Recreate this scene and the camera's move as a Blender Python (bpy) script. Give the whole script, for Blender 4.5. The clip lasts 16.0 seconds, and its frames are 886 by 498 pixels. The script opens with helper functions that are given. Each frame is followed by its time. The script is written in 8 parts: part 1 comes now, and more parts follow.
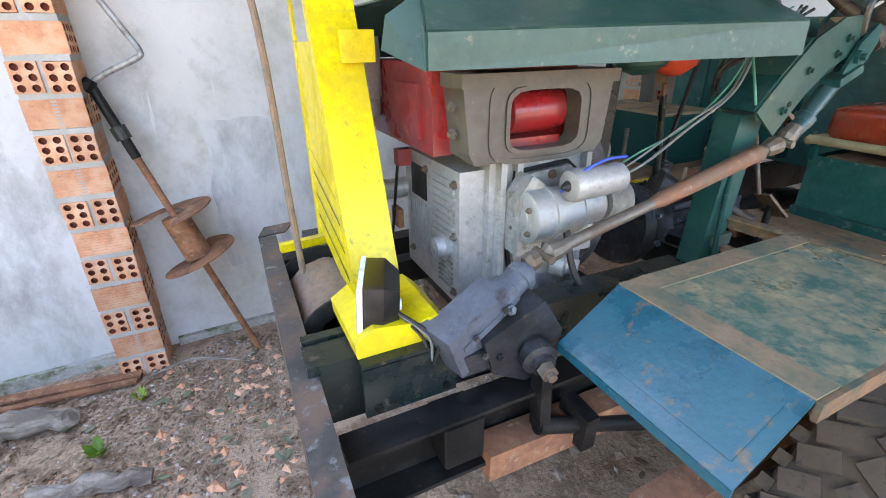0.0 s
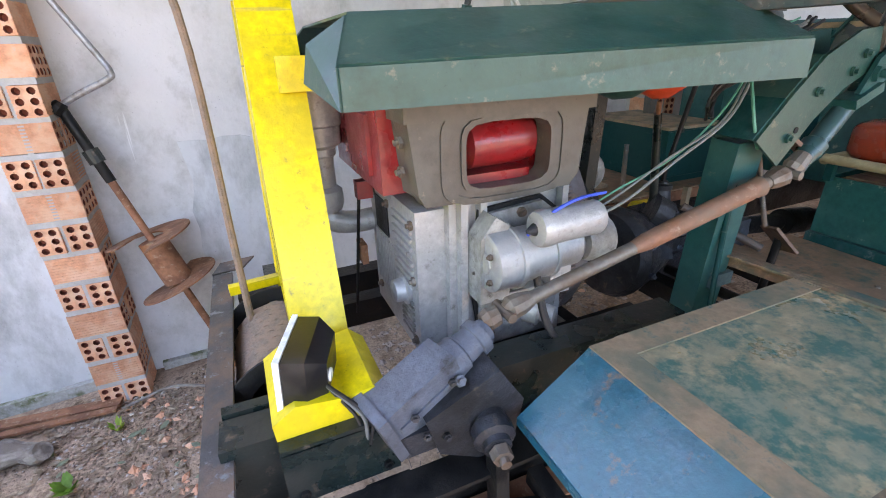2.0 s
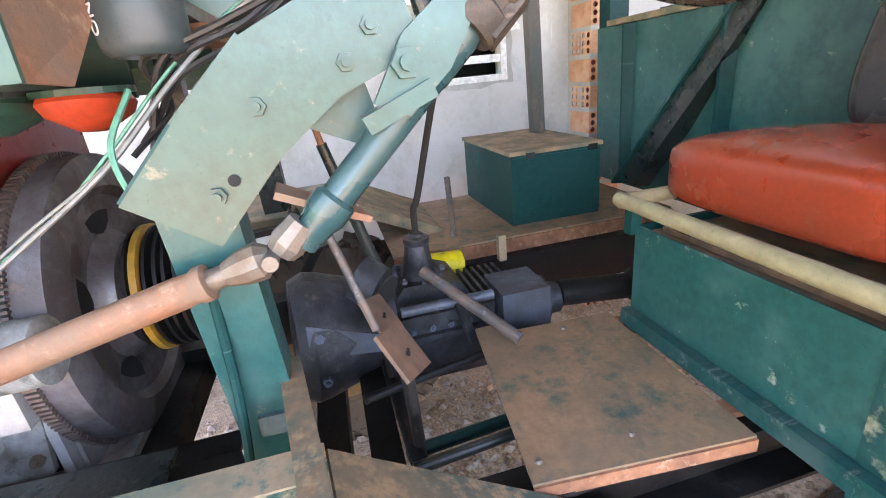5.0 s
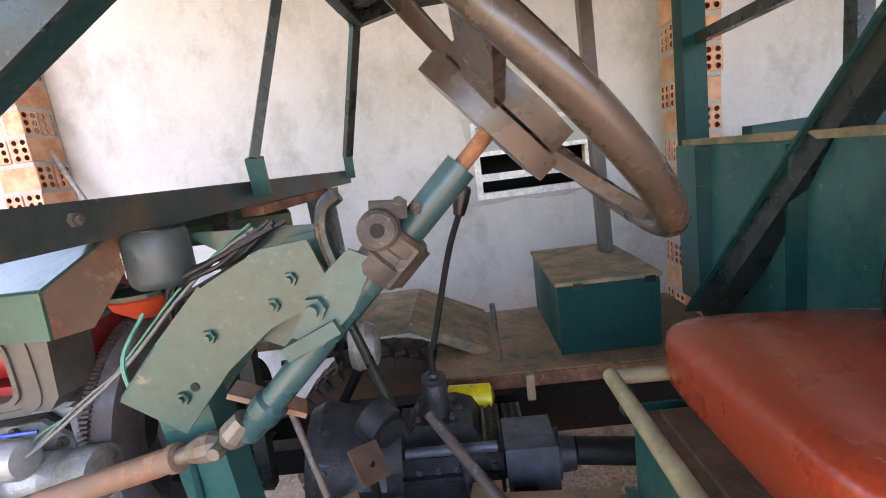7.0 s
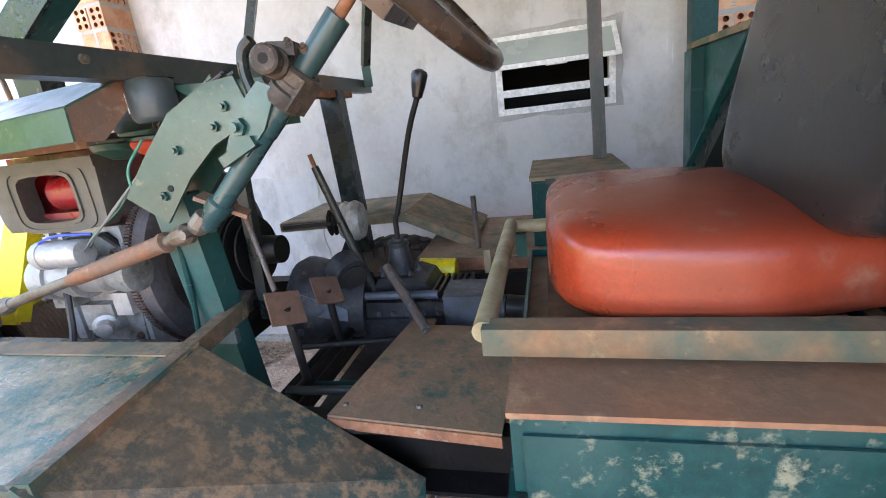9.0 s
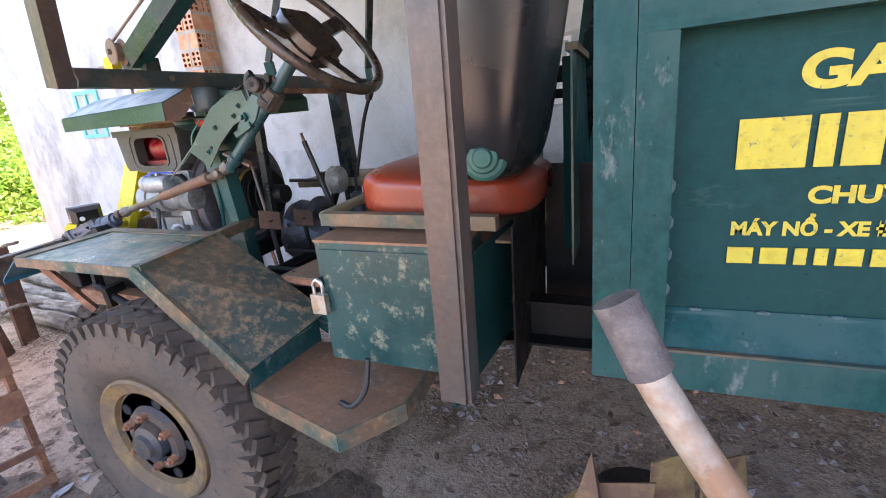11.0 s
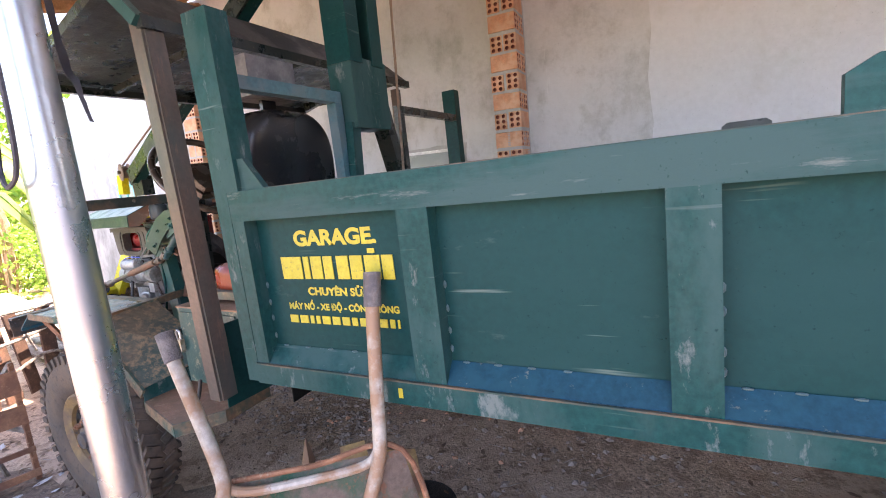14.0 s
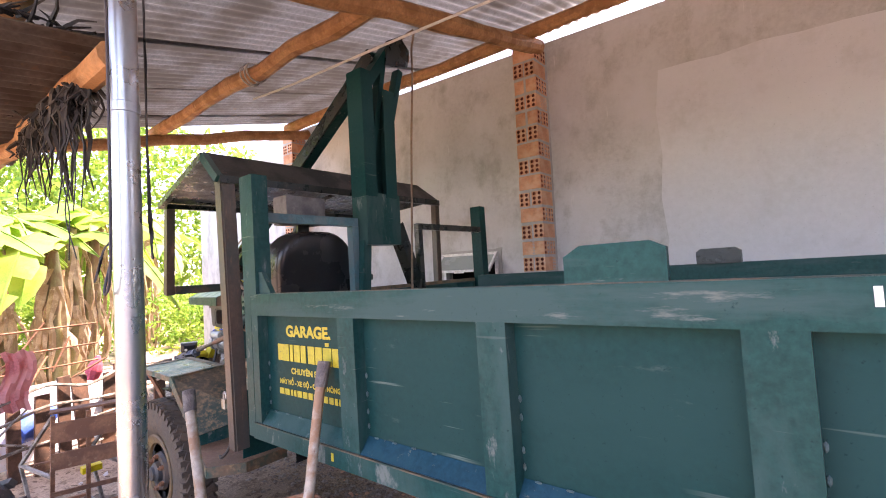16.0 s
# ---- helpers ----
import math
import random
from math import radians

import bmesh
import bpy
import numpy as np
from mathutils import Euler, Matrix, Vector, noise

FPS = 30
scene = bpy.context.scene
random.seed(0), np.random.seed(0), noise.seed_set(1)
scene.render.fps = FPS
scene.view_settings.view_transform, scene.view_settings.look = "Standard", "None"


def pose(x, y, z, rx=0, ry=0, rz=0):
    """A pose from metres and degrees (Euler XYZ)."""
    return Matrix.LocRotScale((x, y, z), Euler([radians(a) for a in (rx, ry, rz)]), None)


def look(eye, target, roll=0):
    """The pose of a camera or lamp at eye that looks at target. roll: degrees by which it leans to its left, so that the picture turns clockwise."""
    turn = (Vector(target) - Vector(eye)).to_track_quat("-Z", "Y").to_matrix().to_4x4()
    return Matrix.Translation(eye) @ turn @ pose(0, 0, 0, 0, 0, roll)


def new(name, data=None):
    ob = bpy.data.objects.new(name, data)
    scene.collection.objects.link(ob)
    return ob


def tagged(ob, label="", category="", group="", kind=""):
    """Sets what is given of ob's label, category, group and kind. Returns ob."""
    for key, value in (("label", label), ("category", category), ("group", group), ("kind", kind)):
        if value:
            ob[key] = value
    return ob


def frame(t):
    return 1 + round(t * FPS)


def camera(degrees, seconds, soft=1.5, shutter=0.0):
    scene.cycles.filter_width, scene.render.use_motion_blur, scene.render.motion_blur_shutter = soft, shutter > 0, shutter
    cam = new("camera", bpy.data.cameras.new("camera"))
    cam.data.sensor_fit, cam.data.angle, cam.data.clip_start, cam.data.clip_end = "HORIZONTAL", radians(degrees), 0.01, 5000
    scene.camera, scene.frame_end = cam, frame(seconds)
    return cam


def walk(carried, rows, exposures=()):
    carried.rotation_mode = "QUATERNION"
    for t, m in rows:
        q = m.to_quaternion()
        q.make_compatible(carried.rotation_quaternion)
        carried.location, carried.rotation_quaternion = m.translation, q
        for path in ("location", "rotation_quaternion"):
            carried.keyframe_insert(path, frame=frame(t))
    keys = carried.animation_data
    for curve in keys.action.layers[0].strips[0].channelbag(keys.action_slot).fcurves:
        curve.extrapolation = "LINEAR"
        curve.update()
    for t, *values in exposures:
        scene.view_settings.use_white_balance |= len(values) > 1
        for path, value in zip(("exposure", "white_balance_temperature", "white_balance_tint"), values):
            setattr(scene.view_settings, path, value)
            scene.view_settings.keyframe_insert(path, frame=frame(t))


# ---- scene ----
cam = camera(88.8, 16.0, 1.0)
PATH = [
    (0, (-2.477, -0.031, 1.345), (-1.689, 1.609, 0.515), -0.6),
    (0.5, (-2.378, -0.026, 1.344), (-1.796, 1.694, 0.505), 0.5),
    (1, (-2.318, -0.004, 1.366), (-1.762, 1.721, 0.52), -1.7),
    (1.5, (-2.331, 0.02, 1.37), (-1.668, 1.709, 0.529), -2.3),
    (2, (-2.314, 0.037, 1.377), (-1.589, 1.713, 0.561), -1.7),
    (2.5, (-2.184, 0.049, 1.354), (-1.522, 1.771, 0.582), -1.8),
    (3, (-1.923, 0.035, 1.301), (-1.426, 1.773, 0.447), -0.2),
    (3.5, (-1.766, 0.001, 1.32), (-1.279, 1.742, 0.466), -1.4),
    (4, (-1.584, -0.003, 1.311), (-1.18, 1.806, 0.56), -4.8),
    (4.5, (-1.421, 0.057, 1.31), (-0.978, 1.872, 0.596), -4.7),
    (5, (-1.287, 0.077, 1.295), (-0.87, 1.898, 0.58), -5.8),
    (5.2, (-1.209, 0.068, 1.297), (-0.885, 1.901, 0.566), -6.3),
    (7.3, (-0.981, 0.009, 1.47), (-1.267, 1.957, 1.119), -5.9),
    (7.5, (-0.949, -0.025, 1.446), (-1.387, 1.894, 1.09), -4.6),
    (8, (-0.829, -0.115, 1.384), (-1.503, 1.714, 0.936), -4.1),
    (8.5, (-0.777, -0.133, 1.346), (-1.415, 1.697, 0.852), -5.6),
    (9, (-0.71, -0.146, 1.29), (-1.178, 1.714, 0.723), -7.0),
    (9.2, (-0.637, -0.168, 1.276), (-1.055, 1.693, 0.673), -6.7),
    (11.3, (-0.015, -0.713, 1.317), (-0.901, 0.971, 0.699), -3.5),
    (11.5, (0.026, -0.759, 1.337), (-1.006, 0.842, 0.726), -1.8),
    (12, (0.121, -0.825, 1.363), (-0.99, 0.745, 0.816), -1.0),
    (12.5, (0.302, -0.874, 1.379), (-0.778, 0.731, 0.872), -2.5),
    (13, (0.573, -0.862, 1.41), (-0.367, 0.852, 0.988), -3.0),
    (13.5, (0.871, -0.86, 1.416), (-0.071, 0.864, 1.04), -4.3),
    (14, (1.015, -0.854, 1.442), (0.109, 0.898, 1.109), -5.5),
    (14.5, (1.183, -0.805, 1.441), (0.276, 0.949, 1.122), -3.2),
    (15, (1.391, -0.823, 1.456), (0.322, 0.844, 1.177), -2.5),
    (15.5, (1.551, -0.879, 1.472), (0.307, 0.673, 1.261), -2.0),
    (16, (1.645, -0.898, 1.522), (0.381, 0.65, 1.592), -2.8),
]
EXPOSURES = [(0, 3.60, 7450, 16), (1.0, 3.42, 7800, 20), (1.5, 3.47, 7700, 21), (2.5, 3.55, 7500, 22), (3.5, 3.76, 7800, 23), (5, 4.74, 7850, 25), (7.5, 3.68, 7600, 26), (8.5, 3.42, 7350, 23), (9, 3.88, 7350, 21), (11.5, 3.12, 6950, 24), (12.5, 2.50, 6900, 22), (13.5, 3.10, 7350, 26), (15, 3.72, 7450, 31), (16, 3.16, 7600, 33)]
walk(cam, [(t, look(eye, target, roll)) for t, eye, target, roll in PATH], EXPOSURES)

# ---- world and sun ----
world = bpy.data.worlds.new("sky")
scene.world = world
world.use_nodes = True
_nt = world.node_tree
_sky = _nt.nodes.new("ShaderNodeTexSky")
_sky.sky_type = "NISHITA"
_sky.sun_disc = False
_sky.sun_elevation = radians(62.9)
_sky.sun_rotation = radians(12.5)
_bg = _nt.nodes["Background"]
_bg.inputs[1].default_value = 0.15
_nt.links.new(_sky.outputs[0], _bg.inputs[0])
sun = new("sun", bpy.data.lights.new("sun", "SUN"))
sun.data.energy = 3.2
sun.data.angle = radians(0.6)
sun.data.color = (1.0, 0.95, 0.86)
sun.matrix_world = look((1.0, 4.5, 9.0), (0, 0, 0))


# ---- materials ----
def mat(name, base, rough=0.6, metal=0.0, second=None, amount=0.5, scale=6.0, third=None, third_amount=0.35,
        third_scale=25.0, bump=0.15, bump_scale=60.0, grain=0.06, streak=None, rvar=0.12, random_tone=0.0, coat=0.0, through_light=0.0, scratch=None, spec=0.5, soft=1.0):
    """Paint, metal, plaster or earth: a base colour, patches of a second colour, finer specks of a third, grain and relief."""
    m = bpy.data.materials.new(name)
    m.use_nodes = True
    nt = m.node_tree
    n, ln = nt.nodes, nt.links
    b = n["Principled BSDF"]
    tc = n.new("ShaderNodeTexCoord")
    mp = n.new("ShaderNodeMapping")
    ln.new(tc.outputs["Object"], mp.inputs[0])
    if streak:
        mp.inputs["Scale"].default_value = streak

    def tex(s, detail=6.0, r=0.6, src=mp.outputs[0]):
        t = n.new("ShaderNodeTexNoise")
        t.inputs["Scale"].default_value = s
        t.inputs["Detail"].default_value = detail
        t.inputs["Roughness"].default_value = r
        ln.new(src, t.inputs["Vector"])
        return t

    def ramp(src, lo, hi):
        r = n.new("ShaderNodeMapRange")
        r.inputs[1].default_value, r.inputs[2].default_value = lo, hi
        ln.new(src, r.inputs[0])
        return r

    def mix(fac, a, c, mode="MIX"):
        x = n.new("ShaderNodeMix")
        x.data_type, x.blend_type = "RGBA", mode
        if hasattr(fac, "is_linked"):
            ln.new(fac, x.inputs[0])
        else:
            x.inputs[0].default_value = fac
        for sock, v in ((x.inputs[6], a), (x.inputs[7], c)):
            if hasattr(v, "is_linked"):
                ln.new(v, sock)
            else:
                sock.default_value = (*v, 1)
        return x.outputs[2]

    col = None
    base_rgb = base
    fine = tex(bump_scale, 8.0, 0.65, tc.outputs["Object"])
    big = tex(scale)
    dark = tuple(c * (1 - grain * 4) for c in base_rgb)
    light = tuple(min(1, c * (1 + grain * 4)) for c in base_rgb)
    col = mix(ramp(fine.outputs[0], 0.3, 0.7).outputs[0], dark, light)
    rsrc = big.outputs[0]
    if second:
        edge = 0.5 + (0.5 - amount) * 0.45
        f = ramp(big.outputs[0], edge - 0.07 * soft, edge + 0.07 * soft)
        col = mix(f.outputs[0], col, second)
        rsrc = f.outputs[0]
    if third:
        sp = tex(third_scale, 9.0, 0.7)
        edge = 0.5 + (0.5 - third_amount) * 0.45
        col = mix(ramp(sp.outputs[0], edge - 0.03 * soft, edge + 0.05 * soft).outputs[0], col, third)
    # fine dirt specks and pale scuffs
    dirt = tex(95.0, 4.0, 0.7, tc.outputs["Object"])
    col = mix(ramp(dirt.outputs[0], 0.64, 0.74).outputs[0], col, tuple(c * 0.6 for c in base_rgb))
    scuff = tex(38.0, 7.0, 0.75, tc.outputs["Object"])
    col = mix(ramp(scuff.outputs[0], 0.70, 0.78).outputs[0], col, tuple(min(0.8, c * 1.5 + 0.02) for c in base_rgb))
    if scratch:
        mq = n.new("ShaderNodeMapping")
        ln.new(tc.outputs["Object"], mq.inputs[0])
        mq.inputs["Rotation"].default_value = (0.25, 0.4, 0.3)
        mq.inputs["Scale"].default_value = (2.2, 2.2, 55.0) if name.find("plaster") < 0 else (55.0, 55.0, 3.0)
        sc = tex(1.0, 3.0, 0.55, mq.outputs[0])
        few = tex(2.3, 2.0, 0.5, tc.outputs["Object"])
        mu = n.new("ShaderNodeMath")
        mu.operation = "MULTIPLY"
        ln.new(ramp(sc.outputs[0], 0.66, 0.72).outputs[0], mu.inputs[0])
        ln.new(ramp(few.outputs[0], 0.50, 0.62).outputs[0], mu.inputs[1])
        col = mix(mu.outputs[0], col, scratch)
    if random_tone:
        oi = n.new("ShaderNodeObjectInfo")
        hsv = n.new("ShaderNodeHueSaturation")
        rr = n.new("ShaderNodeMapRange")
        rr.inputs[3].default_value, rr.inputs[4].default_value = 1 - random_tone, 1 + random_tone
        ln.new(oi.outputs["Random"], rr.inputs[0])
        ln.new(rr.outputs[0], hsv.inputs["Value"])
        ln.new(col, hsv.inputs["Color"])
        col = hsv.outputs[0]
    ln.new(col, b.inputs["Base Color"])
    ro = n.new("ShaderNodeMapRange")
    ro.inputs[3].default_value, ro.inputs[4].default_value = max(0.05, rough - rvar), min(1, rough + rvar)
    ln.new(rsrc, ro.inputs[0])
    ln.new(ro.outputs[0], b.inputs["Roughness"])
    b.inputs["Metallic"].default_value = metal
    b.inputs["Specular IOR Level"].default_value = spec
    b.inputs["Coat Weight"].default_value = coat
    bp = n.new("ShaderNodeBump")
    bp.inputs["Strength"].default_value = bump
    bp.inputs["Distance"].default_value = 0.01
    ln.new(fine.outputs[0], bp.inputs["Height"])
    ln.new(bp.outputs[0], b.inputs["Normal"])
    if through_light:
        tr = n.new("ShaderNodeBsdfTranslucent")
        ln.new(col, tr.inputs[0])
        ms = n.new("ShaderNodeMixShader")
        ms.inputs[0].default_value = through_light
        ln.new(b.outputs[0], ms.inputs[1])
        ln.new(tr.outputs[0], ms.inputs[2])
        ln.new(ms.outputs[0], n["Material Output"].inputs[0])
    return m


M_green = mat("green paint", (0.003, 0.041, 0.040), 0.42, second=(0.012, 0.052, 0.050), amount=0.45, scale=2.2, third=(0.06, 0.095, 0.09), third_amount=0.14, third_scale=12, bump=0.06, streak=(0.35, 1, 1), scratch=(0.10, 0.15, 0.13), spec=0.09, soft=1.6)
M_green_dusty = mat("dusty green paint", (0.40, 0.28, 0.155), 0.32, second=(0.19, 0.20, 0.135), amount=0.55, scale=5, third=(0.04, 0.12, 0.095), third_amount=0.50, third_scale=26, bump=0.2, grain=0.15, rvar=0.2, soft=1.8)
M_green_rust = mat("rubbed green paint", (0.009, 0.058, 0.054), 0.42, second=(0.038, 0.082, 0.078), amount=0.45, scale=9, third=(0.13, 0.155, 0.14), third_amount=0.24, third_scale=22, bump=0.10, streak=(0.16, 1, 1), scratch=(0.15, 0.19, 0.17), spec=0.12)
M_green_light = mat("faded green paint", (0.017, 0.064, 0.053), 0.40, second=(0.033, 0.084, 0.064), amount=0.4, scale=10, third=(0.15, 0.15, 0.105), third_amount=0.2, third_scale=36, bump=0.08, coat=0.05, scratch=(0.14, 0.17, 0.14), soft=1.4)
M_blue = mat("blue green paint", (0.008, 0.088, 0.128), 0.34, second=(0.018, 0.115, 0.155), amount=0.45, scale=6, third=(0.20, 0.135, 0.085), third_amount=0.24, third_scale=26, bump=0.12, coat=0.15, soft=1.5)
M_dust = mat("dust on steel", (0.27, 0.185, 0.11), 0.8, second=(0.13, 0.13, 0.085), amount=0.45, scale=12, third=(0.05, 0.10, 0.085), third_amount=0.3, third_scale=30, soft=1.6)
M_plate = mat("dusty floor plate", (0.27, 0.155, 0.088), 0.6, second=(0.18, 0.125, 0.075), amount=0.45, scale=7, third=(0.035, 0.085, 0.065), third_amount=0.32, third_scale=18, bump=0.25, soft=2.0)
M_slope = mat("dark dirty slope", (0.165, 0.118, 0.074), 0.6, second=(0.045, 0.078, 0.062), amount=0.48, scale=5, third=(0.30, 0.19, 0.105), third_amount=0.42, third_scale=30, bump=0.35, soft=1.6, rvar=0.2)
M_ledge = mat("blue ledge paint", (0.005, 0.045, 0.066), 0.45, second=(0.008, 0.055, 0.075), amount=0.4, scale=9, third=(0.16, 0.15, 0.11), third_amount=0.18, third_scale=35, bump=0.08, spec=0.15)
M_boxtop = mat("rust brown tin", (0.27, 0.125, 0.066), 0.6, second=(0.19, 0.11, 0.065), amount=0.45, scale=8, third=(0.36, 0.22, 0.13), third_amount=0.25, third_scale=24, bump=0.2, soft=2.0)
M_mottle = mat("mottled green locker", (0.006, 0.050, 0.048), 0.42, second=(0.010, 0.062, 0.058), amount=0.4, scale=8, third=(0.19, 0.20, 0.14), third_amount=0.32, third_scale=24, bump=0.12, soft=1.3)
M_yellow = mat("yellow paint", (0.72, 0.56, 0.008), 0.42, second=(0.60, 0.47, 0.012), amount=0.4, scale=8, third=(0.30, 0.23, 0.05), third_amount=0.16, third_scale=32, bump=0.12, scratch=(0.34, 0.26, 0.10))
M_black = mat("oily black steel", (0.007, 0.007, 0.007), 0.6, second=(0.017, 0.015, 0.013), amount=0.4, scale=12, third=(0.06, 0.045, 0.032), third_amount=0.16, third_scale=40, metal=0.0, bump=0.25, spec=0.25)
M_dark = mat("black green paint", (0.011, 0.019, 0.018), 0.38, second=(0.028, 0.031, 0.027), amount=0.4, scale=10, third=(0.11, 0.08, 0.058), third_amount=0.2, third_scale=34, bump=0.2, spec=0.42, soft=1.4)
M_gun = mat("greasy grey casting", (0.034, 0.036, 0.042), 0.46, metal=0.1, second=(0.014, 0.014, 0.014), amount=0.45, scale=14, third=(0.11, 0.09, 0.07), third_amount=0.2, third_scale=36, bump=0.4, spec=0.35, soft=1.5)
M_alu = mat("cast aluminium", (0.43, 0.43, 0.415), 0.42, metal=0.3, second=(0.35, 0.345, 0.33), amount=0.42, scale=9, third=(0.14, 0.125, 0.105), third_amount=0.18, third_scale=26, bump=0.3, soft=2.0)
M_alu_dull = mat("dull grey casting", (0.36, 0.36, 0.34), 0.5, metal=0.25, second=(0.20, 0.19, 0.165), amount=0.42, scale=16, third=(0.08, 0.07, 0.06), third_amount=0.22, third_scale=34, bump=0.35, soft=1.6)
M_iron = mat("flywheel iron", (0.15, 0.14, 0.145), 0.48, metal=0.4, second=(0.10, 0.08, 0.075), amount=0.45, scale=10, third=(0.20, 0.13, 0.09), third_amount=0.14, third_scale=30, bump=0.15)
M_rust = mat("rust", (0.30, 0.13, 0.065), 0.85, second=(0.20, 0.09, 0.05), amount=0.5, scale=14, third=(0.35, 0.22, 0.14), third_amount=0.3, third_scale=50, bump=0.3)
M_rust_light = mat("light rusty tube", (0.22, 0.095, 0.05), 0.7, second=(0.17, 0.11, 0.075), amount=0.45, scale=12, third=(0.33, 0.24, 0.17), third_amount=0.2, third_scale=30, bump=0.2, soft=1.8)
M_steel = mat("worn steel", (0.17, 0.15, 0.125), 0.55, metal=0.4, second=(0.14, 0.09, 0.06), amount=0.42, scale=16, bump=0.25, soft=1.6)
M_galv = mat("galvanised steel", (0.52, 0.54, 0.56), 0.32, metal=0.92, second=(0.45, 0.47, 0.49), amount=0.45, scale=5, bump=0.03, rvar=0.06, grain=0.02)
M_red = mat("red paint", (0.27, 0.012, 0.014), 0.38, second=(0.17, 0.018, 0.018), amount=0.45, scale=9, third=(0.16, 0.07, 0.05), third_amount=0.2, third_scale=30, coat=0.2, soft=1.6)
M_shroud = mat("dirty black shroud paint", (0.062, 0.058, 0.050), 0.48, second=(0.10, 0.092, 0.075), amount=0.45, scale=8, third=(0.22, 0.18, 0.13), third_amount=0.15, third_scale=40, bump=0.1)
M_seat = mat("orange red vinyl", (0.29, 0.037, 0.014), 0.32, second=(0.21, 0.038, 0.018), amount=0.45, scale=4, third=(0.26, 0.11, 0.07), third_amount=0.10, third_scale=16, bump=0.08, bump_scale=140, soft=2.5)
M_vinyl = mat("black vinyl", (0.019, 0.019, 0.021), 0.30, second=(0.028, 0.027, 0.026), amount=0.4, scale=4, third=(0.10, 0.095, 0.085), third_amount=0.05, third_scale=14, bump=0.05, bump_scale=150, soft=2.5)
M_rubber = mat("dusty tyre rubber", (0.070, 0.054, 0.042), 0.85, second=(0.13, 0.092, 0.064), amount=0.5, scale=7, third=(0.038, 0.033, 0.030), third_amount=0.25, third_scale=40, bump=0.2, soft=1.6)
M_rubber_old = mat("old rubber", (0.075, 0.072, 0.069), 0.8, second=(0.13, 0.115, 0.10), amount=0.45, scale=9, third=(0.18, 0.155, 0.125), third_amount=0.2, third_scale=40, bump=0.25, soft=1.5)
M_plastic = mat("black plastic", (0.009, 0.009, 0.010), 0.42, second=(0.025, 0.023, 0.021), amount=0.3, scale=10, bump=0.05)
M_plaster = mat("cement plaster", (0.48, 0.475, 0.46), 0.9, second=(0.60, 0.60, 0.60), amount=0.5, scale=2.4, third=(0.37, 0.365, 0.34), third_amount=0.34, third_scale=4.2, bump=0.25, bump_scale=36, grain=0.03, streak=(1.0, 1.0, 0.75), scratch=(0.66, 0.66, 0.65), soft=2.3)
M_plaster_new = mat("paler plaster", (0.48, 0.495, 0.50), 0.9, second=(0.58, 0.60, 0.61), amount=0.5, scale=2.2, third=(0.31, 0.315, 0.31), third_amount=0.42, third_scale=4.5, bump=0.18, bump_scale=36, grain=0.02, scratch=(0.40, 0.40, 0.39), streak=(1.0, 1.0, 0.45), soft=2.4)
M_mortar = mat("mortar", (0.44, 0.435, 0.42), 0.95, second=(0.38, 0.375, 0.36), amount=0.5, scale=14, bump=0.4, bump_scale=70, grain=0.03, soft=2.0)
M_brick = mat("hollow clay brick", (0.60, 0.29, 0.165), 0.85, second=(0.68, 0.41, 0.27), amount=0.45, scale=9, third=(0.52, 0.40, 0.31), third_amount=0.2, third_scale=30, bump=0.3, random_tone=0.12)
# clay darkened to paint the shade inside the brick cells
M_cell_shade = mat("brick cell shade", (0.20, 0.05, 0.028), 0.95, bump=0.2)
M_soil = mat("dry soil", (0.37, 0.255, 0.175), 0.95, second=(0.44, 0.32, 0.23), amount=0.45, scale=1.2, third=(0.23, 0.15, 0.10), third_amount=0.42, third_scale=9, bump=1.0, bump_scale=65, grain=0.2, soft=1.4)
M_soil_dark = mat("darker brown soil", (0.165, 0.113, 0.078), 0.92, second=(0.20, 0.14, 0.098), amount=0.45, scale=3, third=(0.10, 0.07, 0.05), third_amount=0.42, third_scale=14, bump=1.0, bump_scale=65, grain=0.18, soft=1.5)
M_wood = mat("weathered board", (0.22, 0.12, 0.07), 0.85, second=(0.13, 0.075, 0.05), amount=0.5, scale=8, bump=0.3, streak=(1, 1, 0.15), random_tone=0.2)
M_log = mat("peeled pole", (0.45, 0.22, 0.09), 0.75, second=(0.32, 0.15, 0.06), amount=0.45, scale=9, third=(0.55, 0.33, 0.16), third_amount=0.2, third_scale=20, bump=0.3)
M_greywood = mat("grey dead wood", (0.34, 0.30, 0.255), 0.9, second=(0.17, 0.14, 0.115), amount=0.5, scale=16, third=(0.10, 0.08, 0.065), third_amount=0.3, third_scale=30, bump=1.0, bump_scale=45, streak=(0.25, 1, 1))
M_zinc = mat("corrugated zinc", (0.27, 0.265, 0.26), 0.5, metal=0.5, second=(0.20, 0.185, 0.17), amount=0.5, scale=2.5, third=(0.30, 0.22, 0.16), third_amount=0.12, third_scale=8, bump=0.05)
M_white = mat("white window paint", (0.78, 0.78, 0.76), 0.5, second=(0.60, 0.60, 0.58), amount=0.3, scale=20, bump=0.05)
# near-black that paints the shade inside the window room and small openings
M_hollow_shade = mat("painted hollow shade", (0.01, 0.01, 0.01), 0.9)
M_teal = mat("teal window paint", (0.14, 0.50, 0.52), 0.5, second=(0.2, 0.55, 0.57), amount=0.4, scale=10)
M_text = mat("yellow stencil paint", (0.48, 0.39, 0.03), 0.6, second=(0.43, 0.36, 0.045), amount=0.35, scale=30, third=(0.05, 0.11, 0.09), third_amount=0.22, third_scale=110)
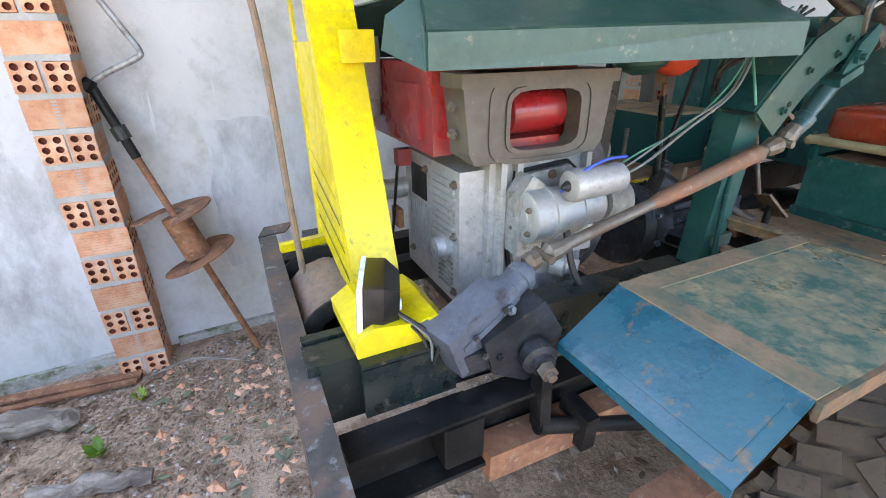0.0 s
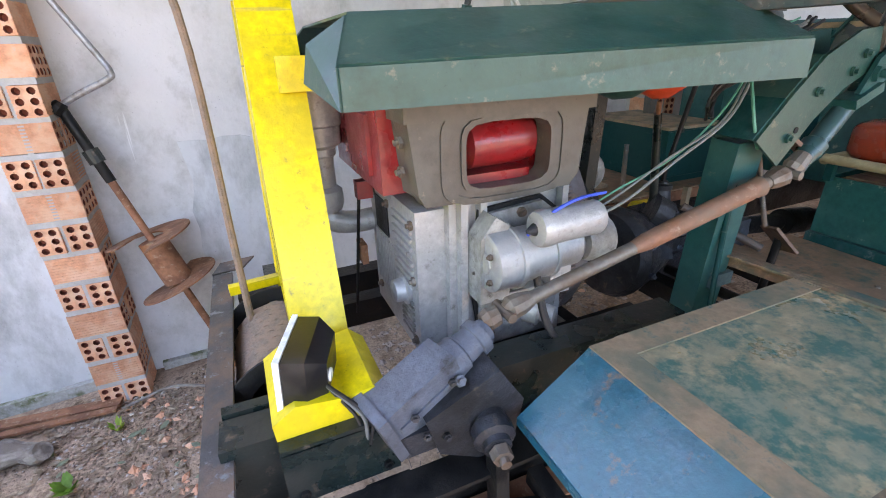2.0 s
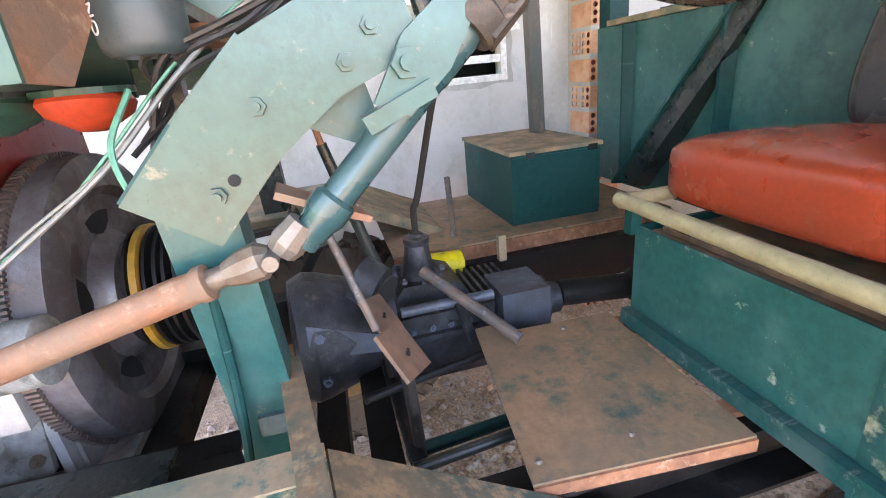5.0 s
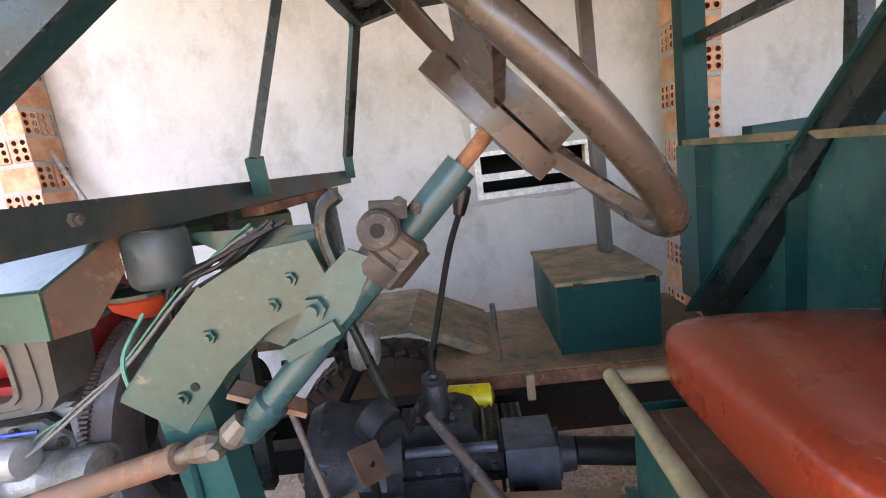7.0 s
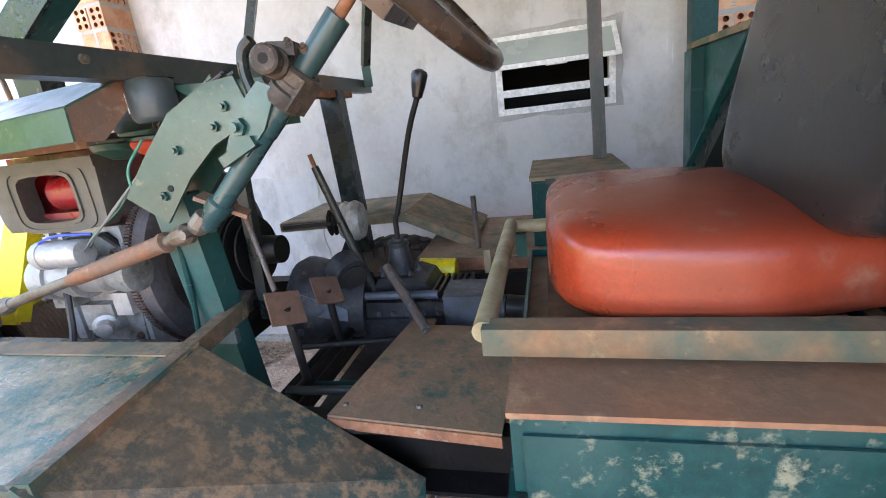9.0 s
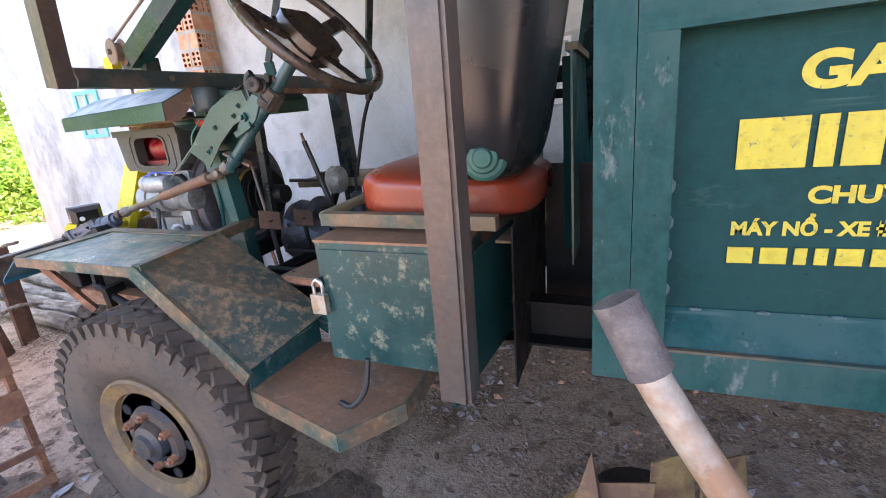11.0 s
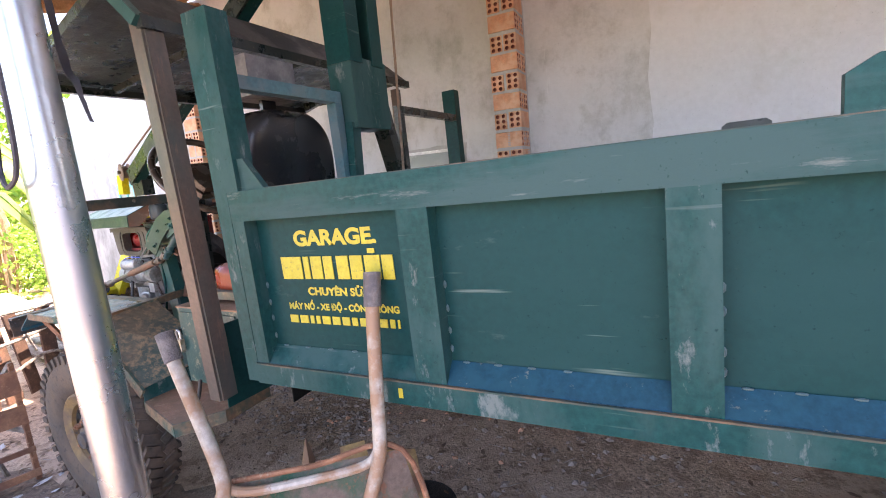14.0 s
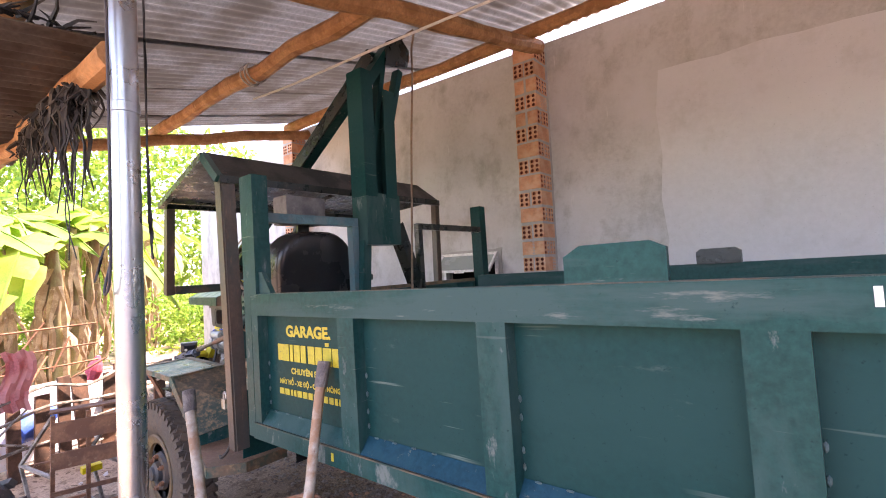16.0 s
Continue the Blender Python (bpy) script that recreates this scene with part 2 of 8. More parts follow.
M_cable = mat("cable sheath", (0.02, 0.02, 0.02), 0.5)
M_wire = mat("grey wire", (0.15, 0.16, 0.155), 0.5)
M_wire_blue = mat("blue wire", (0.03, 0.08, 0.55), 0.5)
M_wire_green = mat("green wire", (0.06, 0.22, 0.15), 0.5)
M_rope = mat("rusty wire rope", (0.20, 0.14, 0.10), 0.7, second=(0.27, 0.18, 0.125), amount=0.5, scale=40, bump=0.5, bump_scale=200)
M_glass = mat("frosted pane", (0.40, 0.45, 0.41), 0.25, second=(0.34, 0.38, 0.34), amount=0.4, scale=5, bump=0.01, grain=0.005, soft=2.5)
M_leaf = mat("banana leaf", (0.20, 0.36, 0.045), 0.5, second=(0.34, 0.46, 0.07), amount=0.5, scale=3, third=(0.45, 0.38, 0.08), third_amount=0.18, third_scale=4, random_tone=0.25, through_light=0.5)
M_leaf_dry = mat("dry banana leaf", (0.46, 0.33, 0.20), 0.85, second=(0.28, 0.18, 0.10), amount=0.5, scale=5, third=(0.58, 0.46, 0.31), third_amount=0.25, third_scale=14, through_light=0.25)
M_leaf_bush = mat("bush leaf", (0.15, 0.29, 0.04), 0.5, second=(0.30, 0.42, 0.07), amount=0.5, scale=3, random_tone=0.3, through_light=0.5)
M_stem = mat("banana stem", (0.24, 0.22, 0.10), 0.8, second=(0.16, 0.10, 0.06), amount=0.5, scale=6, streak=(1, 1, 0.2))

M_brown_steel = mat("brown primed steel", (0.095, 0.066, 0.052), 0.45, second=(0.040, 0.060, 0.056), amount=0.42, scale=6, third=(0.17, 0.10, 0.07), third_amount=0.24, third_scale=30, bump=0.08, streak=(1, 1, 0.25), soft=1.6)

M_green_mark = mat("scratched dark green", (0.010, 0.075, 0.068), 0.4, second=(0.03, 0.11, 0.10), amount=0.36, scale=8, third=(0.24, 0.27, 0.22), third_amount=0.17, third_scale=22, bump=0.06, coat=0.1)


# ---- mesh helpers ----
def finish(name, bm, material, parent=None, label="", smooth=False, bevel=0.0):
    if bevel:
        bmesh.ops.bevel(bm, geom=[e for e in bm.edges if e.is_manifold and e.calc_face_angle(0) > 0.5], offset=bevel, segments=2, affect="EDGES", clamp_overlap=True)
    bmesh.ops.recalc_face_normals(bm, faces=bm.faces)
    me = bpy.data.meshes.new(name)
    if smooth:
        for f in bm.faces:
            f.smooth = True
        for e in bm.edges:
            if e.is_manifold and e.calc_face_angle(0) > 0.6:
                e.smooth = False
    bm.to_mesh(me)
    bm.free()
    ob = new(name, me)
    for m in (material if isinstance(material, (list, tuple)) else [material]):
        me.materials.append(m)
    if parent:
        ob.parent = parent
    if label:
        ob["label"] = label
    return ob


def part(name, bm, material, parent, label="", smooth=False, bevel=0.0):
    return finish(name, bm, material, parent, label, smooth, bevel)


def thing(name, label, category, at=(0, 0, 0), group="", kind=""):
    ob = new(name)
    ob.location = at
    ob.empty_display_size = 0.05
    return tagged(ob, label, category, group, kind)


def B():
    return bmesh.new()


def box(bm, x0, x1, y0, y1, z0, z1, m=None):
    c = [Vector((x, y, z)) for x in (x0, x1) for y in (y0, y1) for z in (z0, z1)]
    v = [bm.verts.new(m @ p if m else p) for p in c]
    for f in ((0, 1, 3, 2), (4, 6, 7, 5), (0, 4, 5, 1), (2, 3, 7, 6), (0, 2, 6, 4), (1, 5, 7, 3)):
        bm.faces.new([v[i] for i in f])
    return bm


def axis(a, b, up=(0, 0, 1)):
    a, b, up = Vector(a), Vector(b), Vector(up)
    z = (b - a).normalized()
    if abs(z.dot(up.normalized())) > 0.98:
        up = Vector((0, 1, 0))
    x = up.cross(z).normalized()
    y = z.cross(x)
    return Matrix((x, y, z)).transposed().to_4x4(), (b - a).length, a


def bar(bm, a, b, w, h, up=(0, 0, 1)):
    """A square bar from a to b: w across, h along up."""
    r, n, o = axis(a, b, up)
    return box(bm, -w / 2, w / 2, -h / 2, h / 2, 0, n, Matrix.Translation(o) @ r)


def channel(bm, a, b, w, h, t=0.006, up=(0, 0, 1), side=1):
    """A U section from a to b, web h tall along up, flanges w deep to one side."""
    r, n, o = axis(a, b, up)
    m = Matrix.Translation(o) @ r
    s = side
    u = [(0, -h / 2), (s * w, -h / 2), (s * w, -h / 2 + t), (s * t, -h / 2 + t), (s * t, h / 2 - t), (s * w, h / 2 - t), (s * w, h / 2), (0, h / 2)]
    return prism(bm, u, m, n)


def angle_bar(bm, a, b, w, h, t=0.005, up=(0, 0, 1), side=1):
    r, n, o = axis(a, b, up)
    m = Matrix.Translation(o) @ r
    return prism(bm, [(0, 0), (0, -h), (side * t, -h), (side * t, -t), (side * w, -t), (side * w, 0)], m, n)


def lathe(bm, a, b, profile, seg=20):
    """A turned form: profile of (distance along a to b, radius)."""
    r, n, o = axis(a, b)
    m = Matrix.Translation(o) @ r
    rings = []
    for d, rad in profile:
        rings.append([bm.verts.new(m @ Vector((rad * math.cos(2 * math.pi * i / seg), rad * math.sin(2 * math.pi * i / seg), d))) for i in range(seg)])
    for p, q in zip(rings, rings[1:]):
        for i in range(seg):
            bm.faces.new((p[i], p[(i + 1) % seg], q[(i + 1) % seg], q[i]))
    bm.faces.new(rings[0][::-1])
    bm.faces.new(rings[-1])
    return bm


def rod(bm, a, b, r0, r1=None, seg=14):
    n = (Vector(b) - Vector(a)).length
    return lathe(bm, a, b, [(0, r0), (n, r0 if r1 is None else r1)], seg)


def sweep(bm, pts, r, seg=8, closed=False, radii=None):
    """A round tube along points."""
    pts = [Vector(p) for p in pts]
    rings, up = [], Vector((0.13, 0.21, 1)).normalized()
    n = len(pts)
    for i, p in enumerate(pts):
        t = (pts[(i + 1) % n] - pts[i - 1]) if closed or 0 < i < n - 1 else (pts[1] - pts[0] if i == 0 else pts[-1] - pts[-2])
        t.normalize()
        x = up.cross(t)
        if x.length < 0.05:
            x = Vector((1, 0, 0)).cross(t)
        x.normalize()
        y = t.cross(x)
        rr = radii[i] if radii else r
        rings.append([bm.verts.new(p + rr * (math.cos(2 * math.pi * k / seg) * x + math.sin(2 * math.pi * k / seg) * y)) for k in range(seg)])
        up = y
    pairs = list(zip(rings, rings[1:])) + ([(rings[-1], rings[0])] if closed else [])
    for p, q in pairs:
        for k in range(seg):
            bm.faces.new((p[k], p[(k + 1) % seg], q[(k + 1) % seg], q[k]))
    if not closed:
        bm.faces.new(rings[0][::-1])
        bm.faces.new(rings[-1])
    return bm


def curve(pts, steps=8):
    """Points on a smooth line through pts."""
    p = [Vector(q) for q in pts]
    p = [p[0] * 2 - p[1]] + p + [p[-1] * 2 - p[-2]]
    out = []
    for i in range(1, len(p) - 2):
        for k in range(steps):
            t = k / steps
            out.append(0.5 * (2 * p[i] + (p[i + 1] - p[i - 1]) * t + (2 * p[i - 1] - 5 * p[i] + 4 * p[i + 1] - p[i + 2]) * t * t + (3 * p[i] - p[i - 1] - 3 * p[i + 1] + p[i + 2]) * t ** 3))
    return out + [p[-2]]


def prism(bm, poly, m, depth):
    """A flat plate: poly in the plane of m, depth along its z."""
    lo = [bm.verts.new(m @ Vector((x, y, 0))) for x, y in poly]
    hi = [bm.verts.new(m @ Vector((x, y, depth))) for x, y in poly]
    k = len(poly)
    bm.faces.new(lo[::-1])
    bm.faces.new(hi)
    for i in range(k):
        bm.faces.new((lo[i], lo[(i + 1) % k], hi[(i + 1) % k], hi[i]))
    return bm


def sheet(bm, corners, t):
    """A flat sheet through three or more corners, t thick."""
    c = [Vector(p) for p in corners]
    nrm = (c[1] - c[0]).cross(c[2] - c[1]).normalized() * t
    lo = [bm.verts.new(p) for p in c]
    hi = [bm.verts.new(p + nrm) for p in c]
    k = len(c)
    bm.faces.new(lo[::-1])
    bm.faces.new(hi)
    for i in range(k):
        bm.faces.new((lo[i], lo[(i + 1) % k], hi[(i + 1) % k], hi[i]))
    return bm


def ring_plate(bm, outer, inner, m, depth):
    """A plate with a hole: two outlines of the same count."""
    k = len(outer)
    vs = [[bm.verts.new(m @ Vector((x, y, d))) for x, y in o] for d in (0, depth) for o in (outer, inner)]
    a, b, c, d = vs
    for i in range(k):
        j = (i + 1) % k
        bm.faces.new((a[j], a[i], b[i], b[j]))
        bm.faces.new((c[i], c[j], d[j], d[i]))
        bm.faces.new((a[i], a[j], c[j], c[i]))
        bm.faces.new((b[j], b[i], d[i], d[j]))
    return bm


def rounded(w, h, r, k=4, cx=0, cy=0):
    out = []
    for sx, sy, a0 in ((1, 1, 0), (-1, 1, 90), (-1, -1, 180), (1, -1, 270)):
        for i in range(k + 1):
            a = radians(a0 + 90 * i / k)
            out.append((cx + sx * (w / 2 - r) + r * math.cos(a), cy + sy * (h / 2 - r) + r * math.sin(a)))
    return out


def bolt(bm, p, nrm, r=0.012, h=0.01):
    p, nrm = Vector(p), Vector(nrm).normalized()
    rod(bm, p, p + nrm * h, r, r * 0.95, 6)
    rod(bm, p + nrm * h, p + nrm * (h + r * 0.6), r * 0.5, r * 0.5, 8)
    return bm


# plane whose x is world x, y is world z, and whose depth runs towards -y (the open side)
def facing(x, y, z):
    return Matrix.Translation((x, y, z)) @ Matrix(((1, 0, 0), (0, 0, -1), (0, 1, 0))).to_4x4()

# ---- setting ----
WALL_Y = 2.19
EAVE = 3.20
# the wall stands slightly askew to the truck
ASKEW = Matrix.Translation((-3.0, WALL_Y, 0)) @ Matrix.Rotation(radians(2.4), 4, "Z") @ Matrix.Translation((3.0, -WALL_Y, 0))


def on_wall(ob):
    ob.matrix_basis = ASKEW @ ob.matrix_basis
    return ob


def roof_z(y):
    return 3.20 + (y - 2.19) * 0.235


def height(x, y):
    return 0.022 * noise.noise(Vector((x * 1.3, y * 1.3, 0))) + 0.010 * noise.noise(Vector((x * 6, y * 6, 3)))


def ground():
    n = 120
    pos = [math.copysign(abs(i / n * 2 - 1) ** 2.6, i / n * 2 - 1) * 90.0 for i in range(n + 1)]
    verts = [(x - 1.0, y + 1.0, height(x - 1.0, y + 1.0)) for x in pos for y in pos]
    faces = [(i * (n + 1) + j, (i + 1) * (n + 1) + j, (i + 1) * (n + 1) + j + 1, i * (n + 1) + j + 1) for i in range(n) for j in range(n)]
    me = bpy.data.meshes.new("ground")
    me.from_pydata(verts, [], faces)
    for p in me.polygons:
        p.use_smooth = True
    me.materials.append(M_soil)
    return tagged(new("ground", me), "bare brown soil littered with gravel, leaves and broken brick", "ground", kind="structure")


ground()


def dark_soil_patch():
    """The darker brown soil round the near side of the truck."""
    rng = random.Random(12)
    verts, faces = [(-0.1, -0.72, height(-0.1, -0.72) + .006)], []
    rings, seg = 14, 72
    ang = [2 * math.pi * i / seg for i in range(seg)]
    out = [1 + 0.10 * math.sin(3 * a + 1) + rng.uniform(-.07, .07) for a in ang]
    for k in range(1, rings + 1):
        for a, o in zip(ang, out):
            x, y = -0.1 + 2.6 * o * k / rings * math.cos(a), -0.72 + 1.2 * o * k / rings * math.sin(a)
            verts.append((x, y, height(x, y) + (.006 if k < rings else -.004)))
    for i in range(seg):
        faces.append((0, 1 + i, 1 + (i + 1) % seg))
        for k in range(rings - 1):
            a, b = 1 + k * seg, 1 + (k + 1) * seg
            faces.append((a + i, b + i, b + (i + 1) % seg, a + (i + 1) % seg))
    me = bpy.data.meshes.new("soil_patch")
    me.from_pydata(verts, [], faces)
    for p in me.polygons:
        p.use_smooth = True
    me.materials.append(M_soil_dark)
    tagged(new("soil_patch", me), "darker brown soil beside the truck", "soil", kind="structure")


dark_soil_patch()


# dark grey-green chosen so the added south wall reflects little into glossy paint
M_plaster_south = mat("dark unseen yard wall", (0.20, 0.20, 0.17), 0.95, second=(0.12, 0.14, 0.08), amount=0.5, scale=1.5, third=(0.28, 0.27, 0.24), third_amount=0.25, third_scale=6, bump=0.3)


def wall():
    """The plastered wall with its window opening; it drops towards the free end."""
    bm = B()
    x0, x1 = -5.5, 6.0
    wx0, wx1, wz0, wz1 = -0.938, -0.372, 1.245, 1.612
    y0, y1 = WALL_Y, WALL_Y + 0.12
    prism(bm, [(x0, -0.2), (wx0, -0.2), (wx0, EAVE), (-3.6, EAVE), (x0, 2.55)], facing(0, y1, 0), 0.12)
    prism(bm, [(wx1, -0.2), (x1, -0.2), (x1, EAVE), (wx1, EAVE)], facing(0, y1, 0), 0.12)
    box(bm, wx0, wx1, y0, y1, -0.2, wz0)
    box(bm, wx0, wx1, y0, y1, wz1, EAVE)
    tagged(on_wall(finish("wall_north", bm, M_plaster)), "grey cement-plastered wall with stains and streaks", "wall", kind="structure")
    bm = B()
    box(bm, 6.0, 6.15, -9.0, 2.31, -0.2, 2.8)
    tagged(finish("wall_east", bm, M_plaster), "plain grey plastered end wall", "wall", kind="structure")
    # unseen wall added behind the camera to close the yard
    bm = B()
    box(bm, -6.0, 6.0, -9.15, -9.0, -0.2, 2.0)
    tagged(finish("wall_south", bm, M_plaster_south), "unseen dark wall added to close the yard and cut reflections", "wall", kind="structure")


wall()


def skim(x0, x1, z0, z1, seed, material, off, label):
    """A thin uneven skim of plaster on the wall."""
    rng = random.Random(seed)
    poly = []
    for (ax, az), (bx, bz) in (((x0, z0), (x1, z0)), ((x1, z0), (x1, z1)), ((x1, z1), (x0, z1)), ((x0, z1), (x0, z0))):
        for i in range(9):
            f = i / 9
            poly.append((ax + (bx - ax) * f + rng.uniform(-.016, .016), az + (bz - az) * f + rng.uniform(-.016, .016)))
    return tagged(on_wall(finish("trim", prism(B(), poly, facing(0, WALL_Y - 0.0005, 0), off), material)), label, "plaster", kind="structure")


def window_ring():
    k, rng, outer, inner = 32, random.Random(4), [], []
    for i in range(k):
        s, f = divmod(i / k * 4, 1)
        c = [(-1, -1), (1, -1), (1, 1), (-1, 1)]
        (ax, az), (bx, bz) = c[int(s)], c[(int(s) + 1) % 4]
        u, v = ax + (bx - ax) * f, az + (bz - az) * f
        outer.append((-0.655 + u * 0.312 + rng.uniform(-.012, .012), 1.43 + v * 0.206 + rng.uniform(-.012, .012)))
        inner.append((-0.655 + u * 0.280, 1.43 + v * 0.181))
    tagged(on_wall(finish("trim", ring_plate(B(), outer, inner, facing(0, WALL_Y - 0.0005, 0), 0.006), M_mortar)), "rough grey mortar round the window", "plaster", kind="structure")


window_ring()
M_plaster_smooth = mat("smooth pale plaster", (0.60, 0.60, 0.61), 0.9, second=(0.65, 0.65, 0.66), amount=0.5, scale=1.6, third=(0.54, 0.535, 0.525), third_amount=0.25, third_scale=4, bump=0.12, bump_scale=36, grain=0.015, soft=2.5)
skim(0.905, 2.6, 0.2, 2.75, 11, M_plaster_smooth, 0.005, "paler skim of plaster on the wall")
skim(-2.55, -2.0, 0.35, 1.05, 5, M_plaster_new, 0.004, "pale smooth plaster patch behind the auger")
skim(-5.3, -2.97, 0.055, 2.45, 8, M_plaster_new, 0.004, "pale plaster on the end bay")
M_moss = mat("mossy cement", (0.38, 0.375, 0.34), 0.95, second=(0.15, 0.165, 0.09), amount=0.33, scale=14, third=(0.45, 0.45, 0.43), third_amount=0.25, third_scale=30, bump=0.5)
_bm = B()
for _x0, _x1 in ((-5.5, -3.09), (-2.85, -0.06), (0.17, 6.0)):
    box(_bm, _x0, _x1, WALL_Y - 0.03, WALL_Y - 0.001, -0.1, 0.05)
tagged(on_wall(finish("baseboard", _bm, M_moss, bevel=0.008)), "mossy cement footing along the wall", "footing", kind="structure")


def window_wall():
    t = thing("window_1", "small white steel hopper window standing open", "window", (-0.655, WALL_Y, 1.245), kind="structure")
    on_wall(t)
    x0, x1, z0, z1 = -0.283, 0.283, 0.0, 0.367
    for nm, b in (("frame_bottom", (x0, x1, -0.02, 0.03, z0, z0 + 0.03)), ("frame_top", (x0, x1, -0.02, 0.03, z1 - 0.03, z1)),
                  ("frame_side", (x0, x0 + 0.03, -0.02, 0.03, z0 + 0.03, z1 - 0.03)), ("frame_side", (x1 - 0.03, x1, -0.02, 0.03, z0 + 0.03, z1 - 0.03)),
                  ("transom", (x0 + 0.03, x1 - 0.03, -0.01, 0.02, 0.085, 0.12))):
        part(nm, box(B(), *b), M_white, t, bevel=0.003)
    a0, a1 = Vector((0, -0.015, z1 - 0.012)), Vector((0, -0.155, z1 - 0.150))
    bm = B()
    for x in (x0 + 0.01, x1 - 0.01):
        bar(bm, a0 + Vector((x, 0, 0)), a1 + Vector((x, 0, 0)), 0.02, 0.02)
    bar(bm, a0 + Vector((x0, 0, 0)), a0 + Vector((x1, 0, 0)), 0.02, 0.02)
    bar(bm, a1 + Vector((x0, 0, 0)), a1 + Vector((x1, 0, 0)), 0.02, 0.02)
    sash = part("sash", bm, M_white, t)
    part("pane", sheet(B(), [a0 + Vector((x0, 0, 0)), a0 + Vector((x1, 0, 0)), a1 + Vector((x1, 0, 0)), a1 + Vector((x0, 0, 0))], 0.004), M_glass, sash)
    h = sweep(B(), [a1 + Vector(p) for p in ((-0.045, -0.008, 0), (-0.045, -0.03, -0.012), (0.045, -0.03, -0.012), (0.045, -0.008, 0))], 0.006, 6)
    part("handle", h, M_white, sash)
    # box behind the opening, its darkness painted in as colour
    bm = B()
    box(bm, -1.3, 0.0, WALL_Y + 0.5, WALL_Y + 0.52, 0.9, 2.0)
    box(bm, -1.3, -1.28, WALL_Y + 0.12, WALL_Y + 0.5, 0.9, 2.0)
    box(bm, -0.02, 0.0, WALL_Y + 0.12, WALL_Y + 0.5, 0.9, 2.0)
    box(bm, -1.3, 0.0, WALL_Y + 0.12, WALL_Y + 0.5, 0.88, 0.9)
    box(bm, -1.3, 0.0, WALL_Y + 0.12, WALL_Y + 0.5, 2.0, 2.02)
    tagged(on_wall(finish("backdrop", bm, M_hollow_shade)), "box painted near-black as the unlit room behind the window", "backdrop", kind="structure")


window_wall()


def window_teal():
    t = thing("window_2", "small teal painted window in the end bay", "window", (-4.40, WALL_Y, 1.25), kind="structure")
    on_wall(t)
    for nm, b in (("frame_bottom", (-0.15, 0.15, -0.02, 0, 0, 0.03)), ("frame_top", (-0.15, 0.15, -0.02, 0, 0.36, 0.39)),
                  ("frame_side", (-0.15, -0.12, -0.02, 0, 0.03, 0.36)), ("frame_side", (0.12, 0.15, -0.02, 0, 0.03, 0.36)), ("mullion", (-0.01, 0.01, -0.02, 0, 0.03, 0.36))):
        part(nm, box(B(), *b), M_teal, t)
    part("pane", box(B(), -0.12, 0.12, -0.006, -0.001, 0.03, 0.36), M_glass, t)


window_teal()


# ---- shed roof ----
def corrugated(x0, x1, y0, y1, zf, pitch=0.076, depth=0.009):
    bm = B()
    n = int((x1 - x0) / pitch * 6)
    rows = []
    for y in (y0, (y0 + y1) / 2, y1):
        rows.append([bm.verts.new((x0 + (x1 - x0) * i / n, y, zf(y) + depth * math.sin(2 * math.pi * i / 6))) for i in range(n + 1)])
    for p, q in zip(rows, rows[1:]):
        for i in range(n):
            bm.faces.new((p[i], p[i + 1], q[i + 1], q[i]))
    r = bmesh.ops.solidify(bm, geom=bm.faces[:], thickness=0.0012)
    return bm


for _i, (_a, _b) in enumerate(((-2.92, -2.5), (-2.55, -1.7), (-1.75, -0.9), (-0.95, -0.1), (-0.15, 0.7), (0.65, 1.5), (1.45, 2.3), (2.25, 3.1), (3.05, 3.9), (3.85, 4.7), (4.65, 5.5), (5.45, 6.1))):
    _d = 0.012 * (_i % 2)
    tagged(finish("ceiling", corrugated(_a, _b, -0.95, 2.42, lambda y: roof_z(y) + 0.07 + _d), M_zinc, smooth=True), "dull corrugated zinc roof sheet", "roof sheet", group="roof sheets", kind="structure")


def log(name, a, b, r, material, label, category="log", seed=0, seg=10, steps=9, wob=0.012, group="", var=0.12):
    rng = random.Random(seed)
    a, b = Vector(a), Vector(b)
    pts, rad = [], []
    for i in range(steps):
        f = i / (steps - 1)
        pts.append(a.lerp(b, f) + Vector([rng.uniform(-wob, wob) for _ in range(3)]))
        rad.append(r * (1 + rng.uniform(-var, var)) * (1.05 - 0.15 * f))
    return tagged(finish(name, sweep(B(), pts, r, seg, radii=rad), material, smooth=True), label, category, group)


for _k, _y in enumerate((2.0, 0.62, -0.62)):
    log("roof_purlin", (-2.95, _y, roof_z(_y)), (5.9, _y, roof_z(_y)), 0.05, M_log, "peeled orange-brown timber roof purlin", "purlin", 20 + _k, steps=24, group="roof purlins")
for _k, _x in enumerate((-2.80, 0.16, 3.2)):
    log("roof_rafter", (_x, 2.18, roof_z(2.18) - 0.085), (_x, -0.9, roof_z(-0.9) - 0.085), 0.05, M_log, "peeled timber rafter under the zinc roof", "rafter", 30 + _k, group="roof rafters")


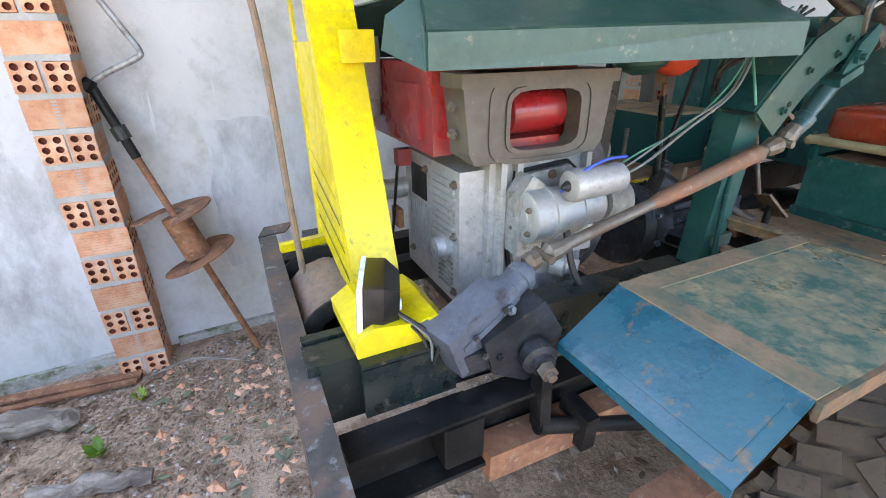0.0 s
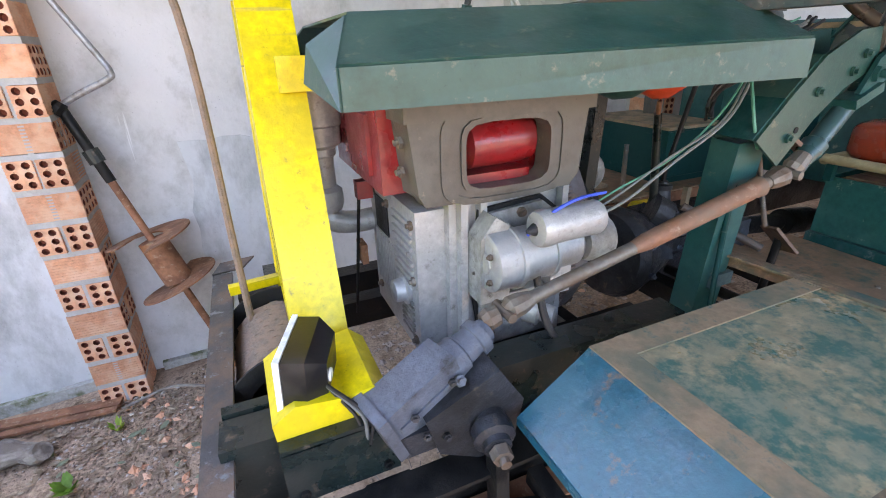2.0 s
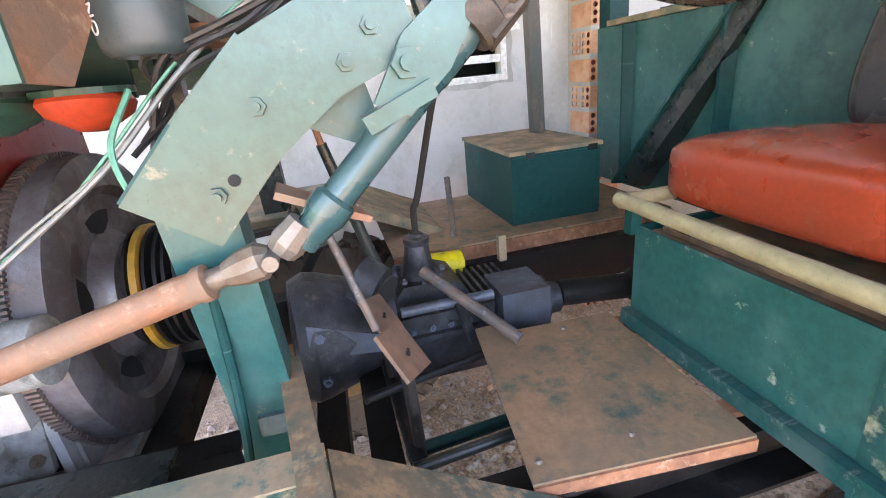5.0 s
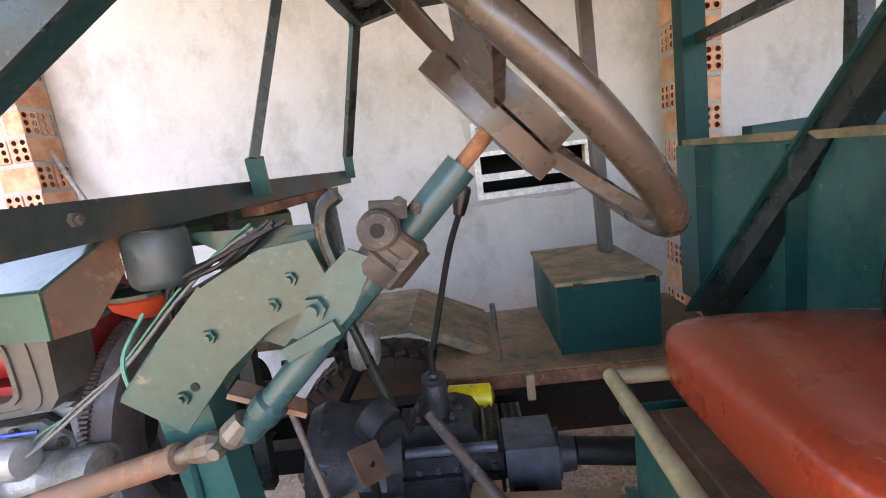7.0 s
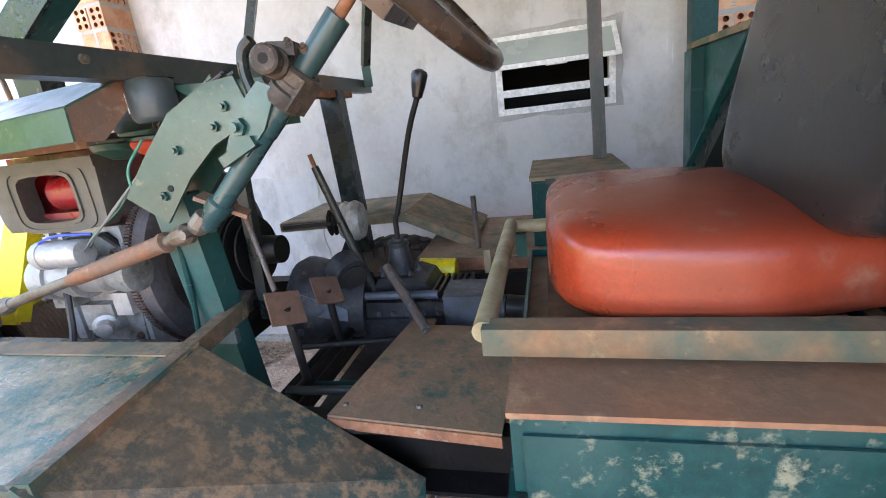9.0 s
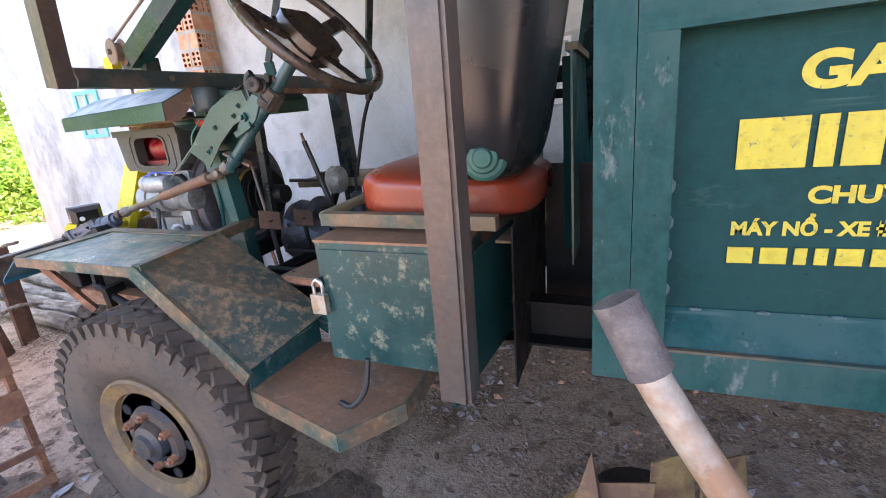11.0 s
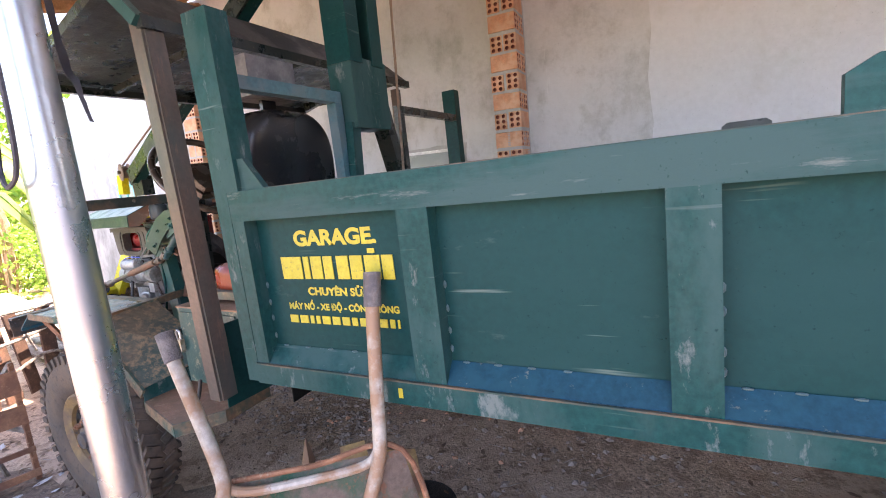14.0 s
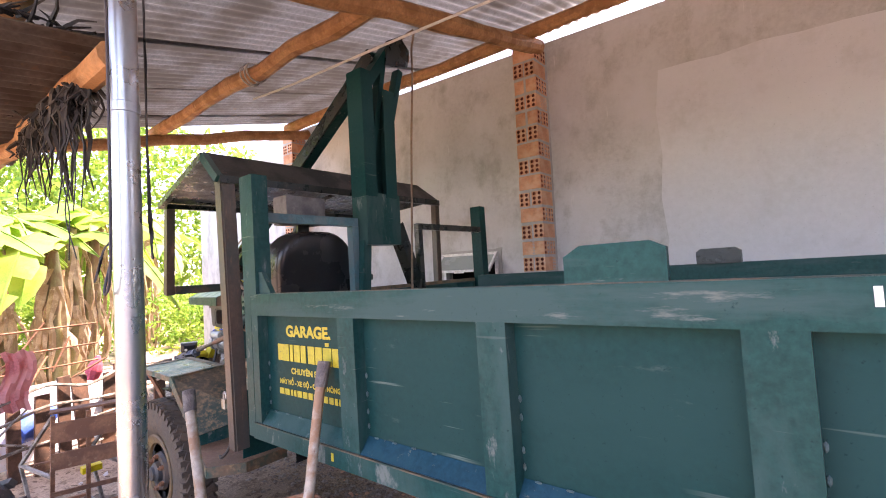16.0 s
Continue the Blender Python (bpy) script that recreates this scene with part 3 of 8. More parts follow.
# lean-to at the open side
def leanto():
    tagged(finish("leanto_roof", corrugated(-2.3, -0.02, -1.25, -0.40, lambda y: 2.285 + (y + 0.47) * 0.10), M_zinc_rust, smooth=True), "low rusty corrugated lean-to roof sheet", "roof sheet")
    log("eave_log", (0.022, -0.462, 2.205), (-2.2, -0.535, 2.205), 0.047, M_log, "bark-stripped log carrying the lean-to eave", "log", 44, steps=12)
    rng = random.Random(8)
    bm = B()
    for i in range(210):
        x = -0.18 - 0.95 * rng.random() ** 1.4
        y = -0.50 + rng.uniform(-.05, .05)
        p = [Vector((x, y, 2.17))]
        drop = rng.uniform(.012, .036) if rng.random() < .86 else rng.uniform(.05, .10)
        for k in range(4):
            p.append(p[-1] + Vector((rng.uniform(-.03, .03), rng.uniform(-.02, .02), -drop * rng.uniform(.6, 1.2))))
        w = rng.uniform(.003, .010)
        sweep(bm, p, w, 4, radii=[w, w, w * .8, w * .6, w * .2])
    for i in range(260):
        p = [Vector((rng.uniform(-1.3, -0.12), rng.uniform(-0.80, -0.46), 2.30 + rng.uniform(0, .07)))]
        d = Vector((rng.uniform(-1, 1), rng.uniform(-1, 1), rng.uniform(-.2, .3))).normalized() * rng.uniform(.03, .07)
        for k in range(3):
            p.append(p[-1] + d + Vector((rng.uniform(-.012, .012), rng.uniform(-.012, .012), rng.uniform(-.012, .012))))
        w = rng.uniform(.003, .009)
        sweep(bm, p, w, 4, radii=[w, w, w * .7, w * .3])
    tagged(finish("dry_thatch", bm, mat("black dry thatch", (0.03, 0.026, 0.024), 0.9, second=(0.08, 0.065, 0.05), amount=0.4, scale=9)), "blackened dry palm thatch hanging from the eave", "thatch", kind="stuff")
    cord = curve([(-1.10, 0.60, 2.655), (-0.6, 0.55, 2.585), (0.1, 0.47, 2.50), (0.74, 0.58, 2.535), (1.3, 0.8, 2.63)], 8)
    tagged(finish("roof_rope", sweep(B(), cord, 0.006, 6), M_cord, smooth=True), "pale frayed rope tied between the roof poles", "rope")
    loop = [(-1.12 + .045 * math.sin(a * .31), 0.615 + .068 * math.cos(a), roof_z(.62) + .068 * math.sin(a)) for a in [i * .5 for i in range(40)]]
    tagged(finish("rope_knot", sweep(B(), loop, 0.006, 6), M_cord, smooth=True), "pale rope wound round the roof purlin", "rope")


M_zinc_rust = mat("rusty corrugated zinc", (0.20, 0.165, 0.14), 0.65, metal=0.3, second=(0.13, 0.095, 0.075), amount=0.5, scale=4, third=(0.26, 0.16, 0.10), third_amount=0.25, third_scale=12, bump=0.1)
M_cord = mat("pale cord", (0.50, 0.47, 0.42), 0.85, bump=0.3, bump_scale=200)
leanto()
bm = lathe(B(), (0.072, -0.45, -0.1), (0.072, -0.45, 2.62), [(0, 0.038), (0.55, 0.038), (0.552, 0.041), (0.58, 0.041), (0.582, 0.038), (2.12, 0.038), (2.122, 0.0405), (2.15, 0.0405), (2.152, 0.038), (2.72, 0.038)], 40)
tagged(finish("roof_pole", bm, M_galv, smooth=True), "shiny galvanised steel tube holding the roof", "pole")


def hanging_strip(pts, width, seed):
    """A twisted dark rag strip hung from the roof beside the pole."""
    rng, bm, rows = random.Random(seed), B(), []
    line = curve([Vector(p) for p in pts], 6)
    for i, p in enumerate(line):
        a = 0.5 * math.sin(i * .35 + seed) + rng.uniform(-.15, .15)
        w = width * rng.uniform(.7, 1.1) * (1 - .45 * i / len(line))
        d = Vector((math.cos(a), math.sin(a), 0)) * w
        rows.append([bm.verts.new(p + d), bm.verts.new(p + Vector((0, -.006, 0))), bm.verts.new(p - d)])
    for p, q in zip(rows, rows[1:]):
        for k in range(2):
            bm.faces.new((p[k], p[k + 1], q[k + 1], q[k]))
    bmesh.ops.solidify(bm, geom=bm.faces[:], thickness=0.003)
    tagged(finish("rag_strip", bm, M_rag, smooth=True), "dark grey torn rag strip hanging beside the pole", "rag", group="hanging rags")


M_rag = mat("dark torn rag", (0.055, 0.050, 0.058), 0.9, second=(0.10, 0.09, 0.095), amount=0.4, scale=14, bump=0.4, soft=1.6)
hanging_strip([(-0.20, -0.40, roof_z(-0.40) - 0.012), (-0.215, -0.40, 2.1), (-0.21, -0.405, 1.72), (-0.165, -0.45, 1.62), (-0.14, -0.48, 1.52)], 0.022, 4)
hanging_strip([(0.01, -0.37, roof_z(-0.37) - 0.012), (0.015, -0.372, 2.15), (0.035, -0.378, 1.74), (0.10, -0.395, 1.65), (0.155, -0.41, 1.58)], 0.014, 9)
_w = curve([(0.11, -0.50, roof_z(-0.50) - 0.012), (0.115, -0.502, 1.80), (0.108, -0.505, 1.54), (0.065, -0.506, 1.485), (0.0, -0.49, 1.51), (-0.10, -0.445, 1.60), (-0.195, -0.405, 1.70)], 8)
tagged(finish("pole_wire", sweep(B(), _w, 0.004, 6), M_rag, smooth=True), "loose grey wire looped round the steel pole", "wire")
_rng = random.Random(3)
for _k in range(5):
    _x = -0.42 + 0.05 * _k
    _p = [(_x, -0.50 + .02 * _k, 2.28)] + [(_x + _rng.uniform(-.05, .04), -0.505 + _rng.uniform(-.02, .02), 2.28 - 0.17 * i) for i in range(1, 4 + _k % 2)]
    tagged(finish("loose_cable", sweep(B(), curve(_p, 5), 0.0022, 6), M_cable, smooth=True), "thin black cable hanging by the pole", "cable", group="hanging cables")

# ---- the tipping bed ----
BED_L, BED_W = 2.75, 1.60
P_TOP, P_LOW, RIM, SILL = 1.362, 0.950, 1.444, 0.893


def outline(poly, y, depth):
    return prism(B(), poly, facing(0, y, 0), depth)


M_railwood_dark = mat("brown rubbed rim", (0.13, 0.085, 0.05), 0.7, second=(0.03, 0.06, 0.05), amount=0.5, scale=6, bump=0.2, soft=1.5)


def bed():
    t = thing("tipper_bed", "dark green steel tipper bed with framed side panels", "truck bed")
    t.rotation_euler = (0, -radians(1.05), 0)
    posts = [(-0.045, 0.0), (0.489, 0.569), (1.029, 1.111), (1.568, 1.66), (2.12, 2.21), (2.66, 2.75)]
    for y in (0.0, BED_W):
        s = 1 if y == 0 else -1
        f0, f1 = sorted((y, y + s * 0.05))
        for (a, b), (c, d) in zip(posts, posts[1:]):
            part("side_panel", box(B(), b - 0.01, c + 0.01, *sorted((y + s * 0.038, y + s * 0.044)), P_LOW + 0.02, P_TOP + 0.02), M_green, t)
            led = sheet(B(), [(b, y + s * 0.001, P_LOW), (c, y + s * 0.001, P_LOW), (c, y + s * 0.038, P_LOW + 0.045), (b, y + s * 0.038, P_LOW + 0.045)], 0.003)
            part("ledge", led, M_ledge if b > .1 else M_green_scuff, t, "blue painted sloping ledge" if b > .1 else "")
            rng = random.Random(int(b * 100))
            for k in range(4):
                w = B()
                bx = b + 0.004
                bz = P_LOW + 0.05 + (P_TOP - P_LOW - 0.08) * (k + rng.random() * .5) / 6
                bmesh.ops.create_icosphere(w, subdivisions=1, radius=0.005, matrix=Matrix.Translation((bx, y + s * 0.036, bz)) @ Matrix.Diagonal((0.9, 0.8, 2.0, 1)))
                part("weld_bead", w, M_weld, t)
                w = B()
                bmesh.ops.create_icosphere(w, subdivisions=1, radius=0.0045, matrix=Matrix.Translation((b + (c - b) * (k + .5) / 6, y + s * 0.034, P_LOW + 0.046)) @ Matrix.Diagonal((2.4, 0.9, 0.7, 1)))
                part("weld_bead", w, M_weld, t)
        part("top_rail", box(B(), -0.045, BED_L, f0 - (.004 if s > 0 else 0), f1 + (.004 if s < 0 else 0), P_TOP, RIM), M_green_rust, t, "green top rail with rubbed dusty edge", bevel=0.008)
        part("bottom_rail", box(B(), -0.045, BED_L, f0 - (0.012 if s > 0 else 0), f1 + (.012 if s < 0 else 0), SILL, P_LOW - 0.001), M_green_scuff, t, "green bottom rail with rust line", bevel=0.006)
        for a, b in posts:
            part("side_post", box(B(), a, b, *sorted((y - s * 0.003, y + s * 0.047)), P_LOW, P_TOP), M_green_scuff, t, bevel=0.005)
        # raised stop plates with cut corners
    part("dust_line", box(B(), -0.045, BED_L, -0.0118, -0.004, P_LOW - 0.0008, P_LOW + 0.003), M_railwood_dark, t, "dust lying along the bottom rail")
    part("rust_line", box(B(), 0.09, BED_L, 0.002, 0.012, RIM, RIM + 0.0025), M_railwood_dark, t, "rust along the rim edge")
    part("floor_sheet", box(B(), 0, BED_L, 0.05, BED_W - 0.05, 0.93, 0.936), M_green_dusty, t)
    # lighter green than the side panels, standing in for light from the -x end
    part("front_sheet", box(B(), -0.186, -0.18, 0.62, 1.765, 0.84, 1.405), M_green_mark, t, "dark green front sheet of the bed, painted lighter as if lit from the front")
    part("front_cap", box(B(), -0.198, -0.168, 0.62, 1.69, 1.406, 1.425), M_dust, t, "dusty folded top edge", bevel=0.003)
    part("front_return", box(B(), -0.179, -0.05, 1.50, 1.506, 0.9, 1.40), M_green, t)
    for k in range(3):
        y = 0.64 + 0.42 * k
        rib = prism(B(), [(0, 0), (0.05, 0.0), (0.03, 0.03), (0.02, 0.03)], Matrix.Translation((-0.187, y + .06, 0.86)) @ Matrix(((0, -1, 0), (1, 0, 0), (0, 0, 1))).to_4x4(), 0.54)
        part("front_rib", rib, M_green, t)
    part("tailgate", box(B(), BED_L, BED_L + 0.04, 0, BED_W, 0.9, 1.44), M_green_scuff, t)
    pl = [(1.262, RIM - 0.002), (1.464, RIM - 0.002), (1.464, RIM + 0.066), (1.436, RIM + 0.080), (1.299, RIM + 0.080), (1.262, RIM + 0.058)]
    part("stop_plate", outline(pl, 0.02, 0.016), M_green_rust, t, "raised plate with cut corners and weld seam", bevel=0.003)
    pl = [(1.24, RIM - 0.002), (1.42, RIM - 0.002), (1.42, RIM + 0.055), (1.40, RIM + 0.070), (1.26, RIM + 0.070), (1.24, RIM + 0.055)]
    part("stop_block", outline(pl, BED_W - 0.02, 0.05), M_dark, t, "dark block on the far rail", bevel=0.004)
    gus = [(0.0, RIM - .001), (0.085, RIM - .001), (0.02, RIM + 0.085), (0.0, RIM + 0.085)]
    part("gusset", outline(gus, 0.03, 0.02), M_green_rust, t)
    part("corner_post", box(B(), -0.095, 0.0, -0.004, 0.062, RIM, 1.915), M_green_scuff, t, "tall green corner post with rubbed edges", bevel=0.005)
    part("corner_post_low", box(B(), -0.095, -0.046, -0.004, 0.062, SILL, RIM), M_green_scuff, t, bevel=0.004)
    part("corner_post", box(B(), -0.179, -0.10, 1.70, 1.766, 0.9, 1.92), M_green, t, "dark green far corner post", bevel=0.005)
    hb = B()
    box(hb, -0.10, -0.06, 0.064, 0.575, 1.735, 1.775)
    part("headboard_bar", hb, M_teal_steel, t, bevel=0.004)
    part("headboard_upright", box(B(), -0.10, -0.06, 0.535, 0.575, 1.20, 1.734), M_teal_steel, t, bevel=0.004)
    part("headboard_bar", box(B(), -0.135, -0.10, 1.06, 1.699, 1.74, 1.775), M_dark, t, bevel=0.004)
    part("headboard_upright", box(B(), -0.135, -0.10, 1.06, 1.095, 1.2, 1.739), M_dark, t, bevel=0.004)
    # painted writing
    def words(txt, x, z, w, h, name="lettering"):
        c = bpy.data.curves.new("letters", "FONT")
        c.body, c.size, c.extrude, c.offset = txt, 1.0, 0.0, 0.045
        tmp = bpy.data.objects.new("letters", c)
        me = bpy.data.meshes.new_from_object(tmp)
        bpy.data.objects.remove(tmp)
        co = np.array([v.co[:] for v in me.vertices])
        lo, hi = co.min(0), co.max(0)
        for v in me.vertices:
            v.co = (x + (v.co[0] - lo[0]) / (hi[0] - lo[0]) * w, 0.0365, z + (v.co[1] - lo[1]) / (hi[1] - lo[1]) * h)
        me.materials.append(M_text)
        o = new(name, me)
        o.parent = t
        o["label"] = "yellow stencilled writing"
    words("GARAGE,", 0.131, 1.274, 0.268, 0.050)
    words("CHUYÊN SỬA:", 0.154, 1.146, 0.212, 0.030)
    words("MÁY NỔ - XE ĐỘ - CÔNG NÔNG", 0.076, 1.100, 0.364, 0.034)
    rng = random.Random(2)
    for x0, x1 in ((0.050, 0.122), (0.130, 0.149), (0.156, 0.193), (0.199, 0.229), (0.243, 0.281), (0.287, 0.325), (0.332, 0.378), (0.384, 0.417)):
        part("name_bar", box(B(), x0 + .024, x1 + .024, 0.0345, 0.0365, 1.192, 1.253), M_text, t, "yellow painted bar")
    part("name_bar", box(B(), 0.369, 0.390, 0.0345, 0.0365, 1.258, 1.270), M_text, t, "yellow painted bar")
    x = 0.074
    while x < 0.434:
        w = rng.uniform(.012, .03)
        part("line_bar", box(B(), x, min(x + w, 0.438), 0.0345, 0.0365, 1.067, 1.089), M_text, t, "yellow painted bar")
        x += w + 0.008
    part("paint_mark", box(B(), 0.44, 0.452, -0.0135, -0.0125, 0.91, 0.935), M_text, t, "small yellow paint mark")
    part("paint_drip", box(B(), 1.735, 1.745, -0.0052, -0.0042, 1.40, 1.43), M_white, t, "white paint drip")
    return t


M_weld = mat("pale weld", (0.06, 0.11, 0.11), 0.5, bump=0.4)
M_green_scuff = mat("scuffed green paint", (0.008, 0.055, 0.052), 0.42, second=(0.030, 0.078, 0.073), amount=0.42, scale=10, third=(0.13, 0.16, 0.15), third_amount=0.24, third_scale=24, bump=0.08, streak=(0.6, 1, 0.25), scratch=(0.15, 0.19, 0.17), spec=0.12)
M_teal_steel = mat("teal steel", (0.05, 0.14, 0.16), 0.45, second=(0.10, 0.16, 0.17), amount=0.4, scale=12, third=(0.16, 0.12, 0.09), third_amount=0.15, third_scale=40)
bed()


# ---- crane mast and boom ----
def crane():
    t = thing("crane_mast", "tall dark green steel crane mast with diagonal boom", "crane")
    x = -0.09
    for y in (0.585, 0.80):
        s = 1 if y < .7 else -1
        part("mast_channel", channel(B(), (x, y, 1.88), (x, y - s * 0.005, 2.52 if y < .7 else 2.45), 0.075, 0.11, 0.006, (1, 0, 0), -s), M_green, t)
    part("web_plate", box(B(), x - 0.06, x + 0.05, 0.59, 0.82, 1.64, 1.90), M_green_scuff, t, bevel=0.005)
    part("mast_leg", bar(B(), (x, 0.60, 1.66), (x, 0.55, 0.95), 0.05, 0.07, (1, 0, 0)), M_green_scuff, t, bevel=0.004)
    part("mast_leg", channel(B(), (-0.12, 0.83, 1.74), (-0.28, 1.38, 0.88), 0.06, 0.075, 0.006, (1, 0, 0), 1), M_dark, t)
    part("mast_leg_face", bar(B(), (-0.145, 0.90, 1.74), (-0.305, 1.46, 0.88), 0.008, 0.07, (1, 0, 0)), M_green_scuff, t)
    part("mast_brace", bar(B(), (x, 0.80, 2.25), (x - .02, 0.92, 2.62), 0.035, 0.05, (1, 0, 0)), M_green, t, bevel=0.003)
    part("mast_brace", bar(B(), (x, 0.60, 2.40), (x - .02, 0.84, 2.72), 0.05, 0.07, (1, 0, 0)), M_green, t, bevel=0.003)
    part("mast_brace", bar(B(), (x, 0.66, 2.05), (x - .02, 0.80, 2.66), 0.03, 0.05, (1, 0, 0)), M_green, t, bevel=0.003)
    part("head_plate", sheet(B(), [(x + .02, 0.78, 2.60), (x + .02, 0.95, 2.64), (x + .02, 0.97, 2.74), (x + .02, 0.90, 2.80), (x + .02, 0.80, 2.74)], 0.012), M_dark, t)
    part("sheave", lathe(B(), (x - .01, 0.92, 2.72), (x + .015, 0.92, 2.72), [(0, 0.03), (0.0, 0.07), (0.006, 0.07), (0.01, 0.055), (0.016, 0.055), (0.02, 0.07), (0.025, 0.07), (0.025, 0.03)], 24), M_rust, t, smooth=True)
    a, b = Vector((-2.195, 1.02, 1.605)), Vector((-0.12, 0.80, 2.66))
    part("boom_foot", box(B(), -2.235, -2.14, 0.985, 1.06, 1.48, 1.61), M_dark, t, "black bracket under the boom end", bevel=0.004)
    part("boom", channel(B(), a, b, 0.075, 0.09, 0.008, (0, 0, 1), -1), M_green_scuff, t, "long green boom with pale weld blobs")
    part("boom_lip", bar(B(), a + Vector((0, -0.07, 0.0)), b + Vector((0, -0.07, 0.0)), 0.012, 0.085), M_dark, t)
    rng = random.Random(6)
    for i in range(16):
        p = a.lerp(b, 0.1 + 0.028 * i) + Vector((0, -0.06 + rng.uniform(-.01, .01), 0.045))
        w = B()
        bmesh.ops.create_icosphere(w, subdivisions=1, radius=0.011, matrix=Matrix.Translation(p) @ Matrix.Diagonal((1.8, 0.8, 0.35, 1)))
        part("weld_blob", w, M_alu, t)
    rope = curve([(-2.31, 0.98, 1.692), (-1.3, 0.97, 2.22), (-0.10, 0.93, 2.79), (-0.055, 0.985, 2.72), (-0.055, 0.95, 2.2), (-0.055, 0.90, 1.35)], 6)
    tagged(finish("hoist_rope", sweep(B(), rope, 0.006, 8), M_rope, smooth=True), "rusty wire rope over the mast sheave", "wire rope")


crane()


# ---- chassis ----
chassis = thing("truck_chassis", "oily black steel truck chassis with rusty crossbars", "chassis")
for y, s in ((0.52, -1), (1.22, 1)):
    part("frame_rail", channel(B(), (-2.40, y, 0.715), (2.6, y, 0.73), 0.06, 0.13, 0.008, side=s), M_black, chassis)

M_dark_rub = mat("black paint rubbed to rust", (0.045, 0.045, 0.045), 0.6, second=(0.13, 0.085, 0.06), amount=0.5, scale=10, third=(0.16, 0.17, 0.18), third_amount=0.28, third_scale=35, bump=0.2)
bm = bar(B(), (-2.437, 0.26, 0.835), (-2.417, 1.17, 0.875), 0.044, 0.012)
bar(bm, (-2.455, 0.26, 0.78), (-2.435, 1.17, 0.82), 0.008, 0.11)
part("front_crossbar", bm, M_dark_rub, chassis, "black crossbar rubbed down to rust")
part("bumper_lip", sheet(B(), [(-2.44, 1.17, 0.88), (-2.37, 1.18, 0.88), (-2.34, 1.22, 0.89), (-2.42, 1.21, 0.89)], 0.005), M_dark_rub, chassis)
part("side_beam", channel(B(), (-2.425, 0.582, 0.811), (-1.55, 0.565, 0.806), 0.065, 0.125, 0.007, side=1), M_dark, chassis, "black channel of the side beam")
part("patch_plate", box(B(), -2.347, -2.180, 0.538, 0.547, 0.776, 0.872), M_dark, chassis, "black patch plate welded over the channel", bevel=0.006)
part("patch_top", box(B(), -2.347, -2.180, 0.538, 0.615, 0.8745, 0.881), M_dark, chassis, bevel=0.004)
for _x in (-2.325, -2.20):
    part("patch_bolt", bolt(B(), (_x, 0.538, 0.792), (0, -1, 0), 0.008, 0.006), M_black, chassis)
for x, y0, y1, z, w, m in ((-2.30, 0.6, 1.2, 0.84, 0.05, M_dark), (-1.95, 0.55, 1.2, 0.70, 0.07, M_black), (-1.66, 0.55, 1.2, 0.72, 0.06, M_black), (-1.28, 0.5, 1.2, 0.72, 0.05, M_black), (-0.95, 0.6, 1.3, 0.73, 0.05, M_black), (0.3, 0.5, 1.2, 0.80, 0.06, M_black), (1.4, 0.5, 1.2, 0.82, 0.06, M_black)):
    part("crossmember", bar(B(), (x, y0, z), (x, y1, z), w, 0.06), m, chassis, bevel=0.004)
for y in (0.70, 1.06):
    part("engine_bearer", channel(B(), (-2.2, y, 0.745), (-1.5, y, 0.745), 0.05, 0.07, 0.006, side=1), M_black, chassis)
part("front_axle", bar(B(), (-1.40, 0.2, 0.42), (-1.40, 1.55, 0.42), 0.08, 0.09), M_black, chassis, bevel=0.01)
part("leaf_spring", box(B(), -1.9, -0.95, 0.28, 0.35, 0.52, 0.56), M_rust, chassis, bevel=0.004)
part("drag_link", rod(B(), (-2.06, 0.45, 0.71), (-1.45, 0.40, 0.50), 0.016), M_black, chassis, smooth=True)
part("rusty_beam", bar(B(), (-2.16, 0.475, 0.655), (-1.5, 0.465, 0.65), 0.06, 0.06), M_rust, chassis, bevel=0.004)
part("beam_clamp", bar(B(), (-1.96, 0.455, 0.635), (-1.96, 0.45, 0.715), 0.03, 0.075), M_black, chassis)
br = ring_plate(B(), rounded(0.075, 0.075, 0.004, 1), rounded(0.060, 0.060, 0.004, 1), Matrix.Translation((-2.205, 0.492, 0.688)), 0.085)
part("square_socket", br, M_black, chassis)
part("rear_axle", bar(B(), (2.0, 0.2, 0.46), (2.0, 1.4, 0.46), 0.12, 0.12), M_black, chassis, bevel=0.01)
part("driveshaft", lathe(B(), (-0.83, 0.93, 0.80), (1.9, 0.85, 0.55), [(0, 0.03), (0.18, 0.03), (0.2, 0.045), (0.34, 0.045), (0.36, 0.035), (2.7, 0.035)], 18), M_black, chassis, smooth=True)


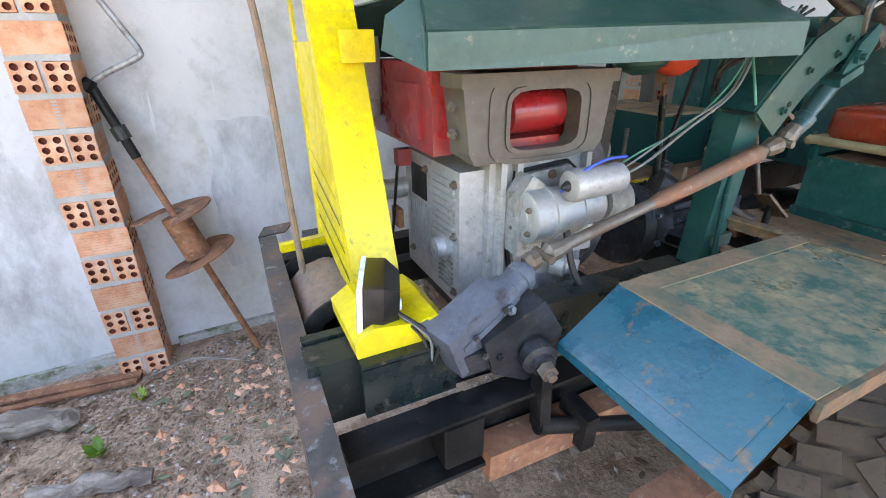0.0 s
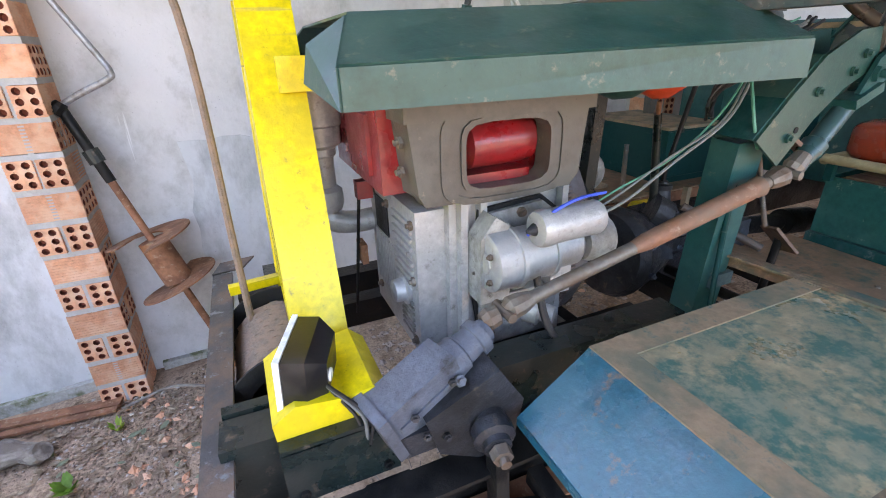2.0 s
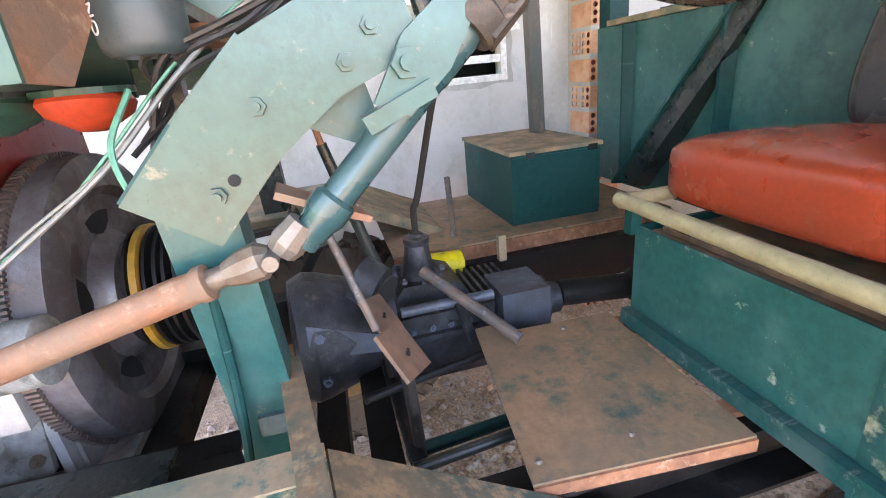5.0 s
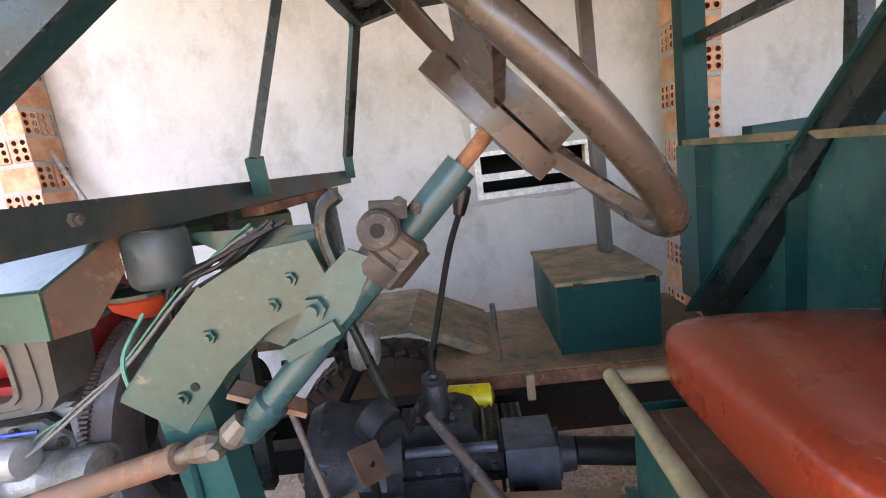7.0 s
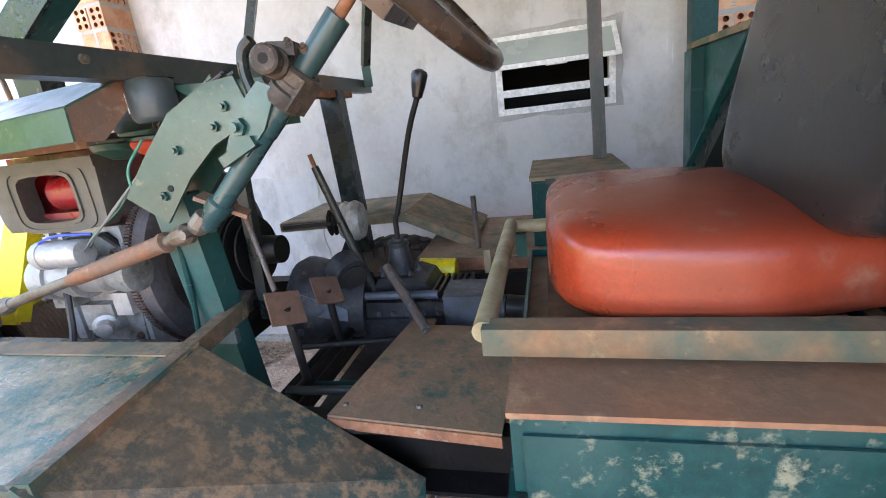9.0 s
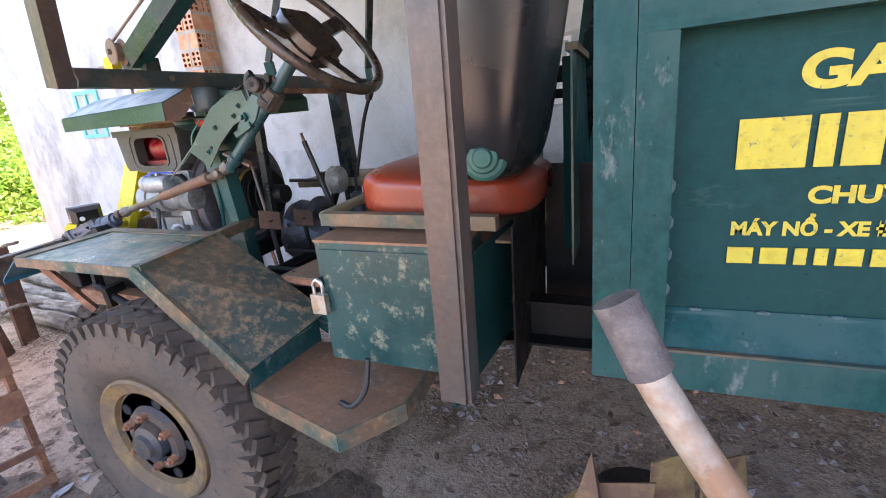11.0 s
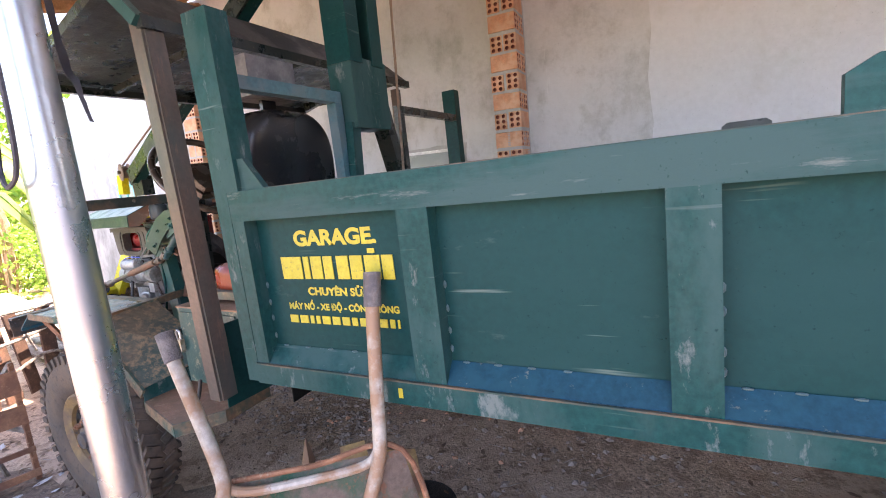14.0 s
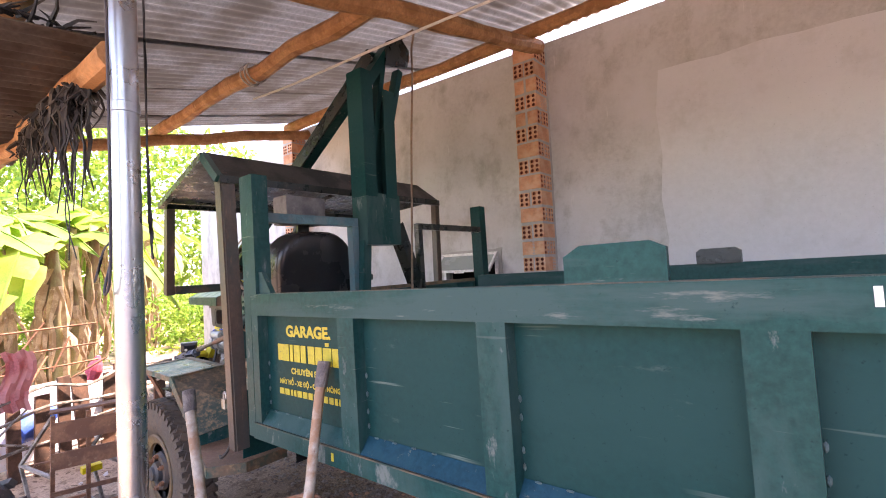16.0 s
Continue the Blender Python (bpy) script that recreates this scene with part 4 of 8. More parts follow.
# ---- wheels ----
def wheel(x, y, s, z=0.43, R=0.43):
    t = thing("wheel", "dusty truck wheel with chunky lugged tyre", "wheel", group="truck wheels")
    rr = R - 0.012
    a, b = Vector((x, y, z)), Vector((x, y + s * 0.17, z))
    prof = [(0.03, 0.205), (0.008, 0.225), (-0.004, 0.27), (-0.006, 0.32), (0.0, 0.36), (0.012, 0.39), (0.022, rr), (0.085, rr + 0.006), (0.148, rr), (0.158, 0.39), (0.17, 0.36), (0.176, 0.30), (0.165, 0.225), (0.14, 0.205)]
    ty = part("tyre", lathe(B(), a, b, prof, 64), M_rubber, t, smooth=True)
    bm = B()
    n = 46
    for i in range(n):
        for side in (0, 1):
            ang = 2 * math.pi * (i + 0.5 * side) / n
            m = Matrix.Translation((x, y + s * 0.085, z)) @ Matrix.Rotation(ang, 4, "Y") @ Matrix.Translation((0, 0, rr))
            y0, y1 = (-0.072, -0.012) if side == 0 else (0.012, 0.072)
            y0, y1 = s * y0, s * y1
            rot = Matrix.Rotation(radians(28 if side else -28), 4, "Z")
            box(bm, -0.019, 0.019, min(y0, y1), max(y0, y1), -0.012, 0.014, m @ rot)
            yy = (-0.090 if side == 0 else 0.066) * s
            lo, hi = sorted((yy, yy + s * 0.024))
            box(bm, -0.013, 0.013, lo, hi, -0.036, 0.004, m)
    part("tread", bm, M_rubber, ty)
    ri = part("rim", lathe(B(), a + Vector((0, s * .006, 0)), b, [(0.03, 0.150), (0.026, 0.158), (0.008, 0.163), (0.002, 0.185), (-0.006, 0.205), (0.0, 0.213), (0.02, 0.213), (0.03, 0.205), (0.16, 0.2), (0.16, 0.15)], 40), M_rim, t, "dusty ochre rim edge", smooth=True)
    dish = lathe(B(), a + Vector((0, s * .03, 0)), b, [(0, 0.155), (0.004, 0.15), (-0.01 + .012, 0.11), (-0.018, 0.10), (-0.02, 0.075), (0.01, 0.07), (0.012, 0.02)], 40)
    part("wheel_disc", dish, M_disc, ri, "dark blue-black wheel disc", smooth=True)
    # black plugs paint the dark of five holes in the disc
    for i in range(5):
        an = 2 * math.pi * i / 5
        p = Vector((x + 0.131 * math.cos(an), y + s * 0.026, z + 0.131 * math.sin(an)))
        part("disc_hole", rod(B(), p, p + Vector((0, s * .006, 0)), 0.018, seg=12), M_hollow_shade, ri)
    for i in range(6):
        an = 2 * math.pi * (i + .5) / 6
        p = Vector((x + 0.088 * math.cos(an), y + s * 0.012, z + 0.088 * math.sin(an)))
        bm = B()
        bolt(bm, p, (0, -s, 0), 0.014, 0.018)
        part("wheel_nut", bm, M_rust, ri)
    hub = lathe(B(), a + Vector((0, s * .045, 0)), a + Vector((0, -s * .1, 0)), [(0, 0.062), (0.05, 0.056), (0.06, 0.04), (0.072, 0.036), (0.075, 0.02)], 20)
    part("hub", hub, M_disc, t, smooth=True)
    return t


M_rim = mat("ochre dusty rim", (0.20, 0.125, 0.05), 0.7, second=(0.15, 0.10, 0.06), amount=0.5, scale=12, third=(0.10, 0.08, 0.06), third_amount=0.25, third_scale=40)
M_disc = mat("blue black disc", (0.045, 0.05, 0.056), 0.55, second=(0.11, 0.07, 0.045), amount=0.48, scale=12, third=(0.17, 0.125, 0.08), third_amount=0.22, third_scale=36, bump=0.2, soft=1.5)
wheel(-1.365, 0.07, 1, 0.405, 0.405)
wheel(-1.365, 1.70, -1, 0.405, 0.405)
wheel(2.0, 0.12, 1)
wheel(2.0, 1.48, -1)


# ---- front fender, step ----
M_edge = mat("rust-brown rubbed edge", (0.20, 0.115, 0.065), 0.6, second=(0.035, 0.085, 0.066), amount=0.45, scale=11, third=(0.30, 0.20, 0.11), third_amount=0.28, third_scale=30, bump=0.2, soft=1.6)


def fender():
    t = thing("front_fender", "dust-covered teal steel fender over the front wheel", "fender")
    yo, yi = 0.155, 0.477
    part("top_plate", sheet(B(), [(-1.875, yo, 0.936), (-1.31, yo, 0.93), (-1.345, yi + .0, 0.938), (-1.875, yi, 0.94)], 0.004), M_green_dusty, t, "teal top plate caked with tan dust")
    part("edge_strip", sheet(B(), [(-1.882, yo, 0.941), (-1.83, yo, 0.941), (-1.83, yi, 0.945), (-1.882, yi, 0.945)], 0.003), M_dust, t)
    part("inner_strip", sheet(B(), [(-1.83, yi - .045, 0.9445), (-1.345, yi - .045, 0.9425), (-1.345, yi + .002, 0.9425), (-1.83, yi + .002, 0.9445)], 0.003), M_dust, t)
    part("front_slope", sheet(B(), [(-2.005, yo, 0.85), (-1.879, yo, 0.938), (-1.879, yi, 0.942), (-2.005, yi, 0.855)], 0.004), M_blue, t, "glossy blue front slope")
    part("patch_plate", sheet(B(), [(-1.985, yo + .02, 0.869), (-1.905, yo + .02, 0.9245), (-1.905, yi - .07, 0.9285), (-1.985, yi - .07, 0.8725)], 0.003), M_blue, t)
    part("front_lip", bar(B(), (-2.006, yo, 0.845), (-2.006, yi, 0.85), 0.006, 0.016), M_blue, t)
    part("rear_slope", sheet(B(), [(-1.31, yo, 0.928), (-0.99, yo - .01, 0.66), (-0.94, yi - .03, 0.70), (-1.345, yi, 0.936)], 0.004), M_slope, t, "dusty brown rear slope")
    an = angle_bar(B(), (-1.30, yo - .003, 0.945), (-1.375, 0.66, 0.948), 0.03, 0.035, 0.005, side=1)
    part("rear_angle", an, M_edge, t, "angle iron edge worn to rust")
    part("slope_edge", bar(B(), (-1.335, yo - .004, 0.925), (-0.99, yo - .012, 0.64), 0.012, 0.05), M_edge, t, "rust-brown rubbed edge")
    part("top_edge", bar(B(), (-1.88, yo - .004, 0.925), (-1.31, yo - .004, 0.922), 0.008, 0.03), M_edge, t)
    part("inner_skirt", sheet(B(), [(-1.345, yi, 0.93), (-0.94, yi - .03, 0.70), (-0.95, yi - .03, 0.62), (-1.36, yi, 0.85)], 0.004), M_green_rust, t)
    z = 0.602
    part("step_plate", sheet(B(), [(-0.99, yo - .01, z), (-0.66, 0.06, z), (-0.56, 0.20, z), (-0.56, 0.42, z), (-0.98, 0.42, z)], 0.004), M_boxtop, t, "dusty rusty step plate")
    for a, b in (((-0.99, yo - .012), (-0.66, 0.057)), ((-0.66, 0.057), (-0.557, 0.20)), ((-0.557, 0.20), (-0.557, 0.42))):
        part("step_edge", bar(B(), (*a, z - 0.02), (*b, z - 0.02), 0.006, 0.05), M_edge, t)
    part("step_riser", sheet(B(), [(-0.99, yo - .01, z - .04), (-0.99, yo - .01, 0.665), (-0.965, 0.43, 0.70), (-0.965, 0.43, z - .04)], 0.004), M_green_rust, t)
    part("fender_stay", bar(B(), (-1.86, yo + .03, 0.93), (-1.75, yo + .1, 0.72), 0.02, 0.02), M_rust, t)
    h = sweep(B(), curve([(-0.70, 0.14, 0.625), (-0.66, 0.13, 0.63), (-0.63, 0.15, 0.67), (-0.625, 0.17, 0.74)], 5), 0.007, 8)
    tagged(finish("hose_end", h, M_cable, smooth=True), "short black hose with steel end lying on the step", "hose")


fender()


# ---- engine ----
def engine():
    t = thing("diesel_engine", "grey aluminium single-cylinder diesel engine with red tank", "engine")
    x0, x1, y0, y1, z0, z1 = -2.05, -1.73, 0.745, 1.10, 0.75, 1.12
    blk = part("crankcase", box(B(), x0 + .06, x1, y0 + .01, y1, z0, z1), M_alu, t, bevel=0.015)
    cov = part("end_cover", box(B(), x0, x0 + .075, y0 + .03, y1 - .02, z0 + .03, z1 - .02), M_alu, blk, bevel=0.025, smooth=True)
    rng = random.Random(5)
    for k in range(9):
        z = z0 + 0.18 + k * 0.017
        part("cooling_rib", box(B(), x0 - .006, x0 + .03, y0 + .05, y0 + .16, z, z + 0.008), M_alu, cov, bevel=0.002)
    for k in range(7):
        z = z0 + 0.06 + k * 0.013
        part("cooling_rib", box(B(), x0 - .005, x0 + .03, y0 + .06, y0 + .13, z, z + 0.006), M_alu_dull, cov)
    for k in range(10):
        y = y0 + .175 + k * .014
        part("cover_rib", box(B(), x0 - .004, x0 + .03, y, y + .005, z0 + .10, z1 - .14), M_alu, cov)
    part("filler_boss", lathe(B(), (x0 + .01, y0 + .10, z0 + .16), (x0 - .03, y0 + .10, z0 + .16), [(0, .034), (.018, .034), (.02, .026), (.04, .024), (.042, .012)], 20), M_alu, cov, smooth=True)
    for y, z in ((y0 + .05, z0 + .06), (y0 + .05, z1 - .05), (y1 - .05, z1 - .05), (y1 - .06, z0 + .08), (y0 + .2, z1 - .05), (y0 + .05, z0 + .2)):
        part("cover_bolt", bolt(B(), (x0 + .002, y, z), (-1, 0, 0), 0.010, 0.008), M_steel, cov)
    part("name_plate", box(B(), x0 - .003, x0 + .01, y0 + .2, y0 + .29, z1 - .13, z1 - .05), M_black, cov, "black name plate")
    # front face flange and ribs
    for x in (x0 + .075, x0 + .115, x1 - .02):
        part("flange", box(B(), x, x + .014, y0 - .012, y0 + .03, z0 + .02, z1), M_alu, blk, bevel=0.004)
    part("gear_cover", prism(B(), [(-1.92, 0.80), (-1.76, 0.80), (-1.745, 0.90), (-1.75, 1.06), (-1.80, 1.10), (-1.93, 1.09), (-1.945, 0.95)], facing(0, y0 + .01, 0), 0.025), M_alu_dull, blk, bevel=0.008)
    for x, z in ((-1.915, 1.07), (-1.93, 0.97), (-1.915, 0.83), (-1.77, 0.83), (-1.765, 1.06), (-1.85, 1.085)):
        part("cover_bolt", bolt(B(), (x, y0 - .016, z), (0, -1, 0), 0.010, 0.008), M_steel, blk)
    # starter motor and solenoid
    sm = part("starter_motor", lathe(B(), (-1.952, 0.687, 1.016), (-1.677, 0.694, 1.015), [(0, .020), (0, .050), (.004, .056), (.048, .057), (.049, .061), (.058, .061), (.059, .053), (.125, .053), (.126, .056), (.133, .056), (.134, .043), (.195, .043), (.205, .036), (.212, .028)], 28), M_alu, t, smooth=True)
    part("end_cap", lathe(B(), (-1.950, 0.687, 1.016), (-1.960, 0.687, 1.016), [(0, .024), (.004, .022), (.006, .012)], 18), M_alu, sm, smooth=True)
    for dy, dz in ((-.030, .024), (.024, -.030), (-.030, -.026)):
        part("through_bolt", bolt(B(), (-1.954, 0.687 + dy, 1.016 + dz), (-1, 0, 0), 0.006, 0.006), M_steel, sm)
    part("rear_housing", lathe(B(), (-1.735, 0.693, 1.0155), (-1.655, 0.695, 1.015), [(0, .030), (.0, .040), (.02, .046), (.06, .046), (.066, .030)], 20), M_alu_dull, sm, smooth=True)
    part("gasket", prism(B(), [(-1.928, 0.792), (-1.752, 0.792), (-1.737, 0.90), (-1.742, 1.065), (-1.795, 1.108), (-1.935, 1.098), (-1.953, 0.95)], facing(0, y0 + .004, 0), 0.008), M_black, blk, "black gasket line")
    part("solenoid", lathe(B(), (-1.880, 0.640, 1.084), (-1.715, 0.640, 1.086), [(0, .012), (.004, .03), (.012, .034), (.030, .034), (.031, .032), (.132, .032), (.138, .028), (.142, .012)], 24), M_alu, sm, smooth=True)
    part("terminal", lathe(B(), (-1.880, 0.640, 1.084), (-1.905, 0.638, 1.083), [(0, .012), (.008, .008), (.016, .004)], 10), M_gun, sm)
    part("mount_bracket", prism(B(), [(-1.96, .93), (-1.90, .93), (-1.885, 1.0), (-1.90, 1.08), (-1.93, 1.10), (-1.96, 1.06)], facing(0, 0.735, 0), 0.05), M_alu_dull, sm, bevel=0.008)
    part("pump_body", box(B(), -1.90, -1.80, 0.70, 0.76, 0.86, 0.93), M_alu_dull, t, bevel=0.015)
    part("pump_cap", lathe(B(), (-1.84, 0.71, 0.88), (-1.80, 0.66, 0.875), [(0, .03), (.03, .03), (.035, .02), (.06, .018)], 16), M_alu, t, smooth=True)
    part("pump_body", box(B(), -1.79, -1.74, 0.70, 0.75, 0.90, 0.96), M_alu, t, bevel=0.012)
    part("base_foot", box(B(), -1.98, -1.68, 0.68, 1.12, 0.735, 0.765), M_alu_dull, t, bevel=0.005)
    # radiator shroud with window, red tank behind
    cx, cz = -1.899, 1.205
    outer = [(-2.05, 1.128), (-1.755, 1.128), (-1.735, 1.15), (-1.722, 1.285), (-2.078, 1.285), (-2.062, 1.15)]
    def square_up(poly, k):
        out = []
        per = [((Vector(poly[(i + 1) % len(poly)]) - Vector(poly[i])).length) for i in range(len(poly))]
        tot = sum(per)
        for j in range(k):
            d = tot * j / k
            for i, l in enumerate(per):
                if d <= l:
                    out.append(tuple(Vector(poly[i]).lerp(Vector(poly[(i + 1) % len(poly)]), d / l)))
                    break
                d -= l
        return out
    def oval(w, h, r, k, c=(cx + .008, cz)):
        pts = []
        for x, z in [tuple(p) for p in corners]:
            a = math.atan2((z - c[1]) / h, (x - c[0]) / w)
            q = 1 / (abs(math.cos(a)) ** 5 + abs(math.sin(a)) ** 5) ** 0.2
            pts.append((c[0] + w / 2 * q * math.cos(a), c[1] + h / 2 * q * math.sin(a)))
        return pts
    k = 48
    corners = [Vector(p).lerp(Vector(outer[(i + 1) % 6]), j / 8) for i, p in enumerate(outer) for j in range(8)]
    sh = part("radiator_shroud", ring_plate(B(), [tuple(p) for p in corners], oval(.172, .116, 0, k), facing(0, 0.755, 0), 0.042), M_shroud, t, "grey steel shroud with rounded window")
    part("window_lip", ring_plate(B(), oval(.188, .131, 0, k), oval(.170, .114, 0, k), facing(0, 0.7135, 0), 0.005), M_shroud, sh, bevel=0.003)
    part("outer_lip", ring_plate(B(), oval(.262, .166, 0, k), oval(.222, .146, 0, k), facing(0, 0.7135, 0), 0.004), M_shroud, sh, bevel=0.002)
    part("top_flange", box(B(), -2.085, -1.715, 0.703, 0.79, 1.270, 1.295), M_shroud, sh, bevel=0.004)
    part("side_wing", sheet(B(), [(-1.735, 0.714, 1.15), (-1.722, 0.714, 1.285), (-1.722, 0.80, 1.285), (-1.735, 0.80, 1.14)], 0.006), M_shroud, sh)
    part("side_wing", sheet(B(), [(-2.062, 0.80, 1.14), (-2.078, 0.80, 1.285), (-2.078, 0.714, 1.285), (-2.055, 0.714, 1.14)], 0.006), M_shroud, sh)
    for z in (1.185, 1.235):
        part("shroud_bolt", bolt(B(), (-2.074, 0.755, z), (-1, -.1, 0), 0.011, 0.006), M_steel, sh)
    tk = part("fuel_tank", box(B(), -2.10, -1.75, 0.795, 1.16, 1.135, 1.31), M_red, t, "glossy red fuel tank", bevel=0.02, smooth=True)
    part("tank_panel", box(B(), -2.108, -2.09, 0.85, 1.0, 1.16, 1.27), M_red, tk, bevel=0.006)
    part("fan_casing", lathe(B(), (-1.95, 0.79, 1.21), (-1.80, 0.79, 1.215), [(0, .03), (.01, .045), (.14, .045), (.15, .03)], 20), M_red, tk, smooth=True)
    part("tank_lip", box(B(), -1.975, -1.825, 0.745, 0.79, 1.148, 1.165), M_red, tk, bevel=0.006)
    part("tank_lid", box(B(), -2.06, -1.74, 0.73, 1.1, 1.311, 1.33), M_rust_light, tk, bevel=0.003)
    # exhaust canister beside the hood
    part("air_cleaner", lathe(B(), (-2.15, 1.12, 1.02), (-2.15, 1.12, 1.36), [(0, .035), (.02, .042), (.05, .04), (.06, .028), (.13, .028), (.135, .036), (.15, .036), (.16, .05), (.2, .052), (.205, .058), (.30, .058), (.34, .055)], 22), M_alu, t, "ribbed silver air cleaner", smooth=True)
    part("intake_elbow", sweep(B(), curve([(-2.15, 1.12, 1.05), (-2.15, 1.11, 1.0), (-2.10, 1.10, 0.985), (-2.03, 1.09, 0.99)], 5), 0.028, 12), M_alu, t, smooth=True)
    part("red_tap", box(B(), -2.10, -2.065, 1.0, 1.03, 1.07, 1.11), M_red, t, bevel=0.006)
    part("lever_plate", box(B(), -2.10, -2.085, 1.02, 1.07, 0.90, 0.95), M_rust, t)
    part("throttle_rod", rod(B(), (-2.09, 1.03, 1.08), (-2.12, 1.06, 0.75), 0.004), M_black, t)


engine()


def flywheel():
    t = thing("flywheel", "large grey iron flywheel with starter ring gear", "flywheel")
    c, R = Vector((-1.725, 0.97, 0.975)), 0.258
    d = Vector((1, 0, 0))
    prof = [(0, 0.05), (0, R - .012), (0.004, R - 0.004), (0.045, R - .004), (0.05, R - .02), (0.05, R - .06), (0.036, R - .075), (0.03, 0.12), (0.045, 0.105), (0.06, 0.10), (0.07, 0.07), (0.07, 0.02)]
    part("disc", lathe(B(), c, c + d * .07, prof, 64), M_iron, t, smooth=True)
    bm = B()
    n = 190
    for i in range(n):
        m = Matrix.Translation(c + d * -0.004) @ Matrix.Rotation(2 * math.pi * i / n, 4, "X") @ Matrix.Translation((0, 0, R - .006))
        box(bm, -0.008, 0.010, -0.0022, 0.0022, 0, 0.010, m)
    part("ring_gear", bm, M_steel_dark, t, "toothed starter ring")
    # the web is solid: black inlays paint the shade of its slots
    for i in range(5):
        a0 = 2 * math.pi * i / 5 + .35
        lens = [(0.165 * math.cos(a0 + u), 0.165 * math.sin(a0 + u)) for u in (-.30, -.2, -.1, 0, .1, .2, .30)]
        lens += [(r * math.cos(a0 + u), r * math.sin(a0 + u)) for u, r in ((.25, .135), (.12, .122), (0, .118), (-.12, .122), (-.25, .135))]
        bm = B()
        vs = [bm.verts.new(c + Vector((0.0335, p, q))) for p, q in lens]
        vb = [bm.verts.new(c + Vector((0.0305, p, q))) for p, q in lens]
        bm.faces.new(vs)
        for k in range(len(vs)):
            bm.faces.new((vs[k], vb[k], vb[(k + 1) % len(vs)], vs[(k + 1) % len(vs)]))
        part("lightening_hole", bm, M_hollow_shade, t, "black inlay painted as the shade of a slot in the web")
    for k in range(3):
        p = c + d * (0.072 + k * 0.03)
        part("belt_pulley", lathe(B(), p, p + d * .03, [(0, .105), (.004, .115), (.009, .115), (.014, .095), (.02, .115), (.026, .115), (.03, .105)], 36), M_black, t, smooth=True)
    part("pulley_band", lathe(B(), c + d * .086, c + d * .101, [(0, .112), (.002, .119), (.013, .119), (.015, .112)], 36), mat("amber belt", (0.42, 0.22, 0.03), 0.5), t, "amber band on the pulley")
    part("pulley_face", rod(B(), c + d * .176, c + d * .183, .098, seg=32), M_black, t)
    part("hub_shaft", rod(B(), c + d * .16, c + d * .26, .045, .04, 20), M_black, t, smooth=True)


M_steel_dark = mat("rust brown steel teeth", (0.15, 0.11, 0.095), 0.6, metal=0.4, second=(0.14, 0.10, 0.085), amount=0.5, scale=20)
flywheel()


def hood():
    t = thing("engine_hood", "dusty teal steel hood raised above the engine", "hood")
    A, Bq, F, E = (-2.195, 0.60, 1.308), (-2.195, 0.60, 1.358), (-1.49, 0.50, 1.374), (-1.49, 0.497, 1.318)
    G, H = (-1.47, 0.64, 1.437), (-2.15, 0.72, 1.42)
    N0, N1 = (-2.215, 0.73, 1.335), (-2.205, 0.73, 1.385)
    part("near_strip", sheet(B(), [A, E, F, Bq], 0.004), M_green_light, t)
    part("near_slope", sheet(B(), [Bq, F, G, H], 0.004), M_green_light, t)
    part("top_sheet", sheet(B(), [H, G, (-1.47, 1.12, 1.437), (-2.15, 1.12, 1.42)], 0.004), M_green_light, t)
    part("front_corner", sheet(B(), [N0, A, Bq, H, N1], 0.004), M_green_light, t)
    part("far_strip", sheet(B(), [(-1.49, 1.26, 1.318), (-2.195, 1.24, 1.308), (-2.195, 1.24, 1.358), (-1.49, 1.26, 1.374)], 0.004), M_green_light, t)
    part("far_slope", sheet(B(), [(-1.49, 1.26, 1.374), (-2.195, 1.24, 1.358), (-2.15, 1.12, 1.42), (-1.47, 1.12, 1.437)], 0.004), M_green_light, t)
    part("rear_gusset", sheet(B(), [E, F, G, (-1.472, 0.61, 1.375), (-1.478, 0.54, 1.315)], 0.004), M_rust_light, t, "rusty folded end")
    part("prop_post", bar(B(), (-1.53, 0.93, 0.78), (-1.50, 0.93, 1.42), 0.032, 0.03), M_dark, t)


hood()


